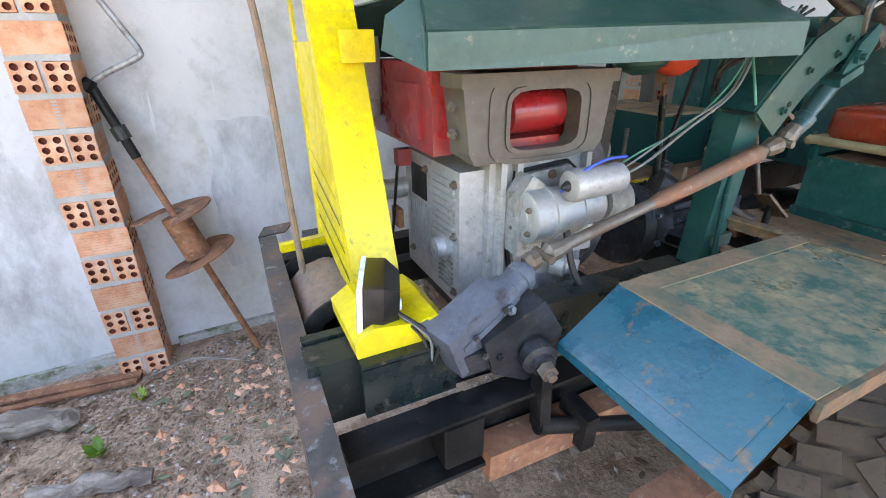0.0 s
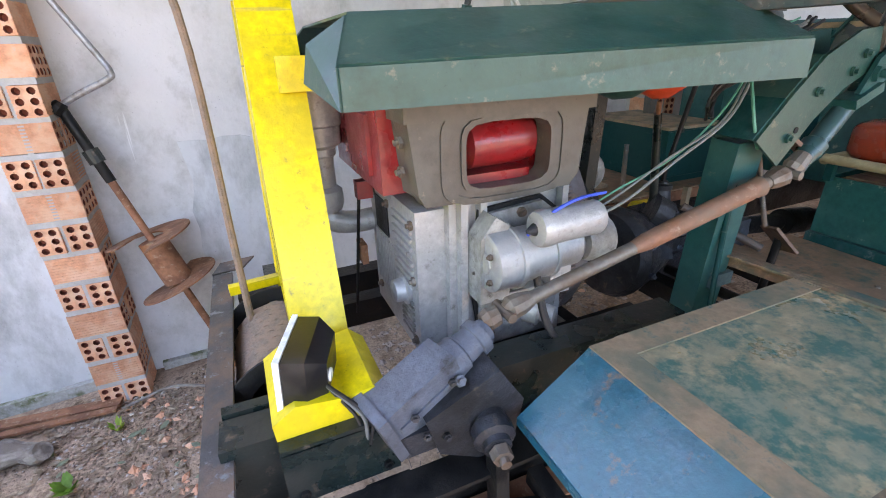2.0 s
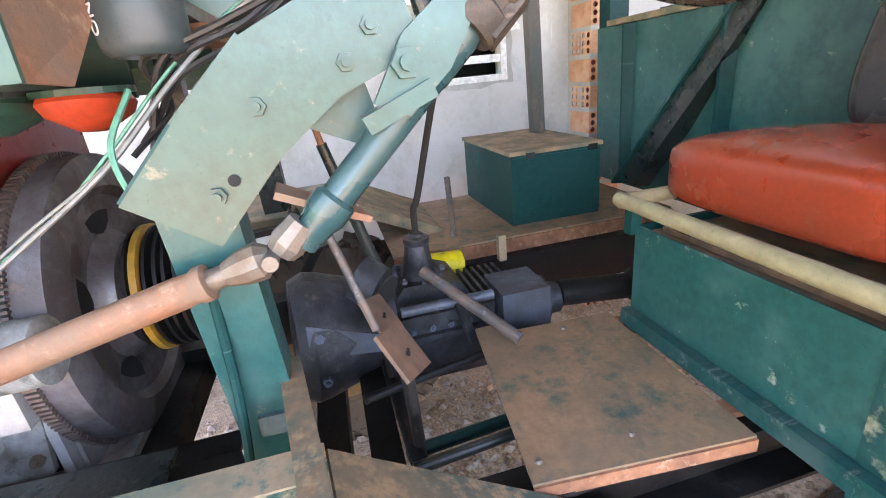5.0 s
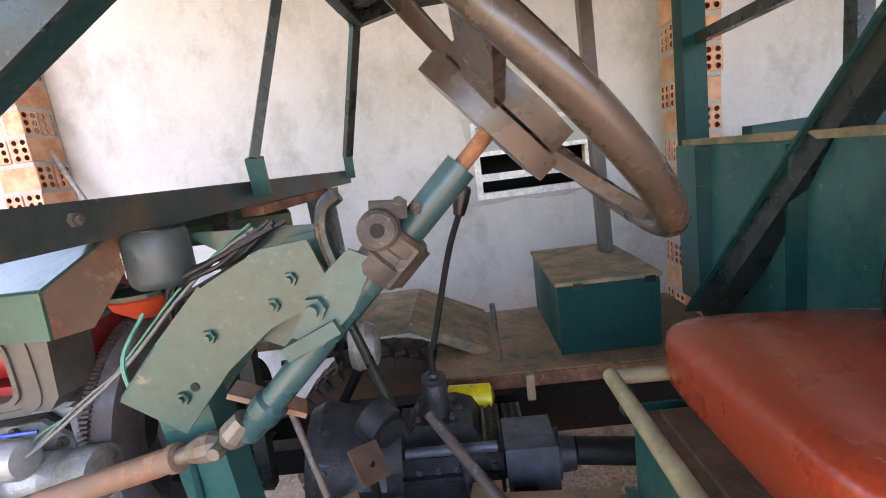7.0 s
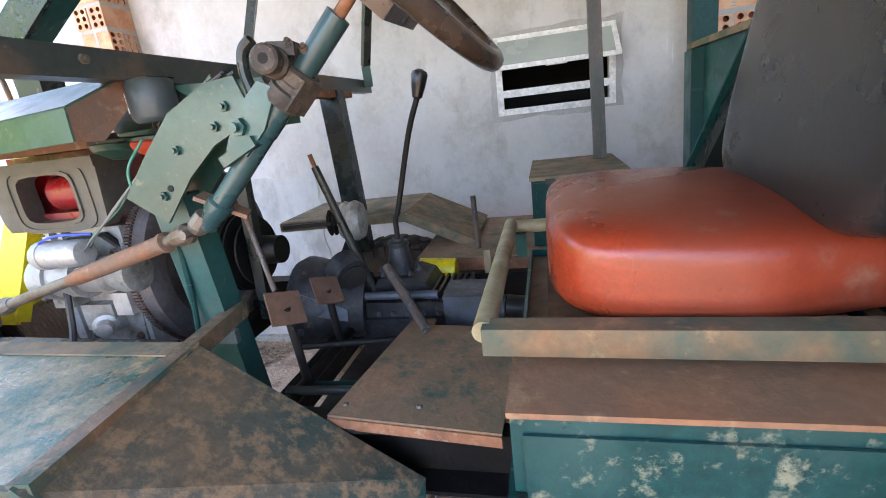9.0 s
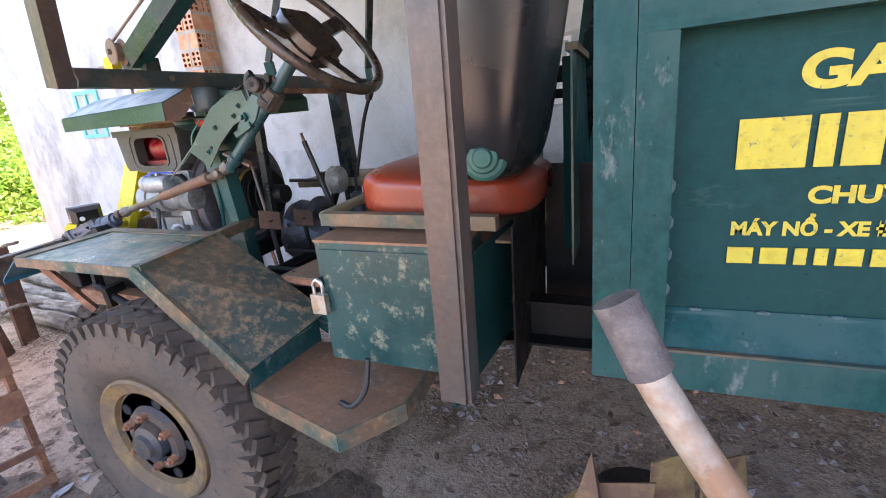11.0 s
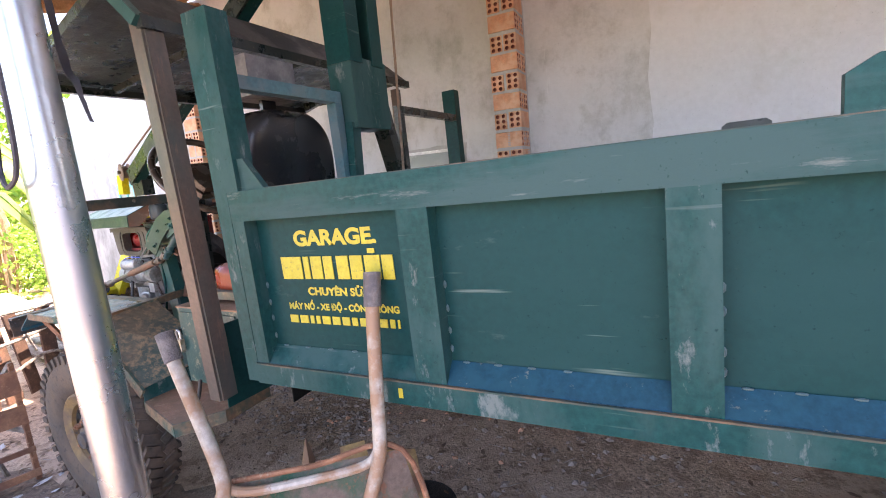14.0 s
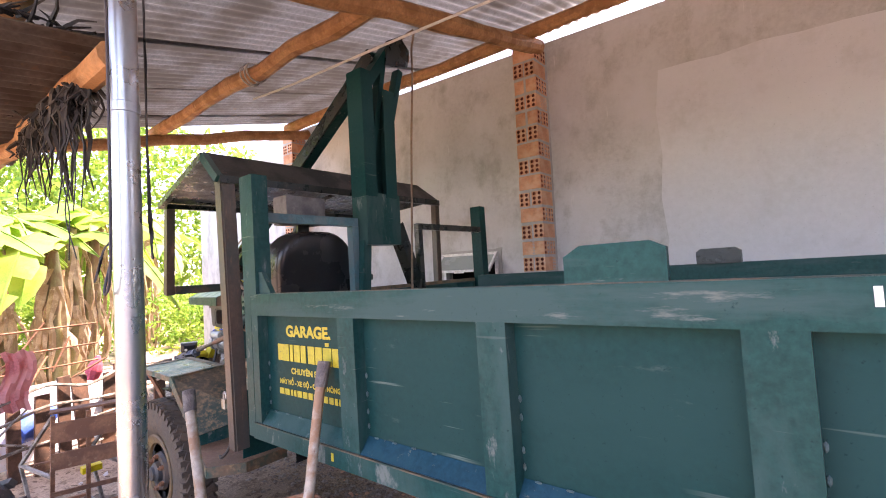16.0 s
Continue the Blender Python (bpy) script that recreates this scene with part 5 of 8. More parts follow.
def winch():
    t = thing("winch_post", "bright yellow steel winch post leaning on the front beam", "post")
    a, b = Vector((-2.250, 0.737, 0.86)), Vector((-2.231, 1.018, 1.472))
    up = (0, 1, 0)
    part("post_face", bar(B(), a, b, 0.097, 0.012, up), M_yellow, t, bevel=0.003)
    r0, r1 = Vector((0, 0.32, 0)), Vector((0, 0.16, 0))

    def web(s, f0, f1, g0, g1, name):
        """A piece of the side web: f0 to f1 up the front edge, g0 to g1 up the rear edge."""
        o = Vector((s * .0455, .006, 0))
        at_f, at_g = (lambda f: a.lerp(b, f) + o), (lambda g: (a + r0).lerp(b + r1, g) + o)
        part(name, sheet(B(), [at_f(f0), at_f(f1), at_g(g1), at_g(g0)], 0.004 * s), M_yellow, t)
        o = o + Vector((-s * .0025, 0, 0))
        part(name, sheet(B(), [at_f(f0), at_f(f1), at_g(g1), at_g(g0)], -0.002 * s), M_brown_steel, t, "brown primed inner side")

    for s in (-1,):
        web(s, 0.30, 0.80, 0.42, 0.80, "side_web")
        for k in range(4):
            web(s, -0.02 + 0.085 * k, 0.04 + 0.085 * k, 0.10 + 0.085 * k, 0.16 + 0.085 * k, "side_slat")
        web(s, 0.96, 1.0, 0.96, 1.0, "side_web")
        o = Vector((s * .0455, .012, 0))
        part("front_strip", bar(B(), a + o, b + o, 0.006, 0.026, up), M_yellow, t)
        part("rear_strip", bar(B(), a + r0 + o, b + r1 + o, 0.006, 0.032, up), M_yellow, t)
    part("right_flange", bar(B(), a + Vector((.0455, .016, 0)), b + Vector((.0455, .016, 0)), 0.006, 0.036, up), M_yellow, t)
    part("foot_bar", bar(B(), (-2.40, 1.03, 0.90), (-2.24, 1.05, 0.90), 0.02, 0.02), M_yellow, t)
    base = [(-0.082, 0), (0.083, 0), (0.085, 0.022), (0.06, 0.046), (0.02, 0.040), (-0.05, 0.050), (-0.084, 0.028)]
    part("base_plate", prism(B(), base, facing(-2.265, 0.725, 0.8815), 0.165), M_yellow, t, "yellow base with weld bead", bevel=0.006)
    part("hinge_tab", box(B(), -2.235, -2.165, 0.925, 0.94, 1.31, 1.37), M_yellow, t, bevel=0.003)
    pu = part("top_plate", bar(B(), (-2.375, 0.99, 1.50), (-2.375, 1.0, 1.63), 0.055, 0.045), M_yellow, t, bevel=0.003)
    dr = thing("winch_drum", "black winch drum wound with rusty wire rope", "winch")
    c = Vector((-2.315, 0.865, 0.785))
    for k, y in enumerate((-0.13, 0.13)):
        part("drum_flange", lathe(B(), c + Vector((0, y, 0)), c + Vector((0, y + .012, 0)), [(0, .10), (.003, .115), (.009, .115), (.012, .10)], 32), M_black, dr, smooth=True)
    pts = []
    for i in range(200):
        an = i * 0.55
        pts.append(c + Vector((0.088 * math.cos(an), -0.11 + 0.22 * i / 200, 0.088 * math.sin(an))))
    part("rope_coil", sweep(B(), pts, 0.009, 6), M_rope, dr, smooth=True)
    part("drum_core", rod(B(), c + Vector((0, -.13, 0)), c + Vector((0, .13, 0)), 0.081, seg=20), M_rope, dr)
    part("axle", rod(B(), c + Vector((0, -.3, 0)), c + Vector((0, .3, 0)), 0.02), M_black, dr)
    part("frame_bar", bar(B(), (-2.42, 0.66, 0.87), (-2.22, 0.67, 0.86), 0.02, 0.02), M_dark, dr)
    tagged(finish("winch_rope", sweep(B(), curve([(-2.365, 0.93, 0.78), (-2.367, 0.98, 1.0), (-2.375, 1.06, 1.45), (-2.45, 1.09, 1.69)], 6), 0.0075, 8), M_rope, smooth=True), "rusty wire rope rising from the drum", "wire rope")
    pl = thing("rope_pulley", "rusty grooved pulley at the post head", "pulley")
    q = Vector((-2.285, 0.975, 1.645))
    part("sheave", lathe(B(), q + Vector((-.008, -.028, 0)), q + Vector((0.008, 0.028, 0)), [(0, .02), (0, .054), (.006, .058), (.014, .040), (.040, .040), (.048, .058), (.054, .054), (.056, .02)], 28), M_rope, pl, smooth=True)
    part("cheek", bar(B(), q + Vector((-.03, .035, -.06)), q + Vector((.10, .045, -.02)), 0.012, 0.06), M_dark, pl, bevel=0.003)
    part("pin", rod(B(), q + Vector((-.01, -.045, 0)), q + Vector((.01, .05, 0)), .012), M_steel, pl)
    part("arm", bar(B(), (-2.62, 1.1, 1.60), (-2.30, 1.07, 1.62), 0.02, 0.035), M_greywood, pl)


winch()


def headlamp():
    t = thing("work_lamp", "black plastic work lamp with white rectangular lens", "lamp")
    m = Matrix.Translation((-2.285, 0.625, 0.952)) @ Matrix.Rotation(radians(-20), 4, "Z") @ Matrix.Rotation(radians(4), 4, "Y") @ Matrix.Scale(0.78, 4)
    bm = B()
    vs = []
    for x, w, h in ((-0.03, .075, .055), (0.012, .075, .055), (0.045, .05, .035)):
        vs.append([bm.verts.new(m @ Vector((x, sy * w, sz * h))) for sy, sz in ((-1, -1), (1, -1), (1, 1), (-1, 1))])
    for p, q in zip(vs, vs[1:]):
        for i in range(4):
            bm.faces.new((p[i], p[(i + 1) % 4], q[(i + 1) % 4], q[i]))
    bm.faces.new(vs[0][::-1])
    bm.faces.new(vs[-1])
    part("housing", bm, M_plastic, t, bevel=0.004)
    part("bezel", box(B(), -0.042, -0.031, -0.078, 0.078, -0.058, 0.058, m), M_white, t, "chalky white lens frame", bevel=0.003)
    part("lens", box(B(), -0.0445, -0.0425, -0.068, 0.068, -0.048, 0.048, m), M_glass, t)
    part("plug", rod(B(), m @ Vector((0.044, -.03, -.005)), m @ Vector((0.049, -.03, -.005)), 0.010, seg=14), M_white, t)
    part("stay", bar(B(), (-2.30, 0.60, 0.90), (-2.28, 0.60, 0.86), 0.03, 0.015), M_yellow, t)
    for k, cc in enumerate((M_cable, M_wire, M_cable)):
        w = curve([(-2.27, 0.58, 0.94), (-2.24 + .01 * k, 0.55 - .01 * k, 0.90), (-2.22, 0.54, 0.86 - .01 * k), (-2.15, 0.56, 0.875)], 6)
        tagged(finish("lamp_wire", sweep(B(), w, 0.003, 5), cc, smooth=True), "thin loose lamp wire", "wire", group="lamp wires")


headlamp()


def steering():
    t = thing("steering_gear", "greasy grey steering gearbox with drop arm", "steering gear")
    top, low = Vector((-2.003, 0.58, 0.958)), Vector((-2.205, 0.53, 0.880))
    part("housing", bar(B(), low, low.lerp(top, .60), 0.066, 0.078), M_gun_pale, t, "blue-grey cast housing", bevel=0.014, smooth=True)
    part("housing_rib", bar(B(), low.lerp(top, .06), low.lerp(top, .54), 0.072, 0.012), M_gun_pale, t, bevel=0.004)
    part("end_cover", bar(B(), low.lerp(top, -.05), low.lerp(top, .02), 0.078, 0.088), M_gun_pale, t, bevel=0.006)
    part("neck", lathe(B(), low.lerp(top, .56), top, [(0, .036), (.03, .034), (.034, .029), (.06, .027), (.062, .031), (.078, .031), (.08, .022), (.092, .02)], 20), M_gun_pale, t, smooth=True)
    sec = prism(B(), [(-2.15, 0.89), (-2.03, 0.94), (-1.985, 0.87), (-2.0, 0.80), (-2.06, 0.78), (-2.13, 0.82)], facing(0, 0.555, 0), 0.06)
    part("sector_case", sec, M_gun, t, bevel=0.012)
    for _p in ((-2.165, .497, .905), (-2.10, .512, .932), (-2.15, .492, .868)):
        part("cover_bolt", bolt(B(), _p, (-.2, -1, .3), 0.0065, 0.005), M_gun, t)
    part("case_lug", box(B(), -2.19, -2.11, 0.50, 0.57, 0.83, 0.87), M_gun, t, bevel=0.006)
    part("sector_shaft", lathe(B(), (-2.045, 0.51, 0.85), (-2.058, 0.44, 0.838), [(0, .03), (.02, .028), (.024, .033), (.045, .033), (.05, .022), (.06, .022)], 16), M_gun, t, smooth=True)
    part("shaft_nut", bolt(B(), (-2.056, 0.448, 0.84), (-.15, -1, -.1), 0.017, 0.016), M_steel, t)
    part("drop_arm", bar(B(), (-2.053, 0.462, 0.845), (-2.05, 0.455, 0.70), 0.022, 0.032, (0, 1, 0)), M_black, t, bevel=0.006)
    part("case_bolt", bolt(B(), (-2.085, 0.518, 0.925), (0, -1, .5), 0.010, 0.005), M_gun_pale, t)
    part("case_bolt", bolt(B(), (-2.12, 0.492, 0.855), (0, -1, .2), 0.007, 0.006), M_gun, t)
    s = thing("steering_shaft", "rusty sleeved steering shaft with universal joints", "shaft")
    a, b = Vector((-1.985, 0.582, 0.975)), Vector((-1.352, 0.553, 1.138))
    part("rod", rod(B(), a.lerp(b, .07), a.lerp(b, .95), .012), M_steel, s, smooth=True)
    part("sleeve", lathe(B(), a.lerp(b, .42), a.lerp(b, .88), [(0, .012), (.03, .0165), (.10, .0175), (.27, .018), (.285, .017), (.29, .020), (.30, .020), (.302, .013)], 18), M_rust_light, s, "orange rusty sleeve", smooth=True)
    for p, d in ((a.lerp(b, .02), 1), (a.lerp(b, .985), -1)):
        part("joint_fork", lathe(B(), p, p.lerp(b if d > 0 else a, .08), [(0, .012), (.012, .021), (.03, .02), (.05, .014)], 10), M_steel, s, bevel=0.002)
        part("joint_cross", rod(B(), p + Vector((0, -.027, 0)), p + Vector((0, .027, 0)), .0085, seg=10), M_steel, s)
    part("joint_fork", lathe(B(), a.lerp(b, -.045), a, [(0, .014), (.012, .02), (.03, .017)], 10), M_steel, s)
    part("joint_fork", lathe(B(), b, b + Vector((.03, 0, .03)), [(0, .016), (.012, .02), (.04, .016)], 10), M_steel, s)
    st = thing("steering_stand", "teal steel steering stand with slanted bolted bracket", "stand")
    part("stand_post", bar(B(), (-1.415, 0.655, 0.62), (-1.432, 0.615, 1.20), 0.078, 0.058), M_green_mid, st, bevel=0.004)
    part("weld_patch", box(B(), -1.435, -1.37, 0.598, 0.612, 0.875, 0.905), M_weld, st, bevel=0.003)
    poly = [(-1.483, 1.209), (-1.405, 1.155), (-1.33, 1.235), (-1.265, 1.285), (-1.205, 1.31), (-1.185, 1.345), (-1.20, 1.39), (-1.26, 1.385), (-1.345, 1.345), (-1.42, 1.275)]
    for y in (0.556, 0.64):
        part("bracket_plate", prism(B(), poly, facing(0, y, 0), 0.006), M_green_light, st, "slanted bracket plate with bolts", bevel=0.001)
    part("bracket_top", sheet(B(), [(-1.483, 0.556, 1.209), (-1.42, 0.556, 1.275), (-1.42, 0.64, 1.275), (-1.483, 0.64, 1.209)], 0.004), M_green_rust, st)
    part("bracket_top", sheet(B(), [(-1.42, 0.556, 1.275), (-1.345, 0.556, 1.345), (-1.345, 0.64, 1.345), (-1.42, 0.64, 1.275)], 0.004), M_green_light, st)
    for x, z in ((-1.343, 1.284), (-1.396, 1.206), (-1.228, 1.345), (-1.255, 1.315)):
        part("bracket_bolt", bolt(B(), (x, 0.549, z), (0, -1, 0), 0.0095, 0.005), M_green_light, st)
    # black dot painted as the shade in a bolt hole
    part("bracket_hole", rod(B(), (-1.378, 0.5495, 1.219), (-1.378, 0.548, 1.219), 0.006, seg=12), M_hollow_shade, st)
    tab = prism(B(), [(-1.30, 1.255), (-1.245, 1.23), (-1.225, 1.255), (-1.235, 1.295), (-1.26, 1.31)], facing(0, 0.60, 0), 0.005)
    part("inner_tab", tab, M_green_mid, st)
    part("tilt_plate", prism(B(), [(-1.235, 1.275), (-1.20, 1.26), (-1.155, 1.30), (-1.12, 1.36), (-1.15, 1.375), (-1.20, 1.335)], facing(0, 0.545, 0), 0.008), M_green_mid, st, bevel=0.002)
    part("tilt_lever", sweep(B(), curve([(-1.170, 0.556, 1.345), (-1.180, 0.556, 1.392), (-1.174, 0.556, 1.424), (-1.156, 0.556, 1.438)], 6), 0.010, 10), M_dark, st, "dark curved tilt lever", smooth=True)
    part("dash_tab", box(B(), -1.598, -1.512, 0.78, 0.788, 1.305, 1.44), M_green_rust, st, "dark green tab under the dash beam", bevel=0.002)
    part("gusset_plate", sheet(B(), [(-1.419, 0.66, 1.405), (-1.215, 0.66, 1.395), (-1.266, 0.66, 1.365), (-1.355, 0.66, 1.362)], 0.006), M_green_light, st)
    part("tilt_bolt", bolt(B(), (-1.2, 0.536, 1.309), (0, -1, 0), 0.016, 0.008), M_green_mid, st)
    part("tilt_clamp", bar(B(), (-1.245, 0.55, 1.255), (-1.175, 0.548, 1.285), 0.04, 0.018), M_green_mid, st, bevel=0.003)
    part("rest_fork", sheet(B(), [(-1.345, 0.59, 1.205), (-1.26, 0.60, 1.16), (-1.25, 0.57, 1.155), (-1.345, 0.56, 1.20)], 0.008), M_rust_light, st)
    can = thing("fluid_canister", "dull slate-grey cylindrical canister with pale letters under the dash beam", "canister")
    part("body", lathe(B(), (-1.440, 0.632, 1.340), (-1.440, 0.632, 1.4175), [(0, .030), (.0, .034), (.006, .040), (.012, .042), (.070, .042), (.0775, .038)], 28), M_band, can, smooth=True)
    part("hanger", box(B(), -1.455, -1.409, 0.60, 0.665, 1.4176, 1.4200), M_dark, can)
    lt = bpy.data.curves.new("letters", "FONT")
    lt.body, lt.size, lt.extrude = "ONE", 0.018, 0.0004
    tmp = bpy.data.objects.new("letters", lt)
    mesh = bpy.data.meshes.new_from_object(tmp)
    bpy.data.objects.remove(tmp)
    mesh.transform(Matrix.Translation((-1.440, 0.632, 1.358)) @ Matrix.Rotation(radians(-50), 4, "Z") @ Matrix.Translation((0.008, -0.0432, 0)) @ Matrix.Rotation(radians(90), 4, "X") @ Matrix.Rotation(radians(90), 4, "Z"))
    mesh.materials.append(M_white)
    new("letters", mesh).parent = can
    w = thing("steering_wheel_assembly", "worn brown-black steering wheel on a green column", "steering wheel")
    lo, hi = Vector((-1.33, 0.556, 1.142)), Vector((-1.008, 0.569, 1.452))
    part("column_tube", lathe(B(), lo, hi, [(0, .016), (.03, .020), (.04, .0235), (.06, .0235), (.065, .0185), (.22, .0185), (.222, .020), (.40, .020), (.447, .020)], 20), M_column, w, smooth=True)
    n = (hi - lo).normalized()
    part("inner_shaft", rod(B(), hi, hi + n * .07, .010), M_rust, w, smooth=True)
    q = lo.lerp(hi, .70)
    part("clamp_collar", lathe(B(), q - n * .034, q + n * .034, [(0, .024), (.0, .030), (.008, .034), (.026, .034), (.030, .029), (.040, .029), (.044, .034), (.062, .034), (.068, .028)], 18), M_gun_brown, w, "greasy brown clamp collar", smooth=True)
    side = Vector((.62, -.35, -.62)).normalized()
    part("clamp_lug", bar(B(), q + side * .022 - n * .028, q + side * .022 + n * .028, 0.038, 0.022, side), M_gun_brown, w, bevel=0.005)
    k0, k1 = Vector((-1.103, 0.492, 1.398)), Vector((-1.113, 0.572, 1.392))
    part("lock_body", lathe(B(), k0, k1, [(0, .010), (0, .018), (.003, .022), (.016, .023), (.018, .019), (.030, .019), (.034, .024), (.066, .024), (.074, .019), (.081, .014)], 20), M_gun_brown, w, "dull brown ignition lock housing", smooth=True)
    # black disc painted as the dark inside the key slot
    part("key_slot", rod(B(), k0 + (k1 - k0) * -.005, k0 + (k1 - k0) * .01, .008, seg=12), M_hollow_shade, w)
    part("lock_lug", bar(B(), k1 + Vector((-.006, -.03, .024)), k1 + Vector((.036, -.022, .020)), 0.03, 0.020), M_gun_brown, w, bevel=0.006)
    part("lock_bridge", bar(B(), (-1.11, .55, 1.392), q + Vector((0, 0, .01)), 0.028, 0.028), M_gun_brown, w, bevel=0.006)
    for p in ((-1.084, 0.540, 1.417), (-1.066, 0.552, 1.408)):
        part("lock_screw", bolt(B(), p, (.2, -.7, .7), 0.008, 0.008), M_steel, w)
    n = Vector((1.13, -0.08, 1.0)).normalized()
    c = Vector((-0.938, 0.592, 1.532)) - n * 0.035
    e1 = Vector((0, 1, 0)) - n * n.y
    e1.normalize()
    e2 = n.cross(e1)
    R = 0.232
    c2 = c + n * 0.035
    part("rim", sweep(B(), [c2 + R * (math.cos(a) * e1 + math.sin(a) * e2) for a in [2 * math.pi * i / 56 for i in range(56)]], 0.016, 12, True), M_wheelrim, w, smooth=True)
    for ang in (15, 165, 270):
        a = radians(ang)
        d = math.cos(a) * e1 + math.sin(a) * e2
        part("spoke", bar(B(), c + d * .05 + n * .0, c2 + d * (R - .008), 0.046, 0.016, n), M_wheelrim, w, bevel=0.006)
    pad = [(-.070, -.088), (.070, -.088), (.086, -.05), (.086, .05), (.062, .088), (-.062, .088), (-.086, .05), (-.086, -.05)]
    for nm, o, d, f in (("pad_shell", -.022, .026, 1.0), ("horn_pad", .009, .030, .90)):
        mm = Matrix.Translation(c + n * o) @ Matrix((e1, e2, n)).transposed().to_4x4()
        part(nm, prism(B(), [(u * f, v * f) for u, v in pad], mm, d), M_wheelrim, w, bevel=0.011, smooth=True)


M_green_mid = mat("teal paint", (0.011, 0.070, 0.066), 0.40, second=(0.025, 0.09, 0.08), amount=0.4, scale=10, third=(0.17, 0.155, 0.11), third_amount=0.16, third_scale=36, bump=0.08, coat=0.1, soft=1.5)
M_wheelrim = mat("worn dark wheel plastic", (0.050, 0.036, 0.026), 0.30, second=(0.085, 0.060, 0.044), amount=0.42, scale=8, third=(0.16, 0.13, 0.105), third_amount=0.1, third_scale=40, bump=0.08, soft=2.0)
M_band = mat("slate grey tin", (0.032, 0.050, 0.052), 0.45, second=(0.055, 0.07, 0.072), amount=0.42, scale=14, third=(0.02, 0.025, 0.025), third_amount=0.2, third_scale=40, bump=0.1, soft=1.6)
M_column = mat("slate green column paint", (0.020, 0.062, 0.066), 0.34, second=(0.035, 0.075, 0.075), amount=0.4, scale=8, third=(0.12, 0.10, 0.075), third_amount=0.16, third_scale=30, bump=0.05, soft=1.5)
M_gun_brown = mat("greasy brown casting", (0.085, 0.068, 0.052), 0.55, metal=0.15, second=(0.045, 0.038, 0.032), amount=0.45, scale=18, third=(0.17, 0.12, 0.085), third_amount=0.25, third_scale=45, bump=0.4)
M_gun_pale = mat("blue-grey greasy casting", (0.115, 0.13, 0.16), 0.5, metal=0.1, second=(0.075, 0.08, 0.095), amount=0.45, scale=9, third=(0.035, 0.033, 0.03), third_amount=0.24, third_scale=26, bump=0.4, soft=1.8)
steering()


# ---- cab floor, gearbox, seat ----
def gearbox():
    t = thing("gearbox", "dark greasy gearbox with tall bent gear lever", "gearbox")
    part("case", box(B(), -1.24, -0.99, 0.92, 1.14, 0.66, 0.82), M_gun, t, bevel=0.02)
    part("case_top", prism(B(), [(-1.22, 0.81), (-1.02, 0.81), (-1.05, 0.86), (-1.09, 0.875), (-1.18, 0.875), (-1.20, 0.85)], facing(0, 1.10, 0), 0.14), M_gun, t, bevel=0.01)
    for k in range(6):
        x = -1.03 + k * 0.018
        part("rib", box(B(), x, x + .007, 0.925, 1.08, 0.80, 0.842), M_gun, t)
    part("tower", lathe(B(), (-1.135, 1.02, 0.86), (-1.13, 1.02, 0.975), [(0, .045), (.02, .04), (.05, .033), (.09, .027), (.095, .03), (.105, .03), (.108, .018), (.115, .015)], 18), M_gun, t, smooth=True)
    for k in range(8):
        an = math.pi * k / 4
        part("case_bolt", bolt(B(), (-1.135 + .056 * math.cos(an), 1.02 + .056 * math.sin(an), 0.876), (0, 0, 1), 0.008, 0.008), M_gun_blue, t)
    for k in range(6):
        part("side_bolt", bolt(B(), (-1.22 + .042 * k, 0.918, 0.79), (0, -1, 0), 0.008, 0.007), M_gun_blue, t)
    part("case_flange", box(B(), -1.245, -0.985, 0.905, 1.15, 0.765, 0.778), M_gun, t, bevel=0.003)
    part("selector_shaft", rod(B(), (-1.20, 0.90, 0.85), (-1.00, 0.90, 0.85), 0.011), M_gun_blue, t, smooth=True)
    part("selector_arm", bar(B(), (-1.08, 0.895, 0.85), (-1.06, 0.86, 0.77), 0.02, 0.008), M_gun, t, bevel=0.002)
    part("bell_bolt", bolt(B(), (-1.36, 0.83, 0.87), (0, -1, .4), 0.010, 0.01), M_gun_blue, t)
    part("bell_bolt", bolt(B(), (-1.36, 0.815, 0.79), (0, -1, 0), 0.010, 0.01), M_gun_blue, t)
    part("tail_case", box(B(), -0.985, -0.875, 0.88, 1.0, 0.745, 0.85), M_gun_blue, t, "blue-grey tail housing", bevel=0.012)
    part("tail_flange", lathe(B(), (-0.875, 0.94, 0.79), (-0.83, 0.935, 0.79), [(0, .055), (.012, .055), (.014, .04), (.045, .035)], 18), M_gun, t, smooth=True)
    lev = curve([(-1.13, 1.02, 0.97), (-1.128, 1.02, 1.03), (-1.115, 1.02, 1.06), (-1.06, 1.025, 1.25), (-1.022, 1.028, 1.345)], 6)
    part("gear_lever", sweep(B(), lev, 0.0075, 10), M_black, t, smooth=True)
    part("lever_knob", lathe(B(), (-1.025, 1.027, 1.335), (-1.008, 1.03, 1.405), [(0, .008), (.004, .013), (.03, .018), (.058, .021), (.066, .018), (.072, .006)], 18), M_plastic, t, smooth=True)
    part("hand_lever", rod(B(), (-1.205, 0.97, 0.84), (-1.295, 0.936, 1.20), .013, .010), M_dark, t, smooth=True)
    part("hand_lever_tip", rod(B(), (-1.294, 0.936, 1.195), (-1.301, 0.933, 1.232), .006), M_rust, t)
    part("short_lever", rod(B(), (-0.957, 1.352, 0.826), (-0.962, 1.352, 1.015), .009), M_dark_rub, t, smooth=True)
    part("lever_catch", box(B(), -0.905, -0.885, 1.10, 1.12, 0.83, 0.90), M_dust, t)
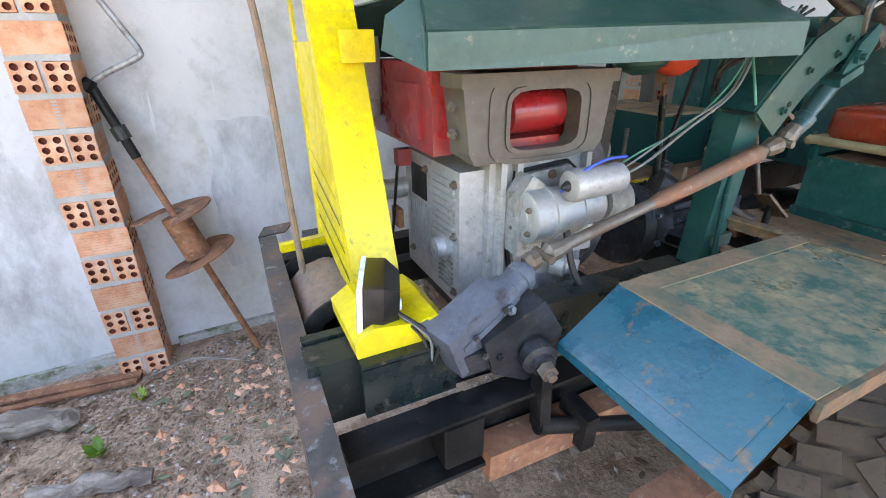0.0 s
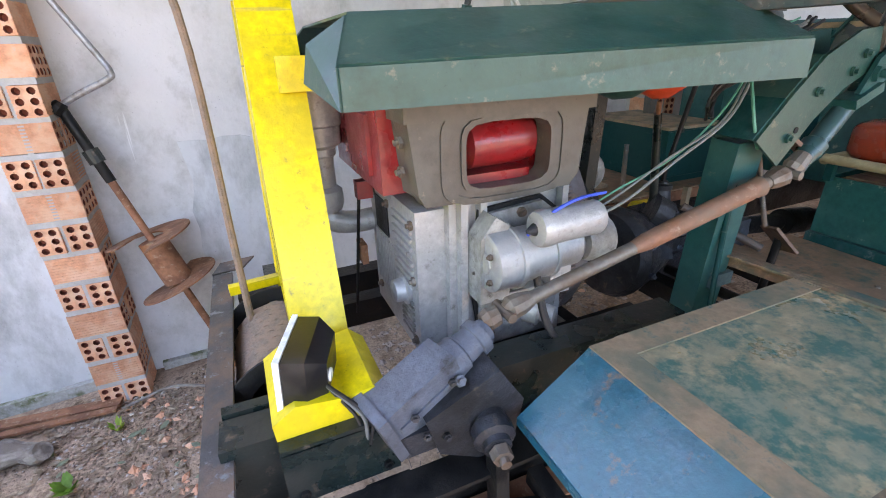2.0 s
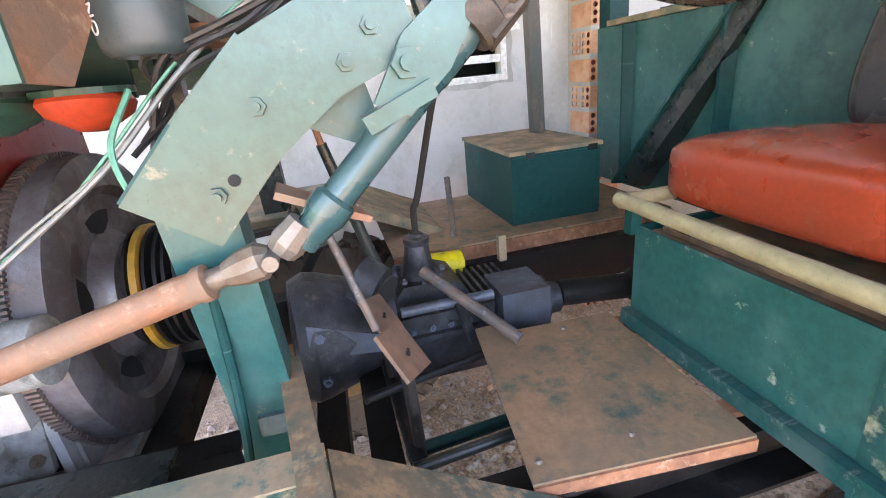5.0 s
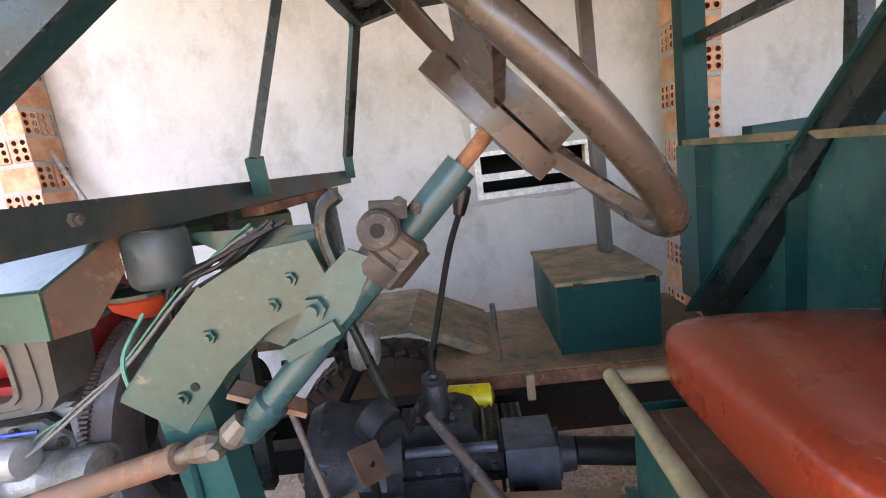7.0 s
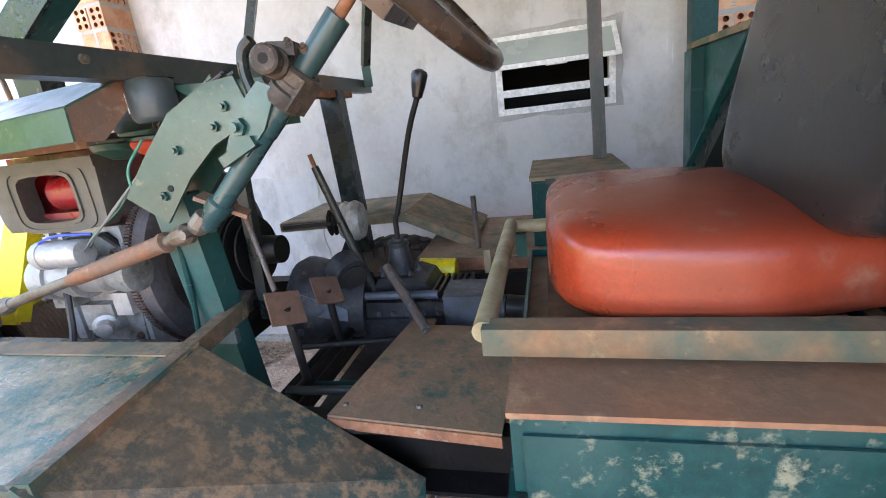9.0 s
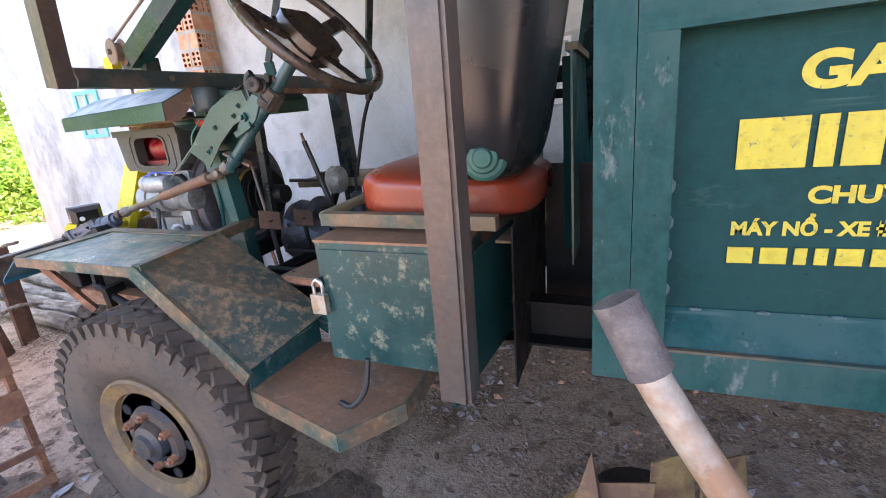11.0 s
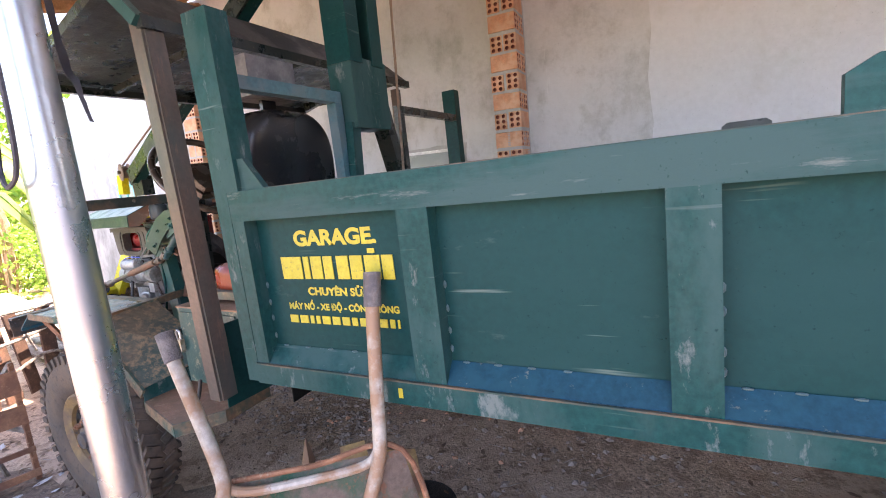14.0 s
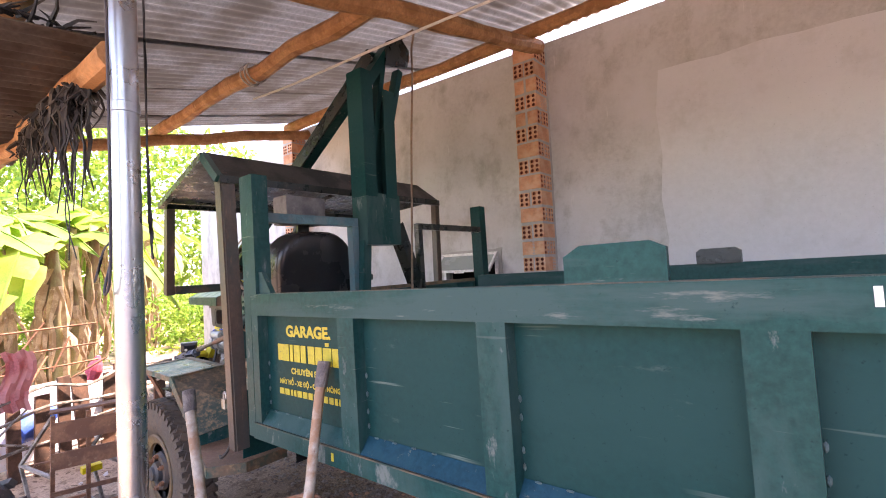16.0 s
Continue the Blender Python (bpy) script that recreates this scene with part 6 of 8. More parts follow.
    part("clutch_bell", lathe(B(), (-1.42, 0.94, 0.82), (-1.22, 0.97, 0.80), [(0, .05), (.0, .12), (.03, .135), (.06, .13), (.16, .10), (.2, .09)], 26), M_gun, t, smooth=True)
    part("bell_rib", sheet(B(), [(-1.38, 0.83, 0.90), (-1.24, 0.86, 0.83), (-1.24, 0.85, 0.80), (-1.38, 0.82, 0.84)], 0.012), M_gun_blue, t)
    part("duct", lathe(B(), (-1.27, 0.93, 0.93), (-1.225, 0.90, 0.905), [(0, .05), (.05, .046), (.052, .036)], 20), M_gun, t, smooth=True)
    # black disc closes the duct, painted as its shaded inside
    part("duct_mouth", rod(B(), (-1.224, 0.899, 0.9045), (-1.222, 0.897, 0.9035), .036, seg=20), M_hollow_shade, t)
    part("yellow_cover", lathe(B(), (-1.12, 1.13, 0.84), (-0.99, 1.14, 0.83), [(0, .01), (.01, .035), (.12, .035), (.13, .01)], 16), M_yellow, t, smooth=True)


M_gun_blue = mat("blue grey casting", (0.065, 0.082, 0.11), 0.48, metal=0.2, second=(0.045, 0.05, 0.058), amount=0.45, scale=12, third=(0.18, 0.155, 0.125), third_amount=0.14, third_scale=36, bump=0.3, soft=1.6)
gearbox()


def pedals():
    t = thing("pedal_set", "rusty square foot pedals on black steel arms", "pedals")
    pn, pa = Vector((0.72, -0.28, 0.63)).normalized(), Vector((-0.50, 0.55, 0.65))
    pa = (pa - pn * pa.dot(pn)).normalized()
    for k, p in enumerate((Vector((-1.236, 0.598, 0.956)), Vector((-1.247, 0.79, 0.915)))):
        m = Matrix.Translation(p) @ Matrix((pa, pn.cross(pa), pn)).transposed().to_4x4()
        pd = part("foot_plate", box(B(), -.036, .036, -.036, .036, -.003, .003, m), M_pedal, t, "rusty brown square pedal plate", bevel=0.002)
        part("arm", rod(B(), p, p + Vector((.005, .01, -.17)), .009), M_black, t, smooth=True)
        if k == 0:
            part("arm", rod(B(), p + Vector((-.03, .02, .03)), p + Vector((-.075, .045, .19)), 0.0055), M_dark_rub, t, smooth=True)
    part("linkage", rod(B(), (-1.25, 0.56, 0.79), (-1.0, 0.60, 0.77), .009), M_dark, t)
    part("linkage", rod(B(), (-1.25, 0.62, 0.76), (-1.0, 0.66, 0.74), .011), M_green, t)
    part("linkage", rod(B(), (-1.30, 0.72, 0.80), (-1.05, 0.80, 0.78), .008), M_black, t)
    part("pedal_shaft", rod(B(), (-1.235, 0.52, 0.775), (-1.245, 0.86, 0.765), .014), M_black, t, smooth=True)
    part("strut", rod(B(), (-1.14, 0.93, 0.92), (-1.0, 0.76, 0.82), .012), M_dark_rub, t)


M_pedal = mat("rusty pedal", (0.13, 0.07, 0.045), 0.7, second=(0.09, 0.055, 0.038), amount=0.5, scale=20, bump=0.2, soft=2.0)
pedals()


def alternator():
    t = thing("alternator", "dull cast alternator on a dusty bracket", "alternator")
    part("body", lathe(B(), (-1.36, 1.16, 1.0), (-1.28, 1.17, 1.0), [(0, .03), (.004, .055), (.02, .065), (.035, .06), (.05, .065), (.07, .055), (.08, .03)], 22), M_alu_dull, t, smooth=True)
    part("pulley", lathe(B(), (-1.40, 1.155, 1.0), (-1.37, 1.16, 1.0), [(0, .035), (.004, .042), (.012, .03), (.02, .042), (.025, .035)], 18), M_black, t)
    part("bracket", bar(B(), (-1.5, 1.05, 1.02), (-1.35, 1.16, 1.0), 0.03, 0.012), M_black, t)
    part("arm", bar(B(), (-1.42, 1.2, 0.82), (-1.33, 1.17, 0.96), 0.03, 0.02), M_black, t)


alternator()


def far_fender():
    t = thing("far_fender", "dusty grey-green far side fender and running board", "fender")
    y0, y1 = 1.42, 1.80
    part("top_plate", sheet(B(), [(-1.75, y0, 0.95), (-1.23, y0, 0.96), (-1.23, y1, 0.96), (-1.75, y1, 0.95)], 0.004), M_dust, t)
    part("slope", sheet(B(), [(-1.23, y0, 0.96), (-0.98, y0, 0.84), (-0.98, y1, 0.84), (-1.23, y1, 0.96)], 0.004), M_dust, t)
    part("slope_edge", bar(B(), (-1.23, y0 - .004, 0.945), (-0.98, y0 - .004, 0.825), 0.01, 0.035), M_dust, t)
    part("top_edge", bar(B(), (-1.75, y0 - .004, 0.935), (-1.23, y0 - .004, 0.945), 0.01, 0.035), M_dust, t)
    part("running_board", sheet(B(), [(-1.16, 1.26, 0.825), (-0.25, 1.26, 0.825), (-0.25, y1, 0.825), (-1.16, y1, 0.825)], 0.006), M_plate, t)
    part("board_edge", bar(B(), (-1.16, 1.258, 0.80), (-0.25, 1.258, 0.80), 0.008, 0.05), M_rust, t)


far_fender()


def tool_box():
    t = thing("tool_box", "dark green steel tool box with dusty lid", "box")
    x0, x1, y0, y1, z0, z1 = -0.765, -0.465, 1.34, 1.80, 0.832, 1.05
    part("body", box(B(), x0, x1, y0, y1, z0, z1), M_green, t, bevel=0.003)
    part("lid", box(B(), x0 - .006, x1 + .006, y0 - .008, y1 + .006, z1, z1 + .012), M_dust, t, "dusty brown lid", bevel=0.003)
    part("front_frame", ring_plate(B(), rounded(.3, .2, .004, 1, -.615, .942), rounded(.27, .17, .004, 1, -.615, .942), facing(0, y0, 0), 0.004), M_green, t)
    for x in (-.72, -.51):
        part("hinge", box(B(), x, x + .03, y0 - .012, y0 - .004, z1 - .012, z1 + .006), M_dark, t)


tool_box()


def floor_plate():
    t = thing("floor_plate", "rusty brown steel floor plate before the seat", "floor plate")
    z = 0.80
    part("plate", sheet(B(), [(-1.112, 0.469, z), (-0.80, 0.44, z), (-0.786, 0.80, z), (-1.0, 0.815, z), (-1.0, 0.85, z), (-1.06, 0.85, z)], 0.006), M_plate, t, "dusty rust-brown plate")
    part("plate_lip", bar(B(), (-1.112, 0.467, z - .008), (-0.80, 0.438, z - .008), 0.004, 0.02), M_rust, t)
    for x, y in ((-1.09, 0.50), (-0.90, 0.78), (-0.95, 0.50)):
        part("rivet", rod(B(), (x, y, z + .006), (x, y, z + .01), .006, .004, 8), M_steel, t)
    part("support", bar(B(), (-1.10, 0.52, z - .02), (-0.6, 0.50, z - .02), 0.03, 0.03), M_rust, t)
    part("support", bar(B(), (-1.05, 0.78, z - .02), (-0.6, 0.78, z - .02), 0.03, 0.03), M_rust, t)


floor_plate()


def seat():
    t = thing("seat_box", "dark green steel seat box with open angle-iron rail", "seat box")
    y0, y1 = 0.215, 0.77
    part("front_panel", box(B(), -0.755, -0.75, y0 + .01, y1, 0.80, 1.0), M_green_mark, t, "green front panel with scraped paint", bevel=0.001)
    part("near_box", box(B(), -0.757, -0.385, y0, y0 + .14, 0.70, 1.012), M_mottle, t, "scuffed green locker under the seat", bevel=0.004)
    part("near_box_top", box(B(), -0.76, -0.383, y0 - .003, y0 + .12, 1.012, 1.018), M_boxtop, t, "dusty rust-coloured top", bevel=0.001)
    part("locker_door", box(B(), -0.745, -0.42, y0 - .005, y0 - .001, 0.72, 0.995), M_mottle, t, bevel=0.001)
    for z in (0.76, 0.95):
        part("hinge", rod(B(), (-0.412, y0 - .006, z - .03), (-0.412, y0 - .006, z + .03), .007, seg=10), M_mottle, t)
    part("kick_strip", bar(B(), (-0.768, y0 + .02, 0.815), (-0.768, y1, 0.815), 0.02, 0.03), M_green_rust, t)
    part("tray", box(B(), -0.75, -0.30, y0 + .14, y1, 0.98, 0.986), M_plate, t)
    part("far_panel", box(B(), -0.75, -0.30, y1 - .005, y1, 0.80, 1.0), M_green, t)
    for a, b, m in (((-0.79, 0.31, 1.05), (-0.79, 0.775, 1.055), M_rail), ((-0.79, 0.31, 1.045), (-0.33, 0.30, 1.045), M_green_rust), ((-0.79, 0.775, 1.05), (-0.33, 0.775, 1.05), M_rail)):
        if m == M_rail:
            part("seat_rail", rod(B(), a, b, 0.0135, seg=16), m, t, "pale worn tube rail", smooth=True)
        else:
            part("seat_rail", bar(B(), a, b, 0.03, 0.032), M_railwood, t, "brown worn angle rail", bevel=0.004)
    part("back_panel", box(B(), -0.305, -0.30, y0 + .10, y1, 0.62, 1.03), M_black, t, "black back panel under the seat")
    part("rear_skirt", box(B(), -0.30, -0.10, y1 + .03, y1 + .036, 0.60, 1.10), M_black, t, "black steel sheet behind the seat box")
    part("rail_leg", bar(B(), (-0.77, 0.76, 0.99), (-0.77, 0.76, 1.04), 0.02, 0.02), M_green, t)
    part("inner_slat", box(B(), -0.72, -0.66, 0.36, 0.74, 0.99, 1.0), M_wood, t)
    s = thing("driver_seat", "orange-red vinyl seat cushion with black backrest", "seat")
    bm = B()
    bmesh.ops.create_cube(bm, size=1)
    bmesh.ops.subdivide_edges(bm, edges=bm.edges[:], cuts=21, use_grid_fill=True)
    for v in bm.verts:
        p = v.co * 2
        q = Vector(p)
        e = 5.5
        l = (abs(p.x) ** e + abs(p.y) ** e + abs(p.z) ** e) ** (1 / e)
        q = p / max(l, 1e-6)
        bulge = 0.022 * (1 - q.x * q.x) * (1 - q.y * q.y)
        fr = 0.5 + 0.5 * q.x
        zf = 0.5 + 0.5 * q.z
        v.co = Vector((-0.492 + q.x * 0.225, 0.565 + q.y * 0.235, 1.085 + q.z * 0.062 + (bulge * zf + 0.012 * (1 - fr) - 0.02 * fr * zf)))
    for v in bm.verts:
        v.co.y += max(0.0, v.co.x + 0.50) * 0.32 * max(0.0, min(1.0, (0.80 - v.co.y) / 0.47))
    part("cushion", bm, M_seat, s, "puffy orange-red vinyl cushion", smooth=True)
    bm = B()
    bmesh.ops.create_cube(bm, size=1)
    bmesh.ops.subdivide_edges(bm, edges=bm.edges[:], cuts=21, use_grid_fill=True)
    for v in bm.verts:
        p = v.co * 2
        e = 6.0
        l = (abs(p.x) ** e + abs(p.y) ** e + abs(p.z) ** e) ** (1 / e)
        q = p / max(l, 1e-6)
        w = 0.225 * (1.0 - 0.42 * max(0, q.z) ** 4 - 0.06 * max(0, -q.z) ** 2)
        v.co = Vector((-0.370 + q.x * 0.095 + 0.10 * (q.z + 1) / 2, 0.485 - 0.075 * (q.z + 1) / 2 + q.y * w, 1.42 + q.z * 0.295))
    part("backrest", bm, M_vinyl, s, "black vinyl backrest scuffed grey", smooth=True)
    part("headrest", box(B(), -0.305, -0.195, 0.245, 0.455, 1.745, 1.875), M_headrest, s, "dusty grey headrest", bevel=0.035, smooth=True)
    part("headrest_stalk", box(B(), -0.255, -0.24, 0.33, 0.39, 1.66, 1.76), M_vinyl, s)
    part("recliner_knob", lathe(B(), (-0.347, 0.283, 1.19), (-0.345, 0.253, 1.19), [(0, .045), (.006, .05), (.012, .042), (.013, .034), (.020, .030), (.021, .022), (.027, .018), (.028, .004)], 28), M_knob, s, "round green recliner knob")


M_railwood = mat("brown rubbed green rail", (0.20, 0.115, 0.06), 0.5, second=(0.03, 0.08, 0.062), amount=0.45, scale=7, third=(0.27, 0.18, 0.10), third_amount=0.25, third_scale=25, bump=0.2, soft=1.6)
M_rail = mat("pale worn rail", (0.30, 0.26, 0.15), 0.45, second=(0.22, 0.18, 0.10), amount=0.45, scale=14, third=(0.09, 0.14, 0.10), third_amount=0.2, third_scale=30, soft=1.5)
M_headrest = mat("dusty grey vinyl", (0.17, 0.16, 0.155), 0.75, second=(0.10, 0.095, 0.095), amount=0.45, scale=8, third=(0.26, 0.24, 0.22), third_amount=0.15, third_scale=30)
M_knob = mat("turquoise knob", (0.018, 0.115, 0.092), 0.5, second=(0.03, 0.10, 0.08), amount=0.4, scale=20, soft=1.6)
seat()


def padlock():
    t = thing("padlock", "dull brass padlock hanging on the locker hasp", "padlock")
    part("body", box(B(), -0.775, -0.735, 0.188, 0.206, 0.835, 0.885), M_steel_lock, t, bevel=0.006)
    part("shackle", sweep(B(), curve([(-0.767, 0.197, 0.883), (-0.767, 0.197, 0.91), (-0.755, 0.197, 0.922), (-0.743, 0.197, 0.91), (-0.743, 0.197, 0.883)], 5), 0.0045, 8), M_galv, t, smooth=True)
    part("hasp", box(B(), -0.757, -0.745, 0.206, 0.214, 0.90, 0.925), M_dark, t)


M_steel_lock = mat("dull brass", (0.38, 0.30, 0.20), 0.45, metal=0.5, second=(0.45, 0.40, 0.33), amount=0.4, scale=30)
padlock()


# ---- cab frame and roof ----
def cab():
    t = thing("cab_frame", "dark steel cab frame with pitched sheet roof", "cab")
    zb = 1.4435
    near, far = Vector((-1.478, 0.205, zb)), Vector((-1.478, 1.875, zb))
    part("dash_beam", bar(B(), near, far, 0.046, 0.051), M_dark_rub2, t, "dark dash beam with worn paint", bevel=0.003)
    part("beam_weld", sweep(B(), [near + Vector((.024, .028, -.024)), near + Vector((.025, .033, -.008)), near + Vector((.025, .027, .010)), near + Vector((.024, .031, .024))], 0.004, 6), M_dark_rub2, t, "rough weld bead on the beam", smooth=True)
    part("dash_under", bar(B(), Vector((-1.47, 1.00, 1.405)), Vector((-1.47, 1.62, 1.405)), 0.05, 0.022), M_rust, t)
    part("beam_bolt", bolt(B(), (-1.455, 0.527, 1.448), (1, 0, 0), 0.009, 0.006), M_steel, t)
    part("windscreen_post", bar(B(), near - Vector((0, 0, .0255)), (-1.405, 0.195, 1.955), 0.046, 0.046, (0, 1, 0)), M_brown_steel, t, "brown primed windscreen post", bevel=0.003)
    for a, b, c in (((-1.435, 0.99, 1.44), (-1.43, 0.97, 1.515), (-1.30, 1.04, 1.955)), ((-1.435, 1.80, 1.44), (-1.43, 1.78, 1.52), (-1.31, 1.70, 1.955))):
        part("screen_stay", bar(B(), a, b, 0.035, 0.02), M_green_mid, t)
        part("screen_stay", bar(B(), b, c, 0.035, 0.02), M_dark, t)
    part("head_bar", bar(B(), (-1.39, 0.17, 1.96), (-1.30, 1.70, 1.96), 0.035, 0.03), M_dark, t)
    part("rear_post", bar(B(), (-0.362, 0.068, 0.76), (-0.345, 0.03, 1.965), 0.05, 0.05, (0, 1, 0)), M_brown_steel, t, "brown primed cab post", bevel=0.004)
    part("post_flat", bar(B(), (-0.332, 0.078, 0.76), (-0.318, 0.04, 1.95), 0.008, 0.055, (0, 1, 0)), M_brown_steel, t)
    part("side_panel", sheet(B(), [(-0.38, 0.10, 0.70), (-0.37, 0.10, 1.0), (-0.34, 0.50, 1.0), (-0.34, 0.50, 0.70)], 0.005), M_green, t)
    part("far_post", bar(B(), (-0.517, 1.67, 1.065), (-0.535, 1.70, 1.98), 0.044, 0.044), M_brown_steel, t, bevel=0.003)
    part("corner_stay", bar(B(), (-1.455, 1.50, 0.80), (-1.475, 1.50, 1.417), 0.075, 0.06), M_dark, t, bevel=0.003)
    R0, R1 = (-0.42, -0.015, 2.07), (-0.42, 1.38, 2.07)
    F0, F1 = (-1.42, 0.15, 1.978), (-1.33, 1.72, 1.978)
    L0, L1 = (-0.315, 0.0, 1.955), (-0.315, 1.47, 1.96)
    part("roof_front", sheet(B(), [F0, R0, R1, F1], 0.004), M_dark, t)
    part("roof_rear", sheet(B(), [R0, L0, L1, R1], 0.004), M_roofrear, t, "weathered rear roof slope")
    part("roof_side", sheet(B(), [R1, L1, (-0.9, 1.6, 1.95), F1], 0.004), M_dark, t)
    for a, b in ((F0, R0), (R0, L0), (L0, L1), (F1, R1)):
        part("roof_rail", bar(B(), Vector(a) - Vector((0, 0, .016)), Vector(b) - Vector((0, 0, .016)), 0.03, 0.034), M_dark if a != R0 else M_green_mid, t, bevel=0.003)
    for y in (0.45, 0.95):
        part("roof_rib", bar(B(), (-1.28, y, 1.955), (-0.42, y, 2.048), 0.025, 0.025), M_dark, t)
        part("roof_rib", bar(B(), (-0.42, y, 2.048), (-0.32, y + .1, 1.94), 0.025, 0.025), M_dark, t)


M_dark_rub2 = mat("worn dark green beam", (0.035, 0.05, 0.045), 0.5, second=(0.12, 0.085, 0.06), amount=0.38, scale=8, third=(0.20, 0.19, 0.16), third_amount=0.15, third_scale=35, bump=0.1)
M_roofrear = mat("weathered dark roof sheet", (0.045, 0.042, 0.036), 0.6, second=(0.028, 0.030, 0.028), amount=0.45, scale=6, third=(0.14, 0.10, 0.07), third_amount=0.2, third_scale=24, bump=0.12)
cab()


# ---- wires in the engine bay ----
def wires():
    rng = random.Random(12)
    for k, (m, r) in enumerate(((M_wire, .0028), (M_wire, .0022), (M_wire_green, .002))):
        d = Vector((0, 0.006 * k, 0.005 * k - .01))
        p = [Vector(q) + d + Vector([rng.uniform(-.006, .006) for _ in range(3)]) for q in ((-1.79, 0.66, 1.07), (-1.70, 0.63, 1.12), (-1.60, 0.61, 1.18), (-1.50, 0.60, 1.25), (-1.42, 0.62, 1.33), (-1.36, 0.64, 1.38), (-1.30, 0.62, 1.41))]
        tagged(finish("harness_wire", sweep(B(), curve(p, 6), r, 6), m, smooth=True), "loose wire of the engine harness", "wire", group="harness wires")
    for k in range(5):
        p = [Vector(q) + Vector([rng.uniform(-.016, .016) for _ in range(3)]) for q in ((-1.475, 0.66, 1.24), (-1.46, 0.65, 1.29), (-1.43, 0.63, 1.33), (-1.35, 0.625, 1.37), (-1.27, 0.63, 1.405))]
        tagged(finish("harness_wire", sweep(B(), curve(p, 6), rng.uniform(.003, .0055), 6), M_cable, smooth=True), "black taped cable along the steering bracket", "wire", group="harness wires")
    p = [(-1.885, 0.652, 1.07), (-1.86, 0.63, 1.11), (-1.80, 0.63, 1.13), (-1.72, 0.65, 1.125)]
    tagged(finish("starter_lead", sweep(B(), curve(p, 6), 0.003, 6), M_wire_blue, smooth=True), "thin bright blue wire on the starter", "wire")
    p = [(-1.46, 0.60, 1.31), (-1.48, 0.57, 1.26), (-1.47, 0.56, 1.21), (-1.45, 0.565, 1.19)]
    tagged(finish("earth_lead", sweep(B(), curve(p, 6), 0.003, 6), M_wire_green, smooth=True), "curled green wire by the stand", "wire")
    p = [(-1.86, 0.655, 0.99), (-1.85, 0.63, 0.90), (-1.83, 0.60, 0.85), (-1.78, 0.56, 0.80), (-1.72, 0.55, 0.78)]
    tagged(finish("battery_lead", sweep(B(), curve(p, 6), 0.008, 8), M_cable, smooth=True), "thick black battery cable", "cable")
    p = [(-1.44, 0.60, 1.18), (-1.445, 0.59, 0.95), (-1.46, 0.57, 0.78)]
    tagged(finish("clutch_cable", sweep(B(), curve(p, 6), 0.006, 8), M_green, smooth=True), "green cable down the steering stand", "cable")
    t = thing("signal_horn", "round red horn under the hood", "horn")
    part("shell", lathe(B(), (-1.545, 0.72, 1.312), (-1.545, 0.715, 1.272), [(0, .045), (.01, .05), (.022, .044), (.04, .015)], 22), mat("orange red enamel", (0.42, 0.05, 0.018), 0.45), t, smooth=True)
    part("rim", lathe(B(), (-1.545, 0.72, 1.319), (-1.545, 0.72, 1.312), [(0, .052), (.007, .052)], 22), M_green_light, t)
    t = thing("signal_horn", "round dusty green horn under the hood", "horn")
    part("shell", lathe(B(), (-1.645, 0.72, 1.316), (-1.645, 0.715, 1.278), [(0, .052), (.01, .056), (.022, .05), (.038, .018)], 22), M_green_light, t, smooth=True)
    part("rim", lathe(B(), (-1.645, 0.72, 1.322), (-1.645, 0.72, 1.316), [(0, .058), (.006, .058)], 22), M_dark, t)
    rp = curve([(-0.12, 0.98, 1.42), (-0.125, 0.96, 1.25), (-0.13, 0.95, 1.13)], 6)
    tagged(finish("tie_rope", sweep(B(), rp, 0.005, 6), M_rope, smooth=True), "brown rope hanging behind the seat", "rope")
    cl = [(-0.14 + .012 * math.cos(a), 0.98 + .06 * math.cos(a), 1.13 + .03 * math.sin(a * 1.1)) for a in [i * .5 for i in range(36)]]
    tagged(finish("rope_coil", sweep(B(), cl, 0.003, 5), M_greywood, smooth=True), "small loose coil of string", "rope")


wires()


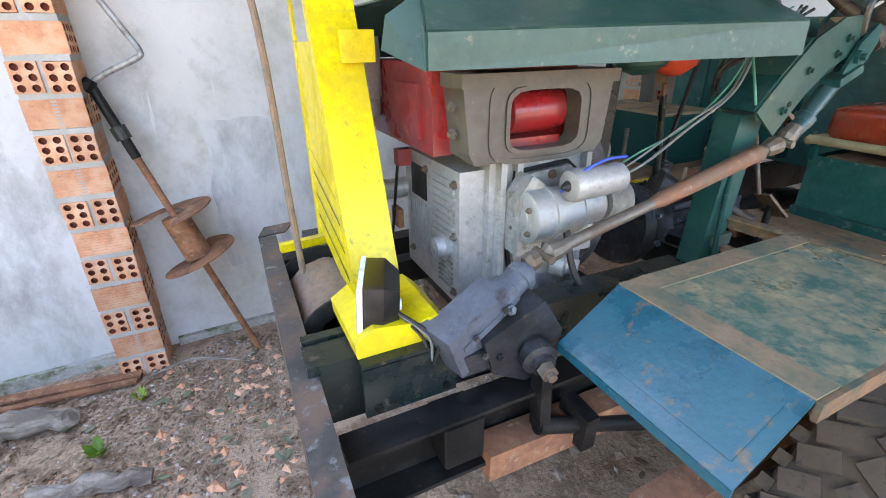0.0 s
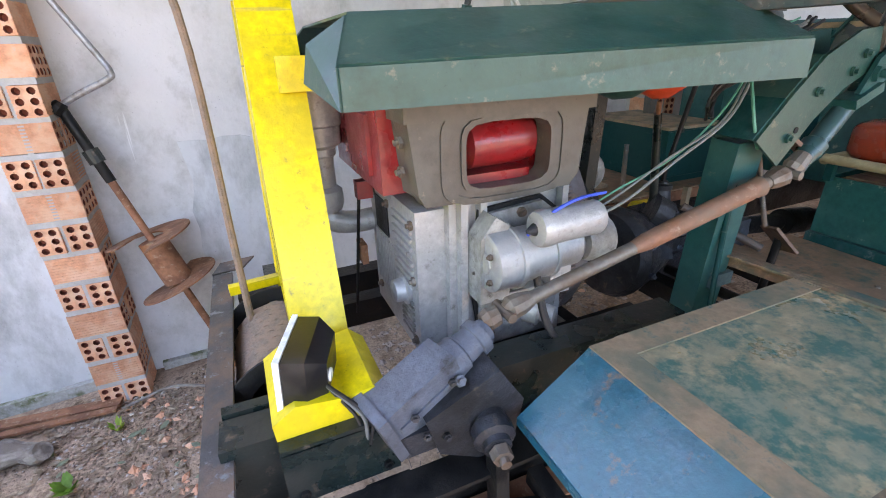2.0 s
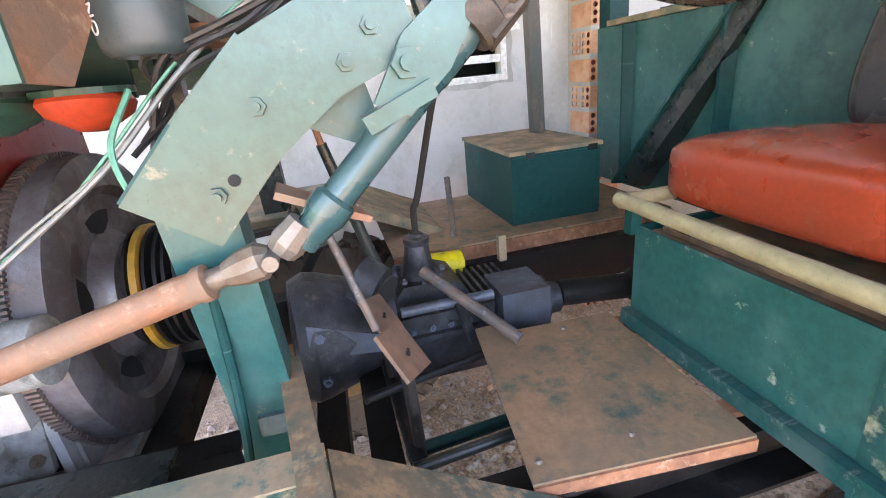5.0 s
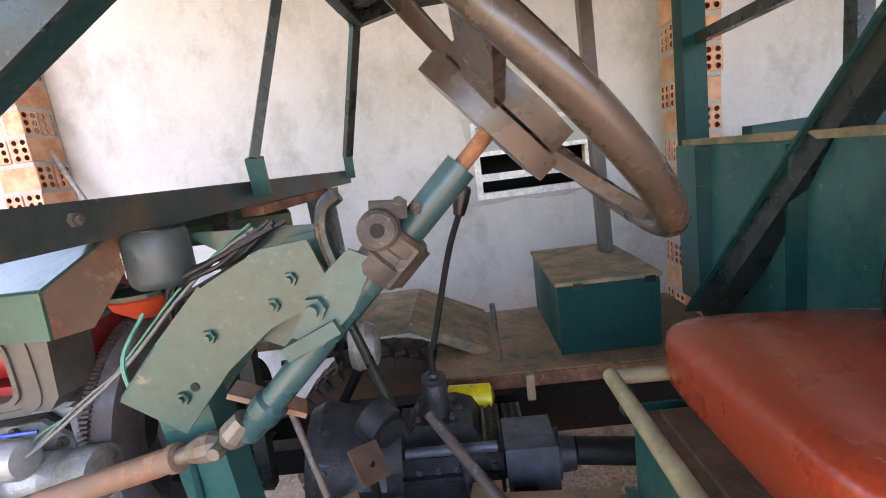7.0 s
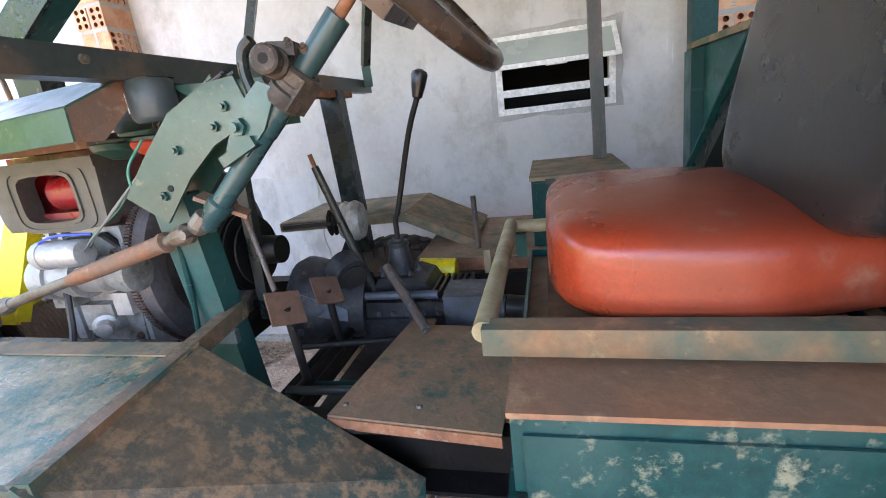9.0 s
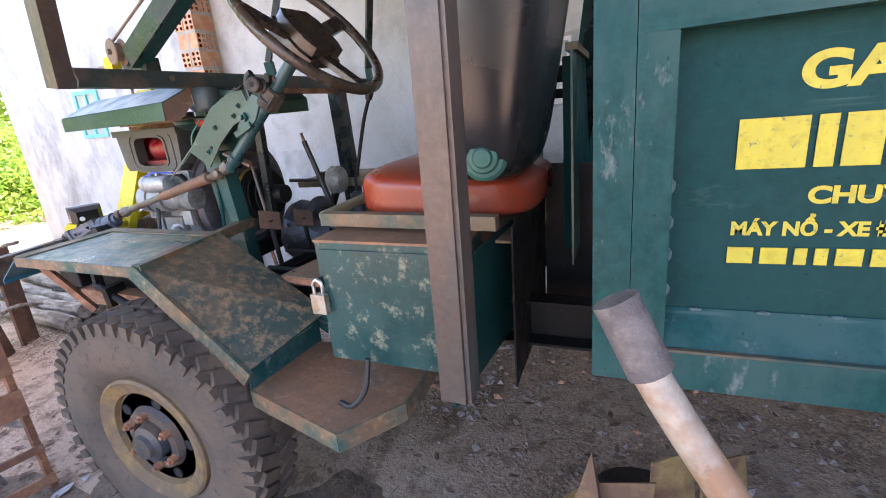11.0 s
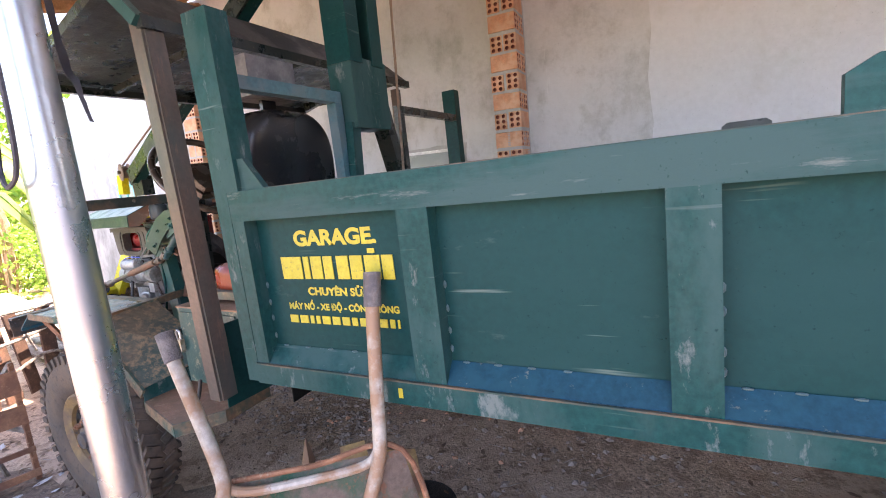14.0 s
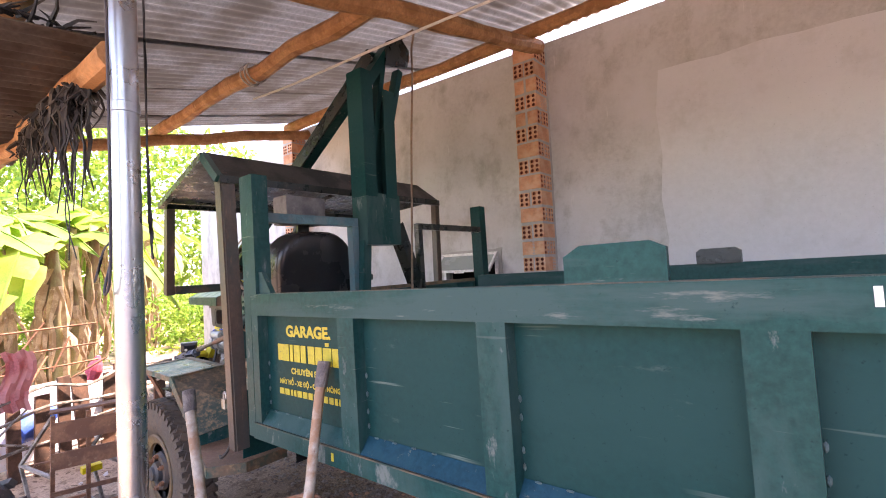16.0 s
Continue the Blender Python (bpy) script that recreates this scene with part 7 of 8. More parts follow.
# ---- things along the wall ----
def auger():
    t = thing("earth_auger", "rusty earth auger leaning against the wall", "auger")
    lo, hi = Vector((-2.50, 1.97, 0.0)), Vector((-2.868, 2.09, 1.215))
    d = (hi - lo).normalized()
    part("shaft", rod(B(), lo, lo.lerp(hi, .80), .014), M_rust, t, smooth=True)
    part("upper_shaft", rod(B(), lo.lerp(hi, .78), hi, .018), M_black, t, "black upper shaft", smooth=True)
    part("collar", rod(B(), lo.lerp(hi, .84), lo.lerp(hi, .88), .028), M_dark, t)
    part("drum", rod(B(), lo.lerp(hi, .43), lo.lerp(hi, .58), .055, .052, 20), M_rust, t, smooth=True)
    x = d.cross(Vector((0, 0, 1))).normalized()
    y = d.cross(x)
    for f0, ph in ((.40, 0.5), (.57, 3.4)):
        bm = B()
        n = 28
        ring = []
        for i in range(n + 1):
            a = ph + 1.85 * math.pi * i / n
            p = lo.lerp(hi, f0) + d * (0.05 * i / n)
            e = math.cos(a) * x + math.sin(a) * y
            ring.append([bm.verts.new(p + e * .05), bm.verts.new(p + e * .155), bm.verts.new(p + e * .155 + d * .006), bm.verts.new(p + e * .05 + d * .006)])
        for p, q in zip(ring, ring[1:]):
            for i in range(4):
                bm.faces.new((p[i], p[(i + 1) % 4], q[(i + 1) % 4], q[i]))
        bm.faces.new(ring[0])
        bm.faces.new(ring[-1][::-1])
        part("flight", bm, M_rust, t, "rusty spiral blade", smooth=True)
    p = thing("bent_pipe", "bent grey galvanised pipe leaning on the wall", "pipe")
    part("tube", sweep(B(), curve([(-2.885, 2.10, 1.215), (-2.80, 2.08, 1.26), (-2.70, 2.06, 1.305), (-2.685, 2.06, 1.33), (-2.72, 2.08, 1.40), (-2.90, 2.12, 1.75)], 6), .011, 10), M_greysteel, p, smooth=True)
    part("tie", lathe(B(), (-2.89, 2.08, 1.20), (-2.86, 2.09, 1.235), [(0, .022), (.03, .026), (.046, .02)], 10), M_black, p)


M_greysteel = mat("dull grey pipe", (0.33, 0.33, 0.33), 0.55, metal=0.4, second=(0.22, 0.20, 0.18), amount=0.4, scale=20)
auger()
for _k, (_a, _b, _w) in enumerate((((-3.75, 2.09, 0.02), (-2.99, 1.985, 0.03), .05), ((-3.8, 2.02, 0.015), (-3.0, 1.94, 0.03), .03))):
    tagged(finish("rusty_strip", bar(B(), _a, _b, _w, 0.012), M_rust, bevel=0.002), "rusty steel strip lying along the wall foot", "steel strip", group="rusty strips")
log("dead_branch", (-3.62, 1.86, 0.06), (-3.19, 1.765, 0.055), 0.048, M_greywood, "short grey dead branch on the soil", "branch", 51, steps=12, wob=.010, var=.26)
log("dead_branch", (-3.25, 1.44, 0.03), (-2.90, 1.37, 0.035), 0.034, M_greywood, "split grey branch lying on the soil", "branch", 52, steps=12, wob=.009, var=.30)
tagged(finish("dry_twig", sweep(B(), curve([(-2.98, 1.93, 0.03), (-2.80, 1.95, 0.06), (-2.66, 1.92, 0.04), (-2.55, 1.86, 0.03)], 5), .006, 6), M_greywood, smooth=True), "pale dry twig beside the brick column", "twig")


# ---- wheelbarrow tipped up on its nose ----
def barrow():
    t = thing("wheelbarrow", "old wheelbarrow standing upright with rusty green tray", "wheelbarrow")
    L = [(-0.079, -0.235, 1.114), (-0.041, -0.245, 1.04), (0.045, -0.264, 0.91), (0.105, -0.280, 0.805), (0.112, -0.30, 0.765), (0.085, -0.335, 0.69), (0.065, -0.36, 0.58), (0.06, -0.37, 0.34), (0.07, -0.37, 0.06)]
    Rr = [(0.369, 0.011, 1.211), (0.376, -0.015, 1.12), (0.395, -0.06, 0.95), (0.408, -0.09, 0.838), (0.407, -0.11, 0.79), (0.395, -0.15, 0.70), (0.385, -0.175, 0.60), (0.38, -0.20, 0.34), (0.385, -0.20, 0.06)]
    for pts in (L, Rr):
        part("frame_tube", sweep(B(), curve(pts, 5), .0165, 12), M_tube, t, "white painted tube worn to rust", smooth=True)
        a, b = Vector(pts[0]), Vector(pts[1])
        part("grip", rod(B(), a + (a - b) * .12, a.lerp(b, .75), .021, .021, 16), M_grip, t, "grey-brown rubber grip", smooth=True)
    part("cross_tube", sweep(B(), curve([(0.108, -0.282, 0.80), (0.125, -0.27, 0.778), (0.18, -0.24, 0.772), (0.33, -0.145, 0.785), (0.385, -0.108, 0.80), (0.405, -0.092, 0.83)], 6), .011, 10), M_tube, t, smooth=True)
    bm = B()
    n = 14
    TL, TR, BL, BR = Vector((0.085, -0.262, 0.782)), Vector((0.445, -0.058, 0.815)), Vector((-0.06, -0.29, 0.07)), Vector((0.64, -0.05, 0.07))
    nrm = Vector((0.5, -0.87, 0.08)).normalized()
    g = []
    for i in range(n + 1):
        row = []
        for j in range(n + 1):
            u, v = i / n, j / n
            p = TL.lerp(TR, u).lerp(BL.lerp(BR, u), v)
            e = (1 - abs(2 * u - 1) ** 5) * (1 - max(0, 1 - 3 * v) ** 2.2)
            row.append(bm.verts.new(p + nrm * (0.06 * e)))
        g.append(row)
    for i in range(n):
        for j in range(n):
            bm.faces.new((g[i][j], g[i + 1][j], g[i + 1][j + 1], g[i][j + 1]))
    bmesh.ops.solidify(bm, geom=bm.faces[:], thickness=0.003)
    part("tray", bm, M_tray, t, "rusty tray with flaking green paint", smooth=True)
    part("tray_lip", sweep(B(), curve([TL, TL.lerp(TR, .5), TR, TR.lerp(BR, .4) + Vector((.01, 0, 0)), BR], 5), .007, 8), M_rust, t, smooth=True)


M_tube = mat("white paint worn to rust", (0.42, 0.36, 0.29), 0.5, second=(0.33, 0.19, 0.11), amount=0.5, scale=12, third=(0.25, 0.16, 0.11), third_amount=0.2, third_scale=40, bump=0.15)
M_grip = mat("grip rubber", (0.20, 0.17, 0.155), 0.8, second=(0.14, 0.12, 0.115), amount=0.5, scale=30, bump=0.6, bump_scale=180)
M_tray = mat("flaking green tray", (0.26, 0.19, 0.145), 0.75, second=(0.045, 0.15, 0.085), amount=0.36, scale=11, third=(0.33, 0.17, 0.11), third_amount=0.32, third_scale=22, bump=0.25)
barrow()
M_tin = mat("yellowed rusty tin", (0.30, 0.20, 0.08), 0.7, second=(0.18, 0.10, 0.06), amount=0.5, scale=9)
for _c in (((-0.26, 0.12, 0.02), (-0.02, 0.10, 0.02), (0.01, 0.20, 0.52), (-0.10, 0.19, 0.50), (-0.116, 0.176, 0.59)),
           ((-0.01, 0.14, 0.02), (0.15, 0.26, 0.02), (0.075, 0.25, 0.575), (0.0, 0.21, 0.56)),
           ((0.13, 0.20, 0.02), (0.27, 0.36, 0.02), (0.20, 0.36, 0.50), (0.10, 0.27, 0.53)),
           ((-0.34, 0.30, 0.02), (-0.16, 0.30, 0.02), (-0.14, 0.25, 0.42), (-0.20, 0.24, 0.36))):
    tagged(finish("folded_tin", sheet(B(), _c, 0.004), M_tin), "bent sheet of rusty yellow tin behind the wheelbarrow", "tin sheet", group="tin sheets")
tagged(finish("oil_stain", lathe(B(), (0.02, 0.62, 0.002), (0.02, 0.62, 0.035), [(0, .17), (.02, .165), (.033, .02)], 18), mat("black oily soil", (0.012, 0.011, 0.01), 0.5, bump=0.6)), "black oil-soaked patch of soil", "oil stain", kind="stuff")
tagged(finish("rubber_strip", bar(B(), (-1.62, -0.14, 0.03), (-1.18, 0.02, 0.03), 0.075, 0.01), mat("blue black rubber", (0.035, 0.043, 0.055), 0.6, bump=0.1)), "flat dark rubber strip beneath the wheel", "rubber strip")


# ---- rusty rack, fence and clutter by the garden ----
def rack():
    t = thing("rusty_rack", "rusty welded steel rack with wooden slats", "rack")
    a, b = Vector((-2.20, -0.25, 0.0)), Vector((-2.10, 0.10, 0.0))
    up = Vector((-0.05, 0.02, 0.66))
    side = (b - a)
    for f in (0, .5, 1):
        part("upright", bar(B(), a + side * f, a + side * f + up, 0.022, 0.022), M_rust, t)
    for k, z in enumerate((.07, .27, .57, .84)):
        p = a + up * z
        part("slat", bar(B(), p - side * .03 + Vector((.02, 0, 0)), p + side * 1.03 + Vector((.02, 0, 0)), 0.012, (0.04, 0.028, 0.105, 0.13)[k]), M_slat, t, "rusty brown slat", bevel=0.002)
    part("top_slat", bar(B(), a + up * 1.0 + Vector((-.09, 0, .01)), b + up * 1.0 + Vector((-.09, 0, .01)), 0.012, 0.10, (1, 0, 0)), M_slat, t)
    back = Vector((-0.34, -0.10, 0.0))
    for f in (0, 1):
        q = a + side * f
        part("back_leg", bar(B(), q + up, q + back + Vector((0, 0, .32)), 0.018, 0.018), M_greywood, t)
        part("back_leg", bar(B(), q + back + Vector((0, 0, .32)), q + back * .6, 0.018, 0.018), M_greywood, t)
        part("tie_bar", bar(B(), q + up * .42, q + back + Vector((0, 0, .32)), 0.018, 0.018), M_greywood, t)
    for z in (.3, .02):
        part("back_bar", bar(B(), a + back + Vector((0, 0, z)), b + back + Vector((0, 0, z)), 0.018, 0.018), M_rust, t)
    tagged(finish("yellow_tool", box(B(), -2.27, -2.21, -.09, .02, .24, .28), M_yellow, bevel=0.01), "small yellow plastic tool on the rack", "tool")
    tagged(finish("grey_rag", lathe(B(), (-2.2, -.13, .05), (-2.17, -.02, .06), [(0, .01), (.02, .04), (.05, .03), (.08, .045), (.11, .01)], 9), mat("grey rag", (0.30, 0.31, 0.32), 0.9, bump=0.5)), "crumpled grey rag in the rack", "rag")


M_slat = mat("rust brown slat", (0.27, 0.125, 0.065), 0.85, second=(0.19, 0.09, 0.055), amount=0.5, scale=8, third=(0.33, 0.20, 0.12), third_amount=0.25, third_scale=30, bump=0.3, random_tone=0.15)
rack()


def fence():
    t = thing("picket_fence", "low fence of dark weathered boards tied with sticks", "fence")
    rng = random.Random(9)
    p0, p1 = Vector((-3.05, -0.55, 0)), Vector((-3.75, 0.95, 0))
    n = 9
    for i in range(n):
        p = p0.lerp(p1, (i + .5) / n)
        tl = Vector((rng.uniform(-.08, .03), rng.uniform(-.06, .06), rng.uniform(.62, .78)))
        part("board", bar(B(), p, p + tl, .018, rng.uniform(.09, .135), (p1 - p0)), M_board, t, bevel=0.002)
    for z in (.25, .50, .66):
        pts = [p0.lerp(p1, f) + Vector((.03 + rng.uniform(-.03, .03), 0, z + rng.uniform(-.04, .04))) for f in (-.1, .1, .3, .5, .7, .9, 1.05)]
        part("stick_rail", sweep(B(), curve(pts, 4), .013, 6), M_greywood, t, smooth=True)
    for k in range(5):
        q = p0.lerp(p1, rng.random()) + Vector((.05, 0, rng.uniform(.1, .5)))
        part("stick", sweep(B(), [q, q + Vector((rng.uniform(-.1, .2), rng.uniform(-.3, .3), rng.uniform(-.1, .2)))], .009, 6), M_greywood, t)
    sh = sheet(B(), [(-3.35, -0.75, 0.02), (-4.0, 0.65, 0.02), (-4.05, 0.65, 0.62), (-3.4, -0.75, 0.66)], 0.004)
    tagged(finish("pale_tarp", sh, mat("pale blue plastic", (0.62, 0.70, 0.78), 0.5, second=(0.75, 0.78, 0.8), amount=0.5, scale=4)), "pale blue-white plastic sheet behind the fence", "plastic sheet")
    bg = lathe(B(), (-3.42, -0.30, 0.30), (-3.62, 0.05, 0.42), [(0, .02), (.05, .09), (.15, .12), (.28, .10), (.36, .06), (.40, .02)], 14)
    tagged(finish("blue_bag", bg, mat("blue sack", (0.03, 0.10, 0.42), 0.6, bump=0.4), smooth=True), "blue plastic sack behind the fence boards", "bag")
    rk = thing("stick_frame", "thin rusty rod frame with pink cloth", "frame")
    c = Vector((-3.3, -0.45, 0.75))
    for i in range(7):
        a = c + Vector((rng.uniform(-.1, .1), -.35 + i * .15, rng.uniform(-.05, .05)))
        part("rod", rod(B(), a, a + Vector((rng.uniform(-.15, .1), rng.uniform(.1, .3), rng.uniform(.1, .4))), .008), M_rust, rk)
    for z in (.05, .2, .38):
        part("rod", rod(B(), c + Vector((0, -.45, z)), c + Vector((-.15, .75, z + .02)), .008), M_rust, rk)
    cl = B()
    grid = [[cl.verts.new(c + Vector((.20 + .02 * math.sin(i * 2.1 + j), .07 + .026 * i + .03 * math.sin(j), .27 - .075 * j + .015 * math.sin(i * 1.7)))) for j in range(7)] for i in range(8)]
    for i in range(7):
        for j in range(6):
            cl.faces.new((grid[i][j], grid[i + 1][j], grid[i + 1][j + 1], grid[i][j + 1]))
    bmesh.ops.solidify(cl, geom=cl.faces[:], thickness=0.004)
    part("cloth", cl, mat("faded pink cloth", (0.55, 0.24, 0.24), 0.9, second=(0.62, 0.34, 0.33), amount=0.5, scale=8), rk, "faded pink rag", smooth=True)
    tagged(finish("red_net", lathe(B(), (-3.6, 0.28, .62), (-3.58, 0.34, .85), [(0, .05), (.08, .07), (.15, .05), (.22, .015)], 9), mat("red netting", (0.60, 0.10, 0.14), 0.8, bump=0.6), smooth=True), "bunched red net hung on the fence", "net")
    tagged(finish("pale_stone", lathe(B(), (-3.85, 0.72, .55), (-3.87, 0.72, .82), [(0, .13), (.08, .17), (.16, .14), (.22, .08), (.26, .02)], 12), mat("pale bag", (0.62, 0.56, 0.47), 0.9, bump=0.4), smooth=True), "pale lumpy sack on the fence end", "sack")


M_board = mat("dark fence board", (0.15, 0.075, 0.045), 0.85, second=(0.09, 0.05, 0.035), amount=0.5, scale=8, third=(0.24, 0.15, 0.10), third_amount=0.2, third_scale=25, bump=0.35, random_tone=0.25)
fence()
for _k in range(5):
    log("stacked_log", (-3.55 - .05 * _k, 1.05 + .12 * _k, 0.06 + .03 * (_k % 2)), (-5.2, 1.15 + .16 * _k, 0.07), 0.05, M_greywood, "bare grey log stacked on the ground", "log", 60 + _k, steps=8, group="stacked logs")


def old_tyre():
    t = thing("tiller_wheel", "worn black lugged tiller wheel lying on the soil", "wheel")
    a = Vector((-2.05, -0.66, 0.21))
    part("tyre", lathe(B(), a, a + Vector((.12, .09, .03)), [(0, .10), (.0, .17), (.03, .205), (.075, .215), (.12, .205), (.15, .17), (.15, .10)], 28), M_rubber_old, t, smooth=True)
    for i in range(10):
        an = 2 * math.pi * i / 10
        ax = Vector((.12, .09, .03)).normalized()
        e = ax.cross(Vector((0, 0, 1))).normalized()
        f = ax.cross(e)
        p = a + Vector((.06, .045, .015)) + (math.cos(an) * e + math.sin(an) * f) * .215
        part("lug", bar(B(), p - ax * .07, p + ax * .07 + (math.cos(an + .2) * e + math.sin(an + .2) * f) * .01, .05, .035, (p - a)), M_rubber_old, t, bevel=0.006)
    g = thing("scrap_casting", "grey scrap gear casting half on a board", "casting")
    part("body", box(B(), -1.72, -1.52, -.74, -.56, .02, .16), M_gun_blue, g, bevel=0.02)
    part("rib", box(B(), -1.70, -1.54, -.70, -.66, .16, .19), M_gun_blue, g, bevel=0.01)
    part("board", bar(B(), (-1.95, -.78, .19), (-1.62, -.70, .17), .07, .015), M_log, g)
    tagged(finish("grey_post", rod(B(), (-2.75, -0.80, 0), (-2.85, -0.80, .62), .05, seg=14), M_greysteel, smooth=True), "short grey metal post in the soil", "post")


old_tyre()


# ---- garden ----
def banana(x, y, h, seed):
    rng = random.Random(seed)
    t = thing("banana_plant", "banana plant with torn sunlit leaves and dry skirt", "banana plant", group="banana plants")
    lean = Vector((rng.uniform(-.15, .15), rng.uniform(-.15, .15), 0))
    pts = [Vector((x, y, 0)) + lean * (i / 5) ** 2 + Vector((0, 0, h * i / 5)) for i in range(6)]
    part("stem", sweep(B(), pts, .1, 12, radii=[.13, .125, .115, .10, .085, .05]), M_stem, t, smooth=True)
    top = pts[-1]
    for k in range(9):
        a = rng.uniform(0, 6.28)
        L = rng.uniform(1.1, 1.9)
        up = rng.uniform(.4, 1.3)
        d = Vector((math.cos(a), math.sin(a), 0))
        sd = Vector((-d.y, d.x, 0))
        bm = B()
        n = 12
        rows = []
        for i in range(n + 1):
            f = i / n
            p = top + d * (L * f) + Vector((0, 0, up * f * L * .7 - 1.15 * up * f * f * L))
            w = .27 * math.sin(math.pi * min(1, f * .93 + .07)) ** .6
            dr = .35 * w
            tear = rng.uniform(.5, 1) if rng.random() < .5 else 1
            rows.append((p + sd * w * tear - Vector((0, 0, dr)), p, p - sd * w * (rng.uniform(.5, 1) if rng.random() < .5 else 1) - Vector((0, 0, dr))))
        vs = [[bm.verts.new(q) for q in r] for r in rows]
        for i in range(n):
            for s in range(2):
                if rng.random() < .9:
                    bm.faces.new((vs[i][s], vs[i][s + 1], vs[i + 1][s + 1], vs[i + 1][s]))
        sweep(bm, [r[1] for r in rows], .014, 5)
        part("leaf", bm, M_leaf, t, smooth=True)
    for k in range(15):
        a = rng.uniform(0, 6.28)
        d = Vector((math.cos(a), math.sin(a), 0))
        sd = Vector((-d.y, d.x, 0))
        z0 = h * rng.uniform(.35, .98)
        L = rng.uniform(.5, 1.0) * z0
        bm = B()
        rows = []
        for i in range(7):
            f = i / 6
            p = Vector((x, y, z0)) + lean * (z0 / h) ** 2 + d * (.1 + .16 * math.sin(2.4 * f)) - Vector((0, 0, L * f)) + sd * rng.uniform(-.04, .04)
            w = rng.uniform(.02, .08) * (1 - .5 * f)
            rows.append([bm.verts.new(p + sd * w), bm.verts.new(p + d * .03), bm.verts.new(p - sd * w)])
        for p, q in zip(rows, rows[1:]):
            for s in range(2):
                bm.faces.new((p[s], p[s + 1], q[s + 1], q[s]))
        part("dry_leaf", bm, M_leaf_dry, t, smooth=True)


for _k, (_x, _y, _h) in enumerate(((-6.4, 0.55, 2.0), (-6.9, 0.1, 2.3), (-7.3, 0.9, 2.4), (-6.6, -0.7, 2.2), (-8.2, 1.3, 2.6), (-8.9, 0.2, 2.4), (-6.2, -1.5, 2.1), (-9.5, 2.6, 2.5), (-7.8, -1.0, 2.5), (-5.6, -2.6, 2.2))):
    banana(_x, _y, _h, 100 + _k)


def foliage(name, label, centres, per, size, seed, material):
    """Bush crowns out of many small folded leaves."""
    rng = np.random.default_rng(seed)
    verts, faces = [], []
    for cx, cy, cz, rx, ry, rz in centres:
        n = per
        u = rng.normal(size=(n, 3))
        u /= np.linalg.norm(u, axis=1)[:, None]
        r = rng.uniform(.55, 1.05, n) ** .5
        lump = 1 + .25 * np.sin(u[:, 0] * 5 + cx) * np.sin(u[:, 1] * 4 + cy)
        p = np.stack([cx + rx * r * u[:, 0] * lump, cy + ry * r * u[:, 1] * lump, cz + rz * r * u[:, 2] * lump], 1)
        p = p[p[:, 2] > .03]
        for q in p:
            d = rng.normal(size=3)
            d /= np.linalg.norm(d)
            e = np.cross(d, rng.normal(size=3))
            e /= np.linalg.norm(e)
            s = size * rng.uniform(.6, 1.4)
            k = len(verts)
            nn = np.cross(d, e) * .15
            verts += [q, q + (d * .5 + e * .28 + nn) * s, q + d * s, q + (d * .5 - e * .28 + nn) * s]
            faces += [(k, k + 1, k + 2), (k, k + 2, k + 3)]
    me = bpy.data.meshes.new(name)
    me.from_pydata([tuple(v) for v in verts], [], faces)
    me.materials.append(material)
    return tagged(new(name, me), label, "bush", kind="stuff")


_r = random.Random(77)
foliage("garden_bushes", "dense sunlit green bushes behind the yard", [(-8.5 - _r.random() * 3, 2.2 + _r.random() * 5, .4 + _r.random() * .6, .8, .8, .7) for _ in range(16)] + [(-7.5 - _r.random() * 3, -4 + _r.random() * 5, .4 + _r.random() * .5, .8, .8, .7) for _ in range(10)], 1300, .10, 3, M_leaf_bush)
foliage("far_woods", "distant thicket of garden trees", [(-14 - _r.random() * 5, -12 + 26 * i / 21, 1.6 + _r.random() * 1.6, 1.8, 1.9, 2.0) for i in range(22)] + [(-15 - _r.random() * 4, -11 + 24 * i / 13, 4.2 + _r.random() * 1.5, 2.0, 2.2, 1.8) for i in range(14)], 900, .27, 4, M_leaf_bush)


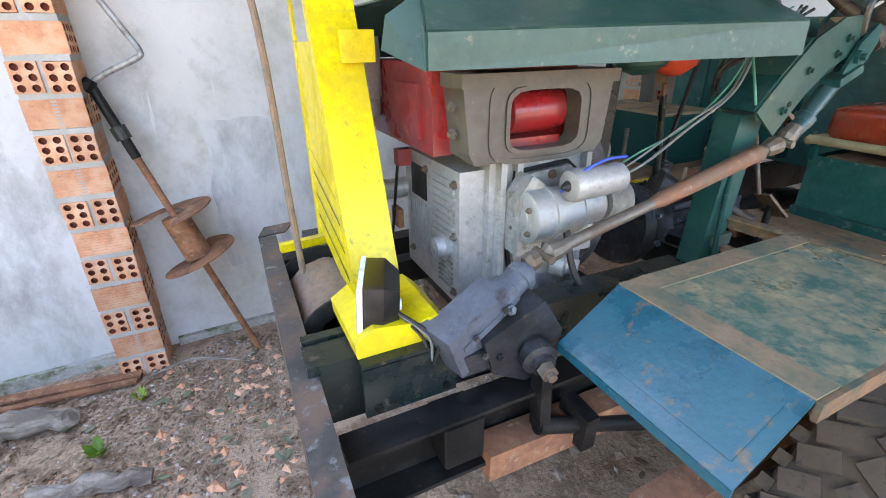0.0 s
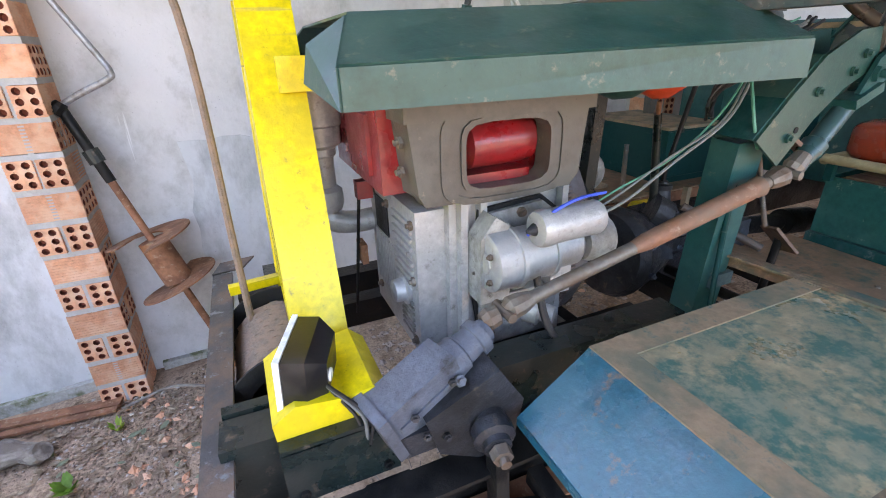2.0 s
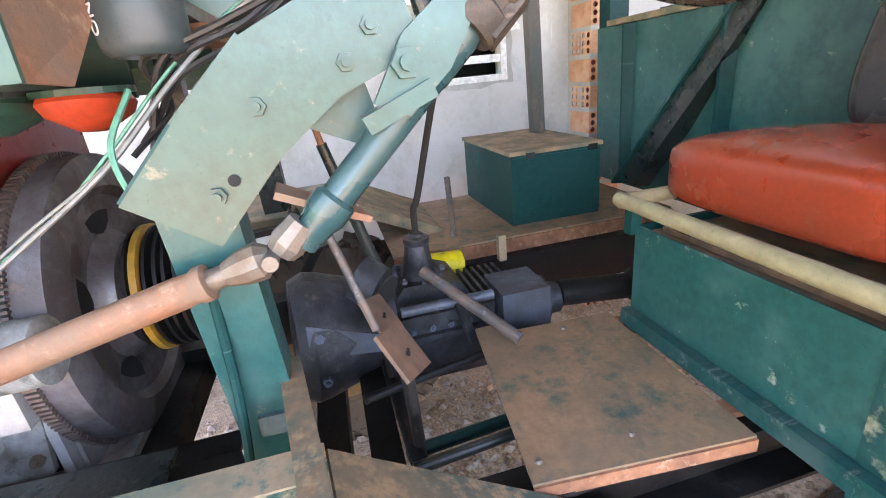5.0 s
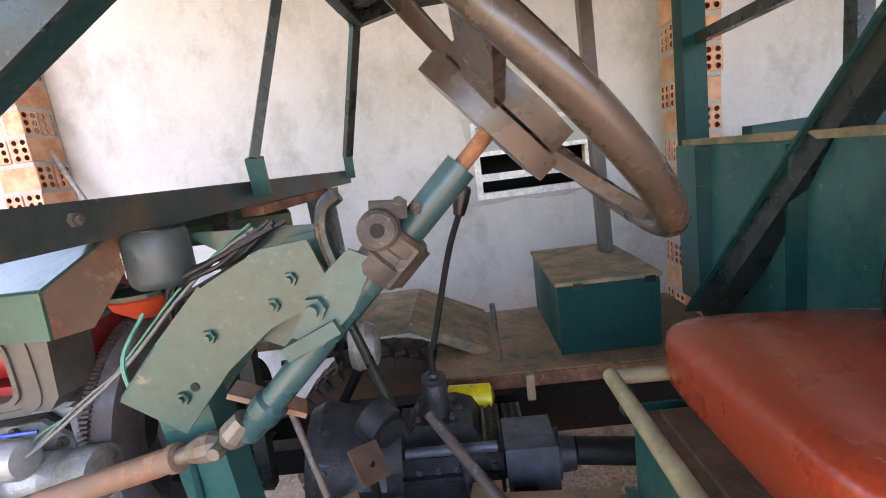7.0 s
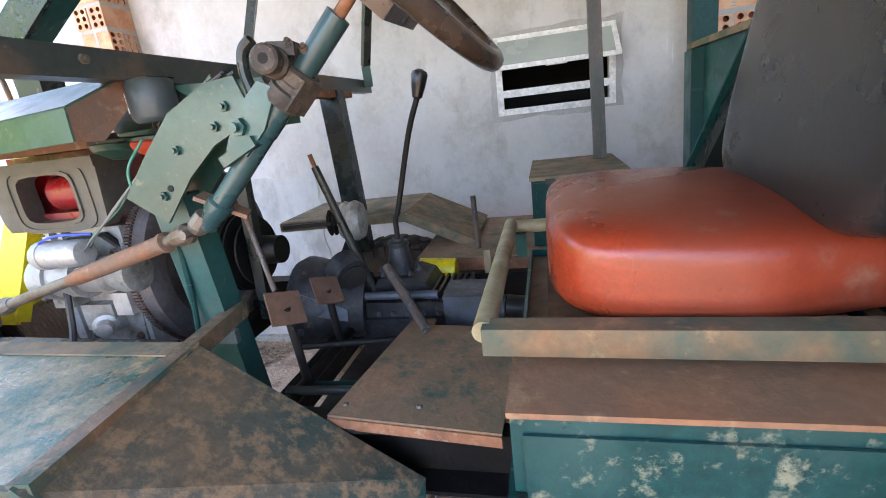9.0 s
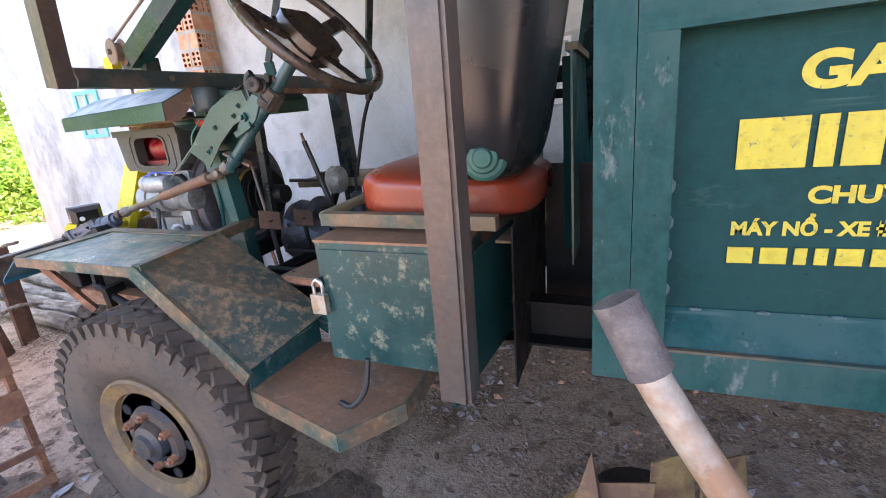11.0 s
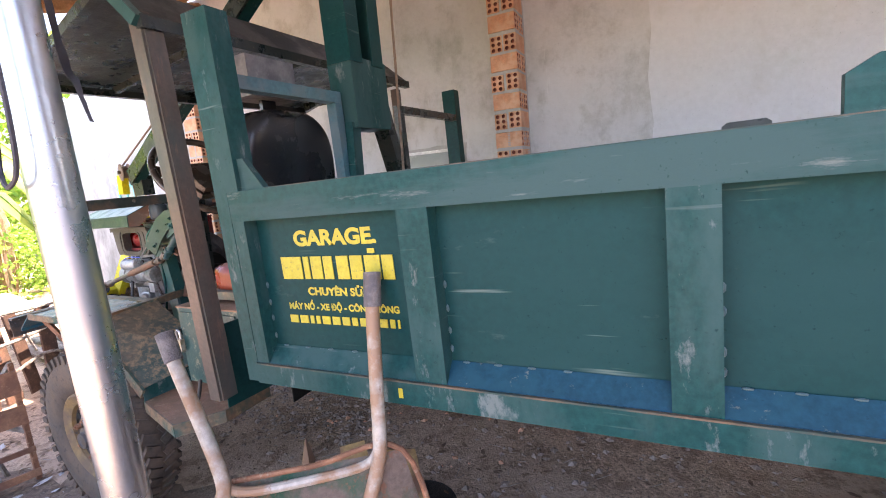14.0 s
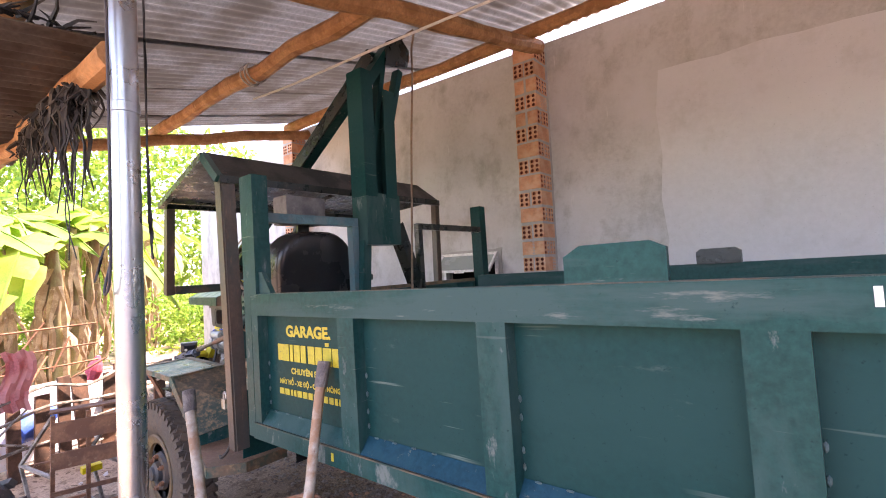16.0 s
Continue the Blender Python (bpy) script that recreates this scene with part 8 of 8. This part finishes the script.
# ---- litter on the soil ----
def litter():
    rng = np.random.default_rng(21)
    # stones
    def lumps(name, label, n, region, size, material, seed, flat=.6):
        rng = np.random.default_rng(seed)
        verts, faces = [], []
        base = [(1, 0, 0), (-1, 0, 0), (0, 1, 0), (0, -1, 0), (0, 0, 1), (0, 0, -1)]
        tri = [(0, 2, 4), (2, 1, 4), (1, 3, 4), (3, 0, 4), (2, 0, 5), (1, 2, 5), (3, 1, 5), (0, 3, 5)]
        for _ in range(n):
            x0, x1, y0, y1 = region[rng.integers(len(region))]
            x, y = rng.uniform(x0, x1), rng.uniform(y0, y1)
            s = min(size * rng.lognormal(0, .5), size * 1.9)
            a = rng.uniform(0, 6.28)
            c, d = math.cos(a), math.sin(a)
            k = len(verts)
            for bx, by, bz in base:
                r = s * rng.uniform(.6, 1.2)
                px, py, pz = bx * r * 1.3, by * r, bz * r * flat
                verts.append((x + c * px - d * py, y + d * px + c * py, height(x, y) + s * .2 + pz))
            faces += [tuple(k + i for i in f) for f in tri]
        me = bpy.data.meshes.new(name)
        me.from_pydata(verts, [], faces)
        me.materials.append(material)
        tagged(new(name, me), label, "litter", kind="stuff")
    near = [(-3.7, -2.3, 0.9, 2.1), (-1.6, 2.4, 0.6, 2.1), (-2.6, 0.6, -0.9, 1.2), (-1.2, 2.4, -0.2, 1.8)]
    lumps("gravel", "grey and brown gravel strewn on the soil", 5200, near, .0065, mat("gravel", (0.33, 0.235, 0.165), 0.9, second=(0.20, 0.14, 0.095), amount=0.5, scale=60, bump=0.3, grain=.12), 1)
    lumps("gravel", "coarse pale gravel under the truck", 2200, [(-2.0, 2.4, 0.7, 2.1), (-1.9, -0.6, .9, 2.1)], .012, mat("pale gravel", (0.40, 0.33, 0.28), 0.9, second=(0.24, 0.185, 0.15), amount=0.5, scale=30, bump=0.3), 2)
    lumps("brick_rubble", "orange brick chips scattered on the soil", 260, [(-3.0, -2.3, 0.9, 2.0), (-2.9, -2.4, 1.2, 2.0), (-1.4, 0.4, .9, 2.0)], .012, M_brick, 3)
    def flakes(name, label, n, region, size, material, seed):
        rng = np.random.default_rng(seed)
        verts, faces = [], []
        for _ in range(n):
            x0, x1, y0, y1 = region[rng.integers(len(region))]
            x, y = rng.uniform(x0, x1), rng.uniform(y0, y1)
            s = size * rng.uniform(.5, 1.5)
            a = rng.uniform(0, 6.28)
            c, d = math.cos(a), math.sin(a)
            z = height(x, y) + rng.uniform(.004, .02)
            k = len(verts)
            for px, py, pz in ((-1, 0, 0), (-.3, .42, .18), (.5, .36, .1), (1, 0, .25), (.4, -.38, .15), (-.4, -.4, .05)):
                verts.append((x + s * (c * px - d * py), y + s * (d * px + c * py), z + s * pz * rng.uniform(.3, 1)))
            faces += [(k, k + 1, k + 2, k + 3), (k, k + 3, k + 4, k + 5)]
        me = bpy.data.meshes.new(name)
        me.from_pydata(verts, [], faces)
        me.materials.append(material)
        tagged(new(name, me), label, "litter", kind="stuff")
    flakes("leaf_litter", "dry brown leaves on the soil", 900, near + [(-3.5, -1.8, -0.9, .6)] * 3, .02, mat("dry leaf", (0.24, 0.16, 0.10), 0.85, second=(0.14, 0.09, 0.06), amount=0.5, scale=20, through_light=.1), 5)
    yard = [(-3.9, -2.3, 0.7, 2.12)]
    lumps("gravel", "fine brown grit and pebbles on the soil", 9000, yard, .0042, mat("brown grit", (0.24, 0.17, 0.12), 0.9, second=(0.15, 0.105, 0.075), amount=0.5, scale=50, bump=0.3, grain=.12), 31)
    lumps("gravel", "pale pebbles on the soil by the wall", 1500, yard, .0055, mat("pale pebble", (0.48, 0.44, 0.39), 0.9, second=(0.36, 0.30, 0.25), amount=0.5, scale=40, bump=0.2), 32)
    flakes("leaf_litter", "pale and brown dry leaf scraps by the wall", 800, [(-3.8, -2.35, 0.8, 2.05)], .016, mat("pale leaf", (0.36, 0.28, 0.20), 0.85, second=(0.20, 0.14, 0.09), amount=0.5, scale=25, through_light=.1), 15)
    flakes("green_scraps", "fallen grey-green leaves by the chassis", 40, [(-2.75, -2.4, 0.9, 1.6), (-3.2, -2.6, 1.2, 1.8)], .024, mat("grey green leaf", (0.17, 0.19, 0.12), 0.8), 6)
    flakes("paper_scraps", "pale plastic and paper scraps on the soil", 26, [(-2.9, -1.5, -0.9, .2)], .036, mat("pale scrap", (0.42, 0.41, 0.40), 0.6), 7)
    def straw(n, seed):
        rng = random.Random(seed)
        bm = B()
        for _ in range(n):
            x, y = rng.uniform(-2.6, 1.0), rng.uniform(-.7, 1.9)
            a = rng.uniform(0, 6.28)
            l = rng.uniform(.02, .08)
            z = height(x, y) + .012
            bar(bm, (x, y, z), (x + l * math.cos(a), y + l * math.sin(a), z + rng.uniform(-.004, .01)), .003, .002)
        tagged(finish("straw", bm, M_greywood), "short bits of straw and twigs", "litter", kind="stuff")
    straw(420, 3)
    for k, (x, y, s) in enumerate(((-3.08, 1.57, .05), (-2.98, 1.82, .03))):
        bm = B()
        rng2 = random.Random(k)
        for i in range(16):
            a = rng2.uniform(0, 6.28)
            p = Vector((x, y, .01))
            q = p + Vector((math.cos(a) * s, math.sin(a) * s, rng2.uniform(.02, .06)))
            w = Vector((-math.sin(a), math.cos(a), 0)) * s * .3
            v = [bm.verts.new(c) for c in (p, p.lerp(q, .6) + w, q, p.lerp(q, .6) - w)]
            bm.faces.new(v)
        tagged(finish("weed", bm, M_leaf_bush), "small green weed sprouting from the soil", "weed", group="weeds")


litter()


# ---- hollow brick columns ----
BW, BD, BH, PITCH = 0.080, 0.178, 0.101, 0.1207


def brick_mesh(name, holes):
    """A hollow brick, long side along y: cells open at the ends where holes is set; ribbed flanks otherwise."""
    bm = B()
    x, z = BW / 2, BH / 2
    for y, s in ((-BD / 2, -1), (BD / 2, 1)):
        if not holes:
            v = [bm.verts.new((a, y, b)) for a, b in ((-x, -z), (x, -z), (x, z), (-x, z))]
            bm.faces.new(v)
            continue
        nx, nz = 2, 3
        for i in range(nx):
            for j in range(nz):
                x0, x1 = -x + BW * i / nx, -x + BW * (i + 1) / nx
                z0, z1 = -z + BH * j / nz, -z + BH * (j + 1) / nz
                cx, cz, r = (x0 + x1) / 2, (z0 + z1) / 2, .0125
                sq = [(x1, cz), (x1, z1), (cx, z1), (x0, z1), (x0, cz), (x0, z0), (cx, z0), (x1, z0)]
                o = [bm.verts.new((a, y, b)) for a, b in sq]
                h = [bm.verts.new((cx + r * math.cos(math.pi * k / 4), y, cz + r * math.sin(math.pi * k / 4))) for k in range(8)]
                # shallow cell; its walls and floor take the painted shade colour
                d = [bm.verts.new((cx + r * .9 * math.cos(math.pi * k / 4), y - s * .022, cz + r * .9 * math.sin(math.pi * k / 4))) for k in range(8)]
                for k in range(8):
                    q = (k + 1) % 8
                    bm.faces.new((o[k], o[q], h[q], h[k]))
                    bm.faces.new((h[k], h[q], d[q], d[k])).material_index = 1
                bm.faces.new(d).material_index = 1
    n = 9
    for sx in (-1, 1):
        ys = [(-BD / 2, -z), (BD / 2, -z), (BD / 2, z), (-BD / 2, z)]
        bm.faces.new([bm.verts.new((sx * x, a, b)) for a, b in ys])
        for k in range(n):
            z0 = -z + BH * (k + .25) / n
            box(bm, *sorted((sx * x, sx * (x + .0022))), -BD / 2 + .002, BD / 2 - .002, z0, z0 + BH / n * .5)
    for b in (-z, z):
        bm.faces.new([bm.verts.new((a, c, b)) for a, c in ((-x, -BD / 2), (x, -BD / 2), (x, BD / 2), (-x, BD / 2))])
    bmesh.ops.recalc_face_normals(bm, faces=bm.faces)
    me = bpy.data.meshes.new(name)
    bm.to_mesh(me)
    bm.free()
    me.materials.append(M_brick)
    me.materials.append(M_cell_shade)
    return me


def columns():
    me = brick_mesh("brick", True)
    rng = random.Random(14)
    for name, cx, yf in (("column_1", -2.972, 2.006), ("column_2", 0.055, 2.10)):
        bm = box(B(), cx - .084, cx + .084, yf + .07, 2.26 if cx < -1 else 2.345, -.1, 3.12)
        for c in range(27):
            zj = 0.045 + PITCH * (c - .5)
            box(bm, cx - .087, cx + .087, yf + .004, yf + .0695, zj - (PITCH - BH) / 2 - .001, zj + (PITCH - BH) / 2 + .001)
            box(bm, cx - .0085, cx + .0085, yf + .005, yf + .0690, zj + (PITCH - BH) / 2 + .001, zj + PITCH - (PITCH - BH) / 2 - .001)
        core = finish(name, bm, M_mortar)
        tagged(core, "unplastered column of orange hollow bricks in grey mortar", "column", kind="structure")
        for c in range(26):
            z = 0.045 + PITCH * c
            if z > 3.1:
                break
            alt = c % 2
            for k in (-1, 1):
                o = new("brick", me)
                jig = Vector((rng.uniform(-.004, .004), rng.uniform(-.004, .004), rng.uniform(-.003, .003)))
                if alt == 0:
                    m = Matrix.Translation(Vector((cx + k * .0475, yf + BD / 2, z)) + jig)
                else:
                    m = Matrix.Translation(Vector((cx, yf + .044 + (.092 if k > 0 else 0), z)) + jig) @ Matrix.Rotation(radians(90), 4, "Z")
                o.matrix_world = m @ Matrix.Rotation(radians(rng.uniform(-1.2, 1.2)), 4, "Z")
                o.parent = core


columns()
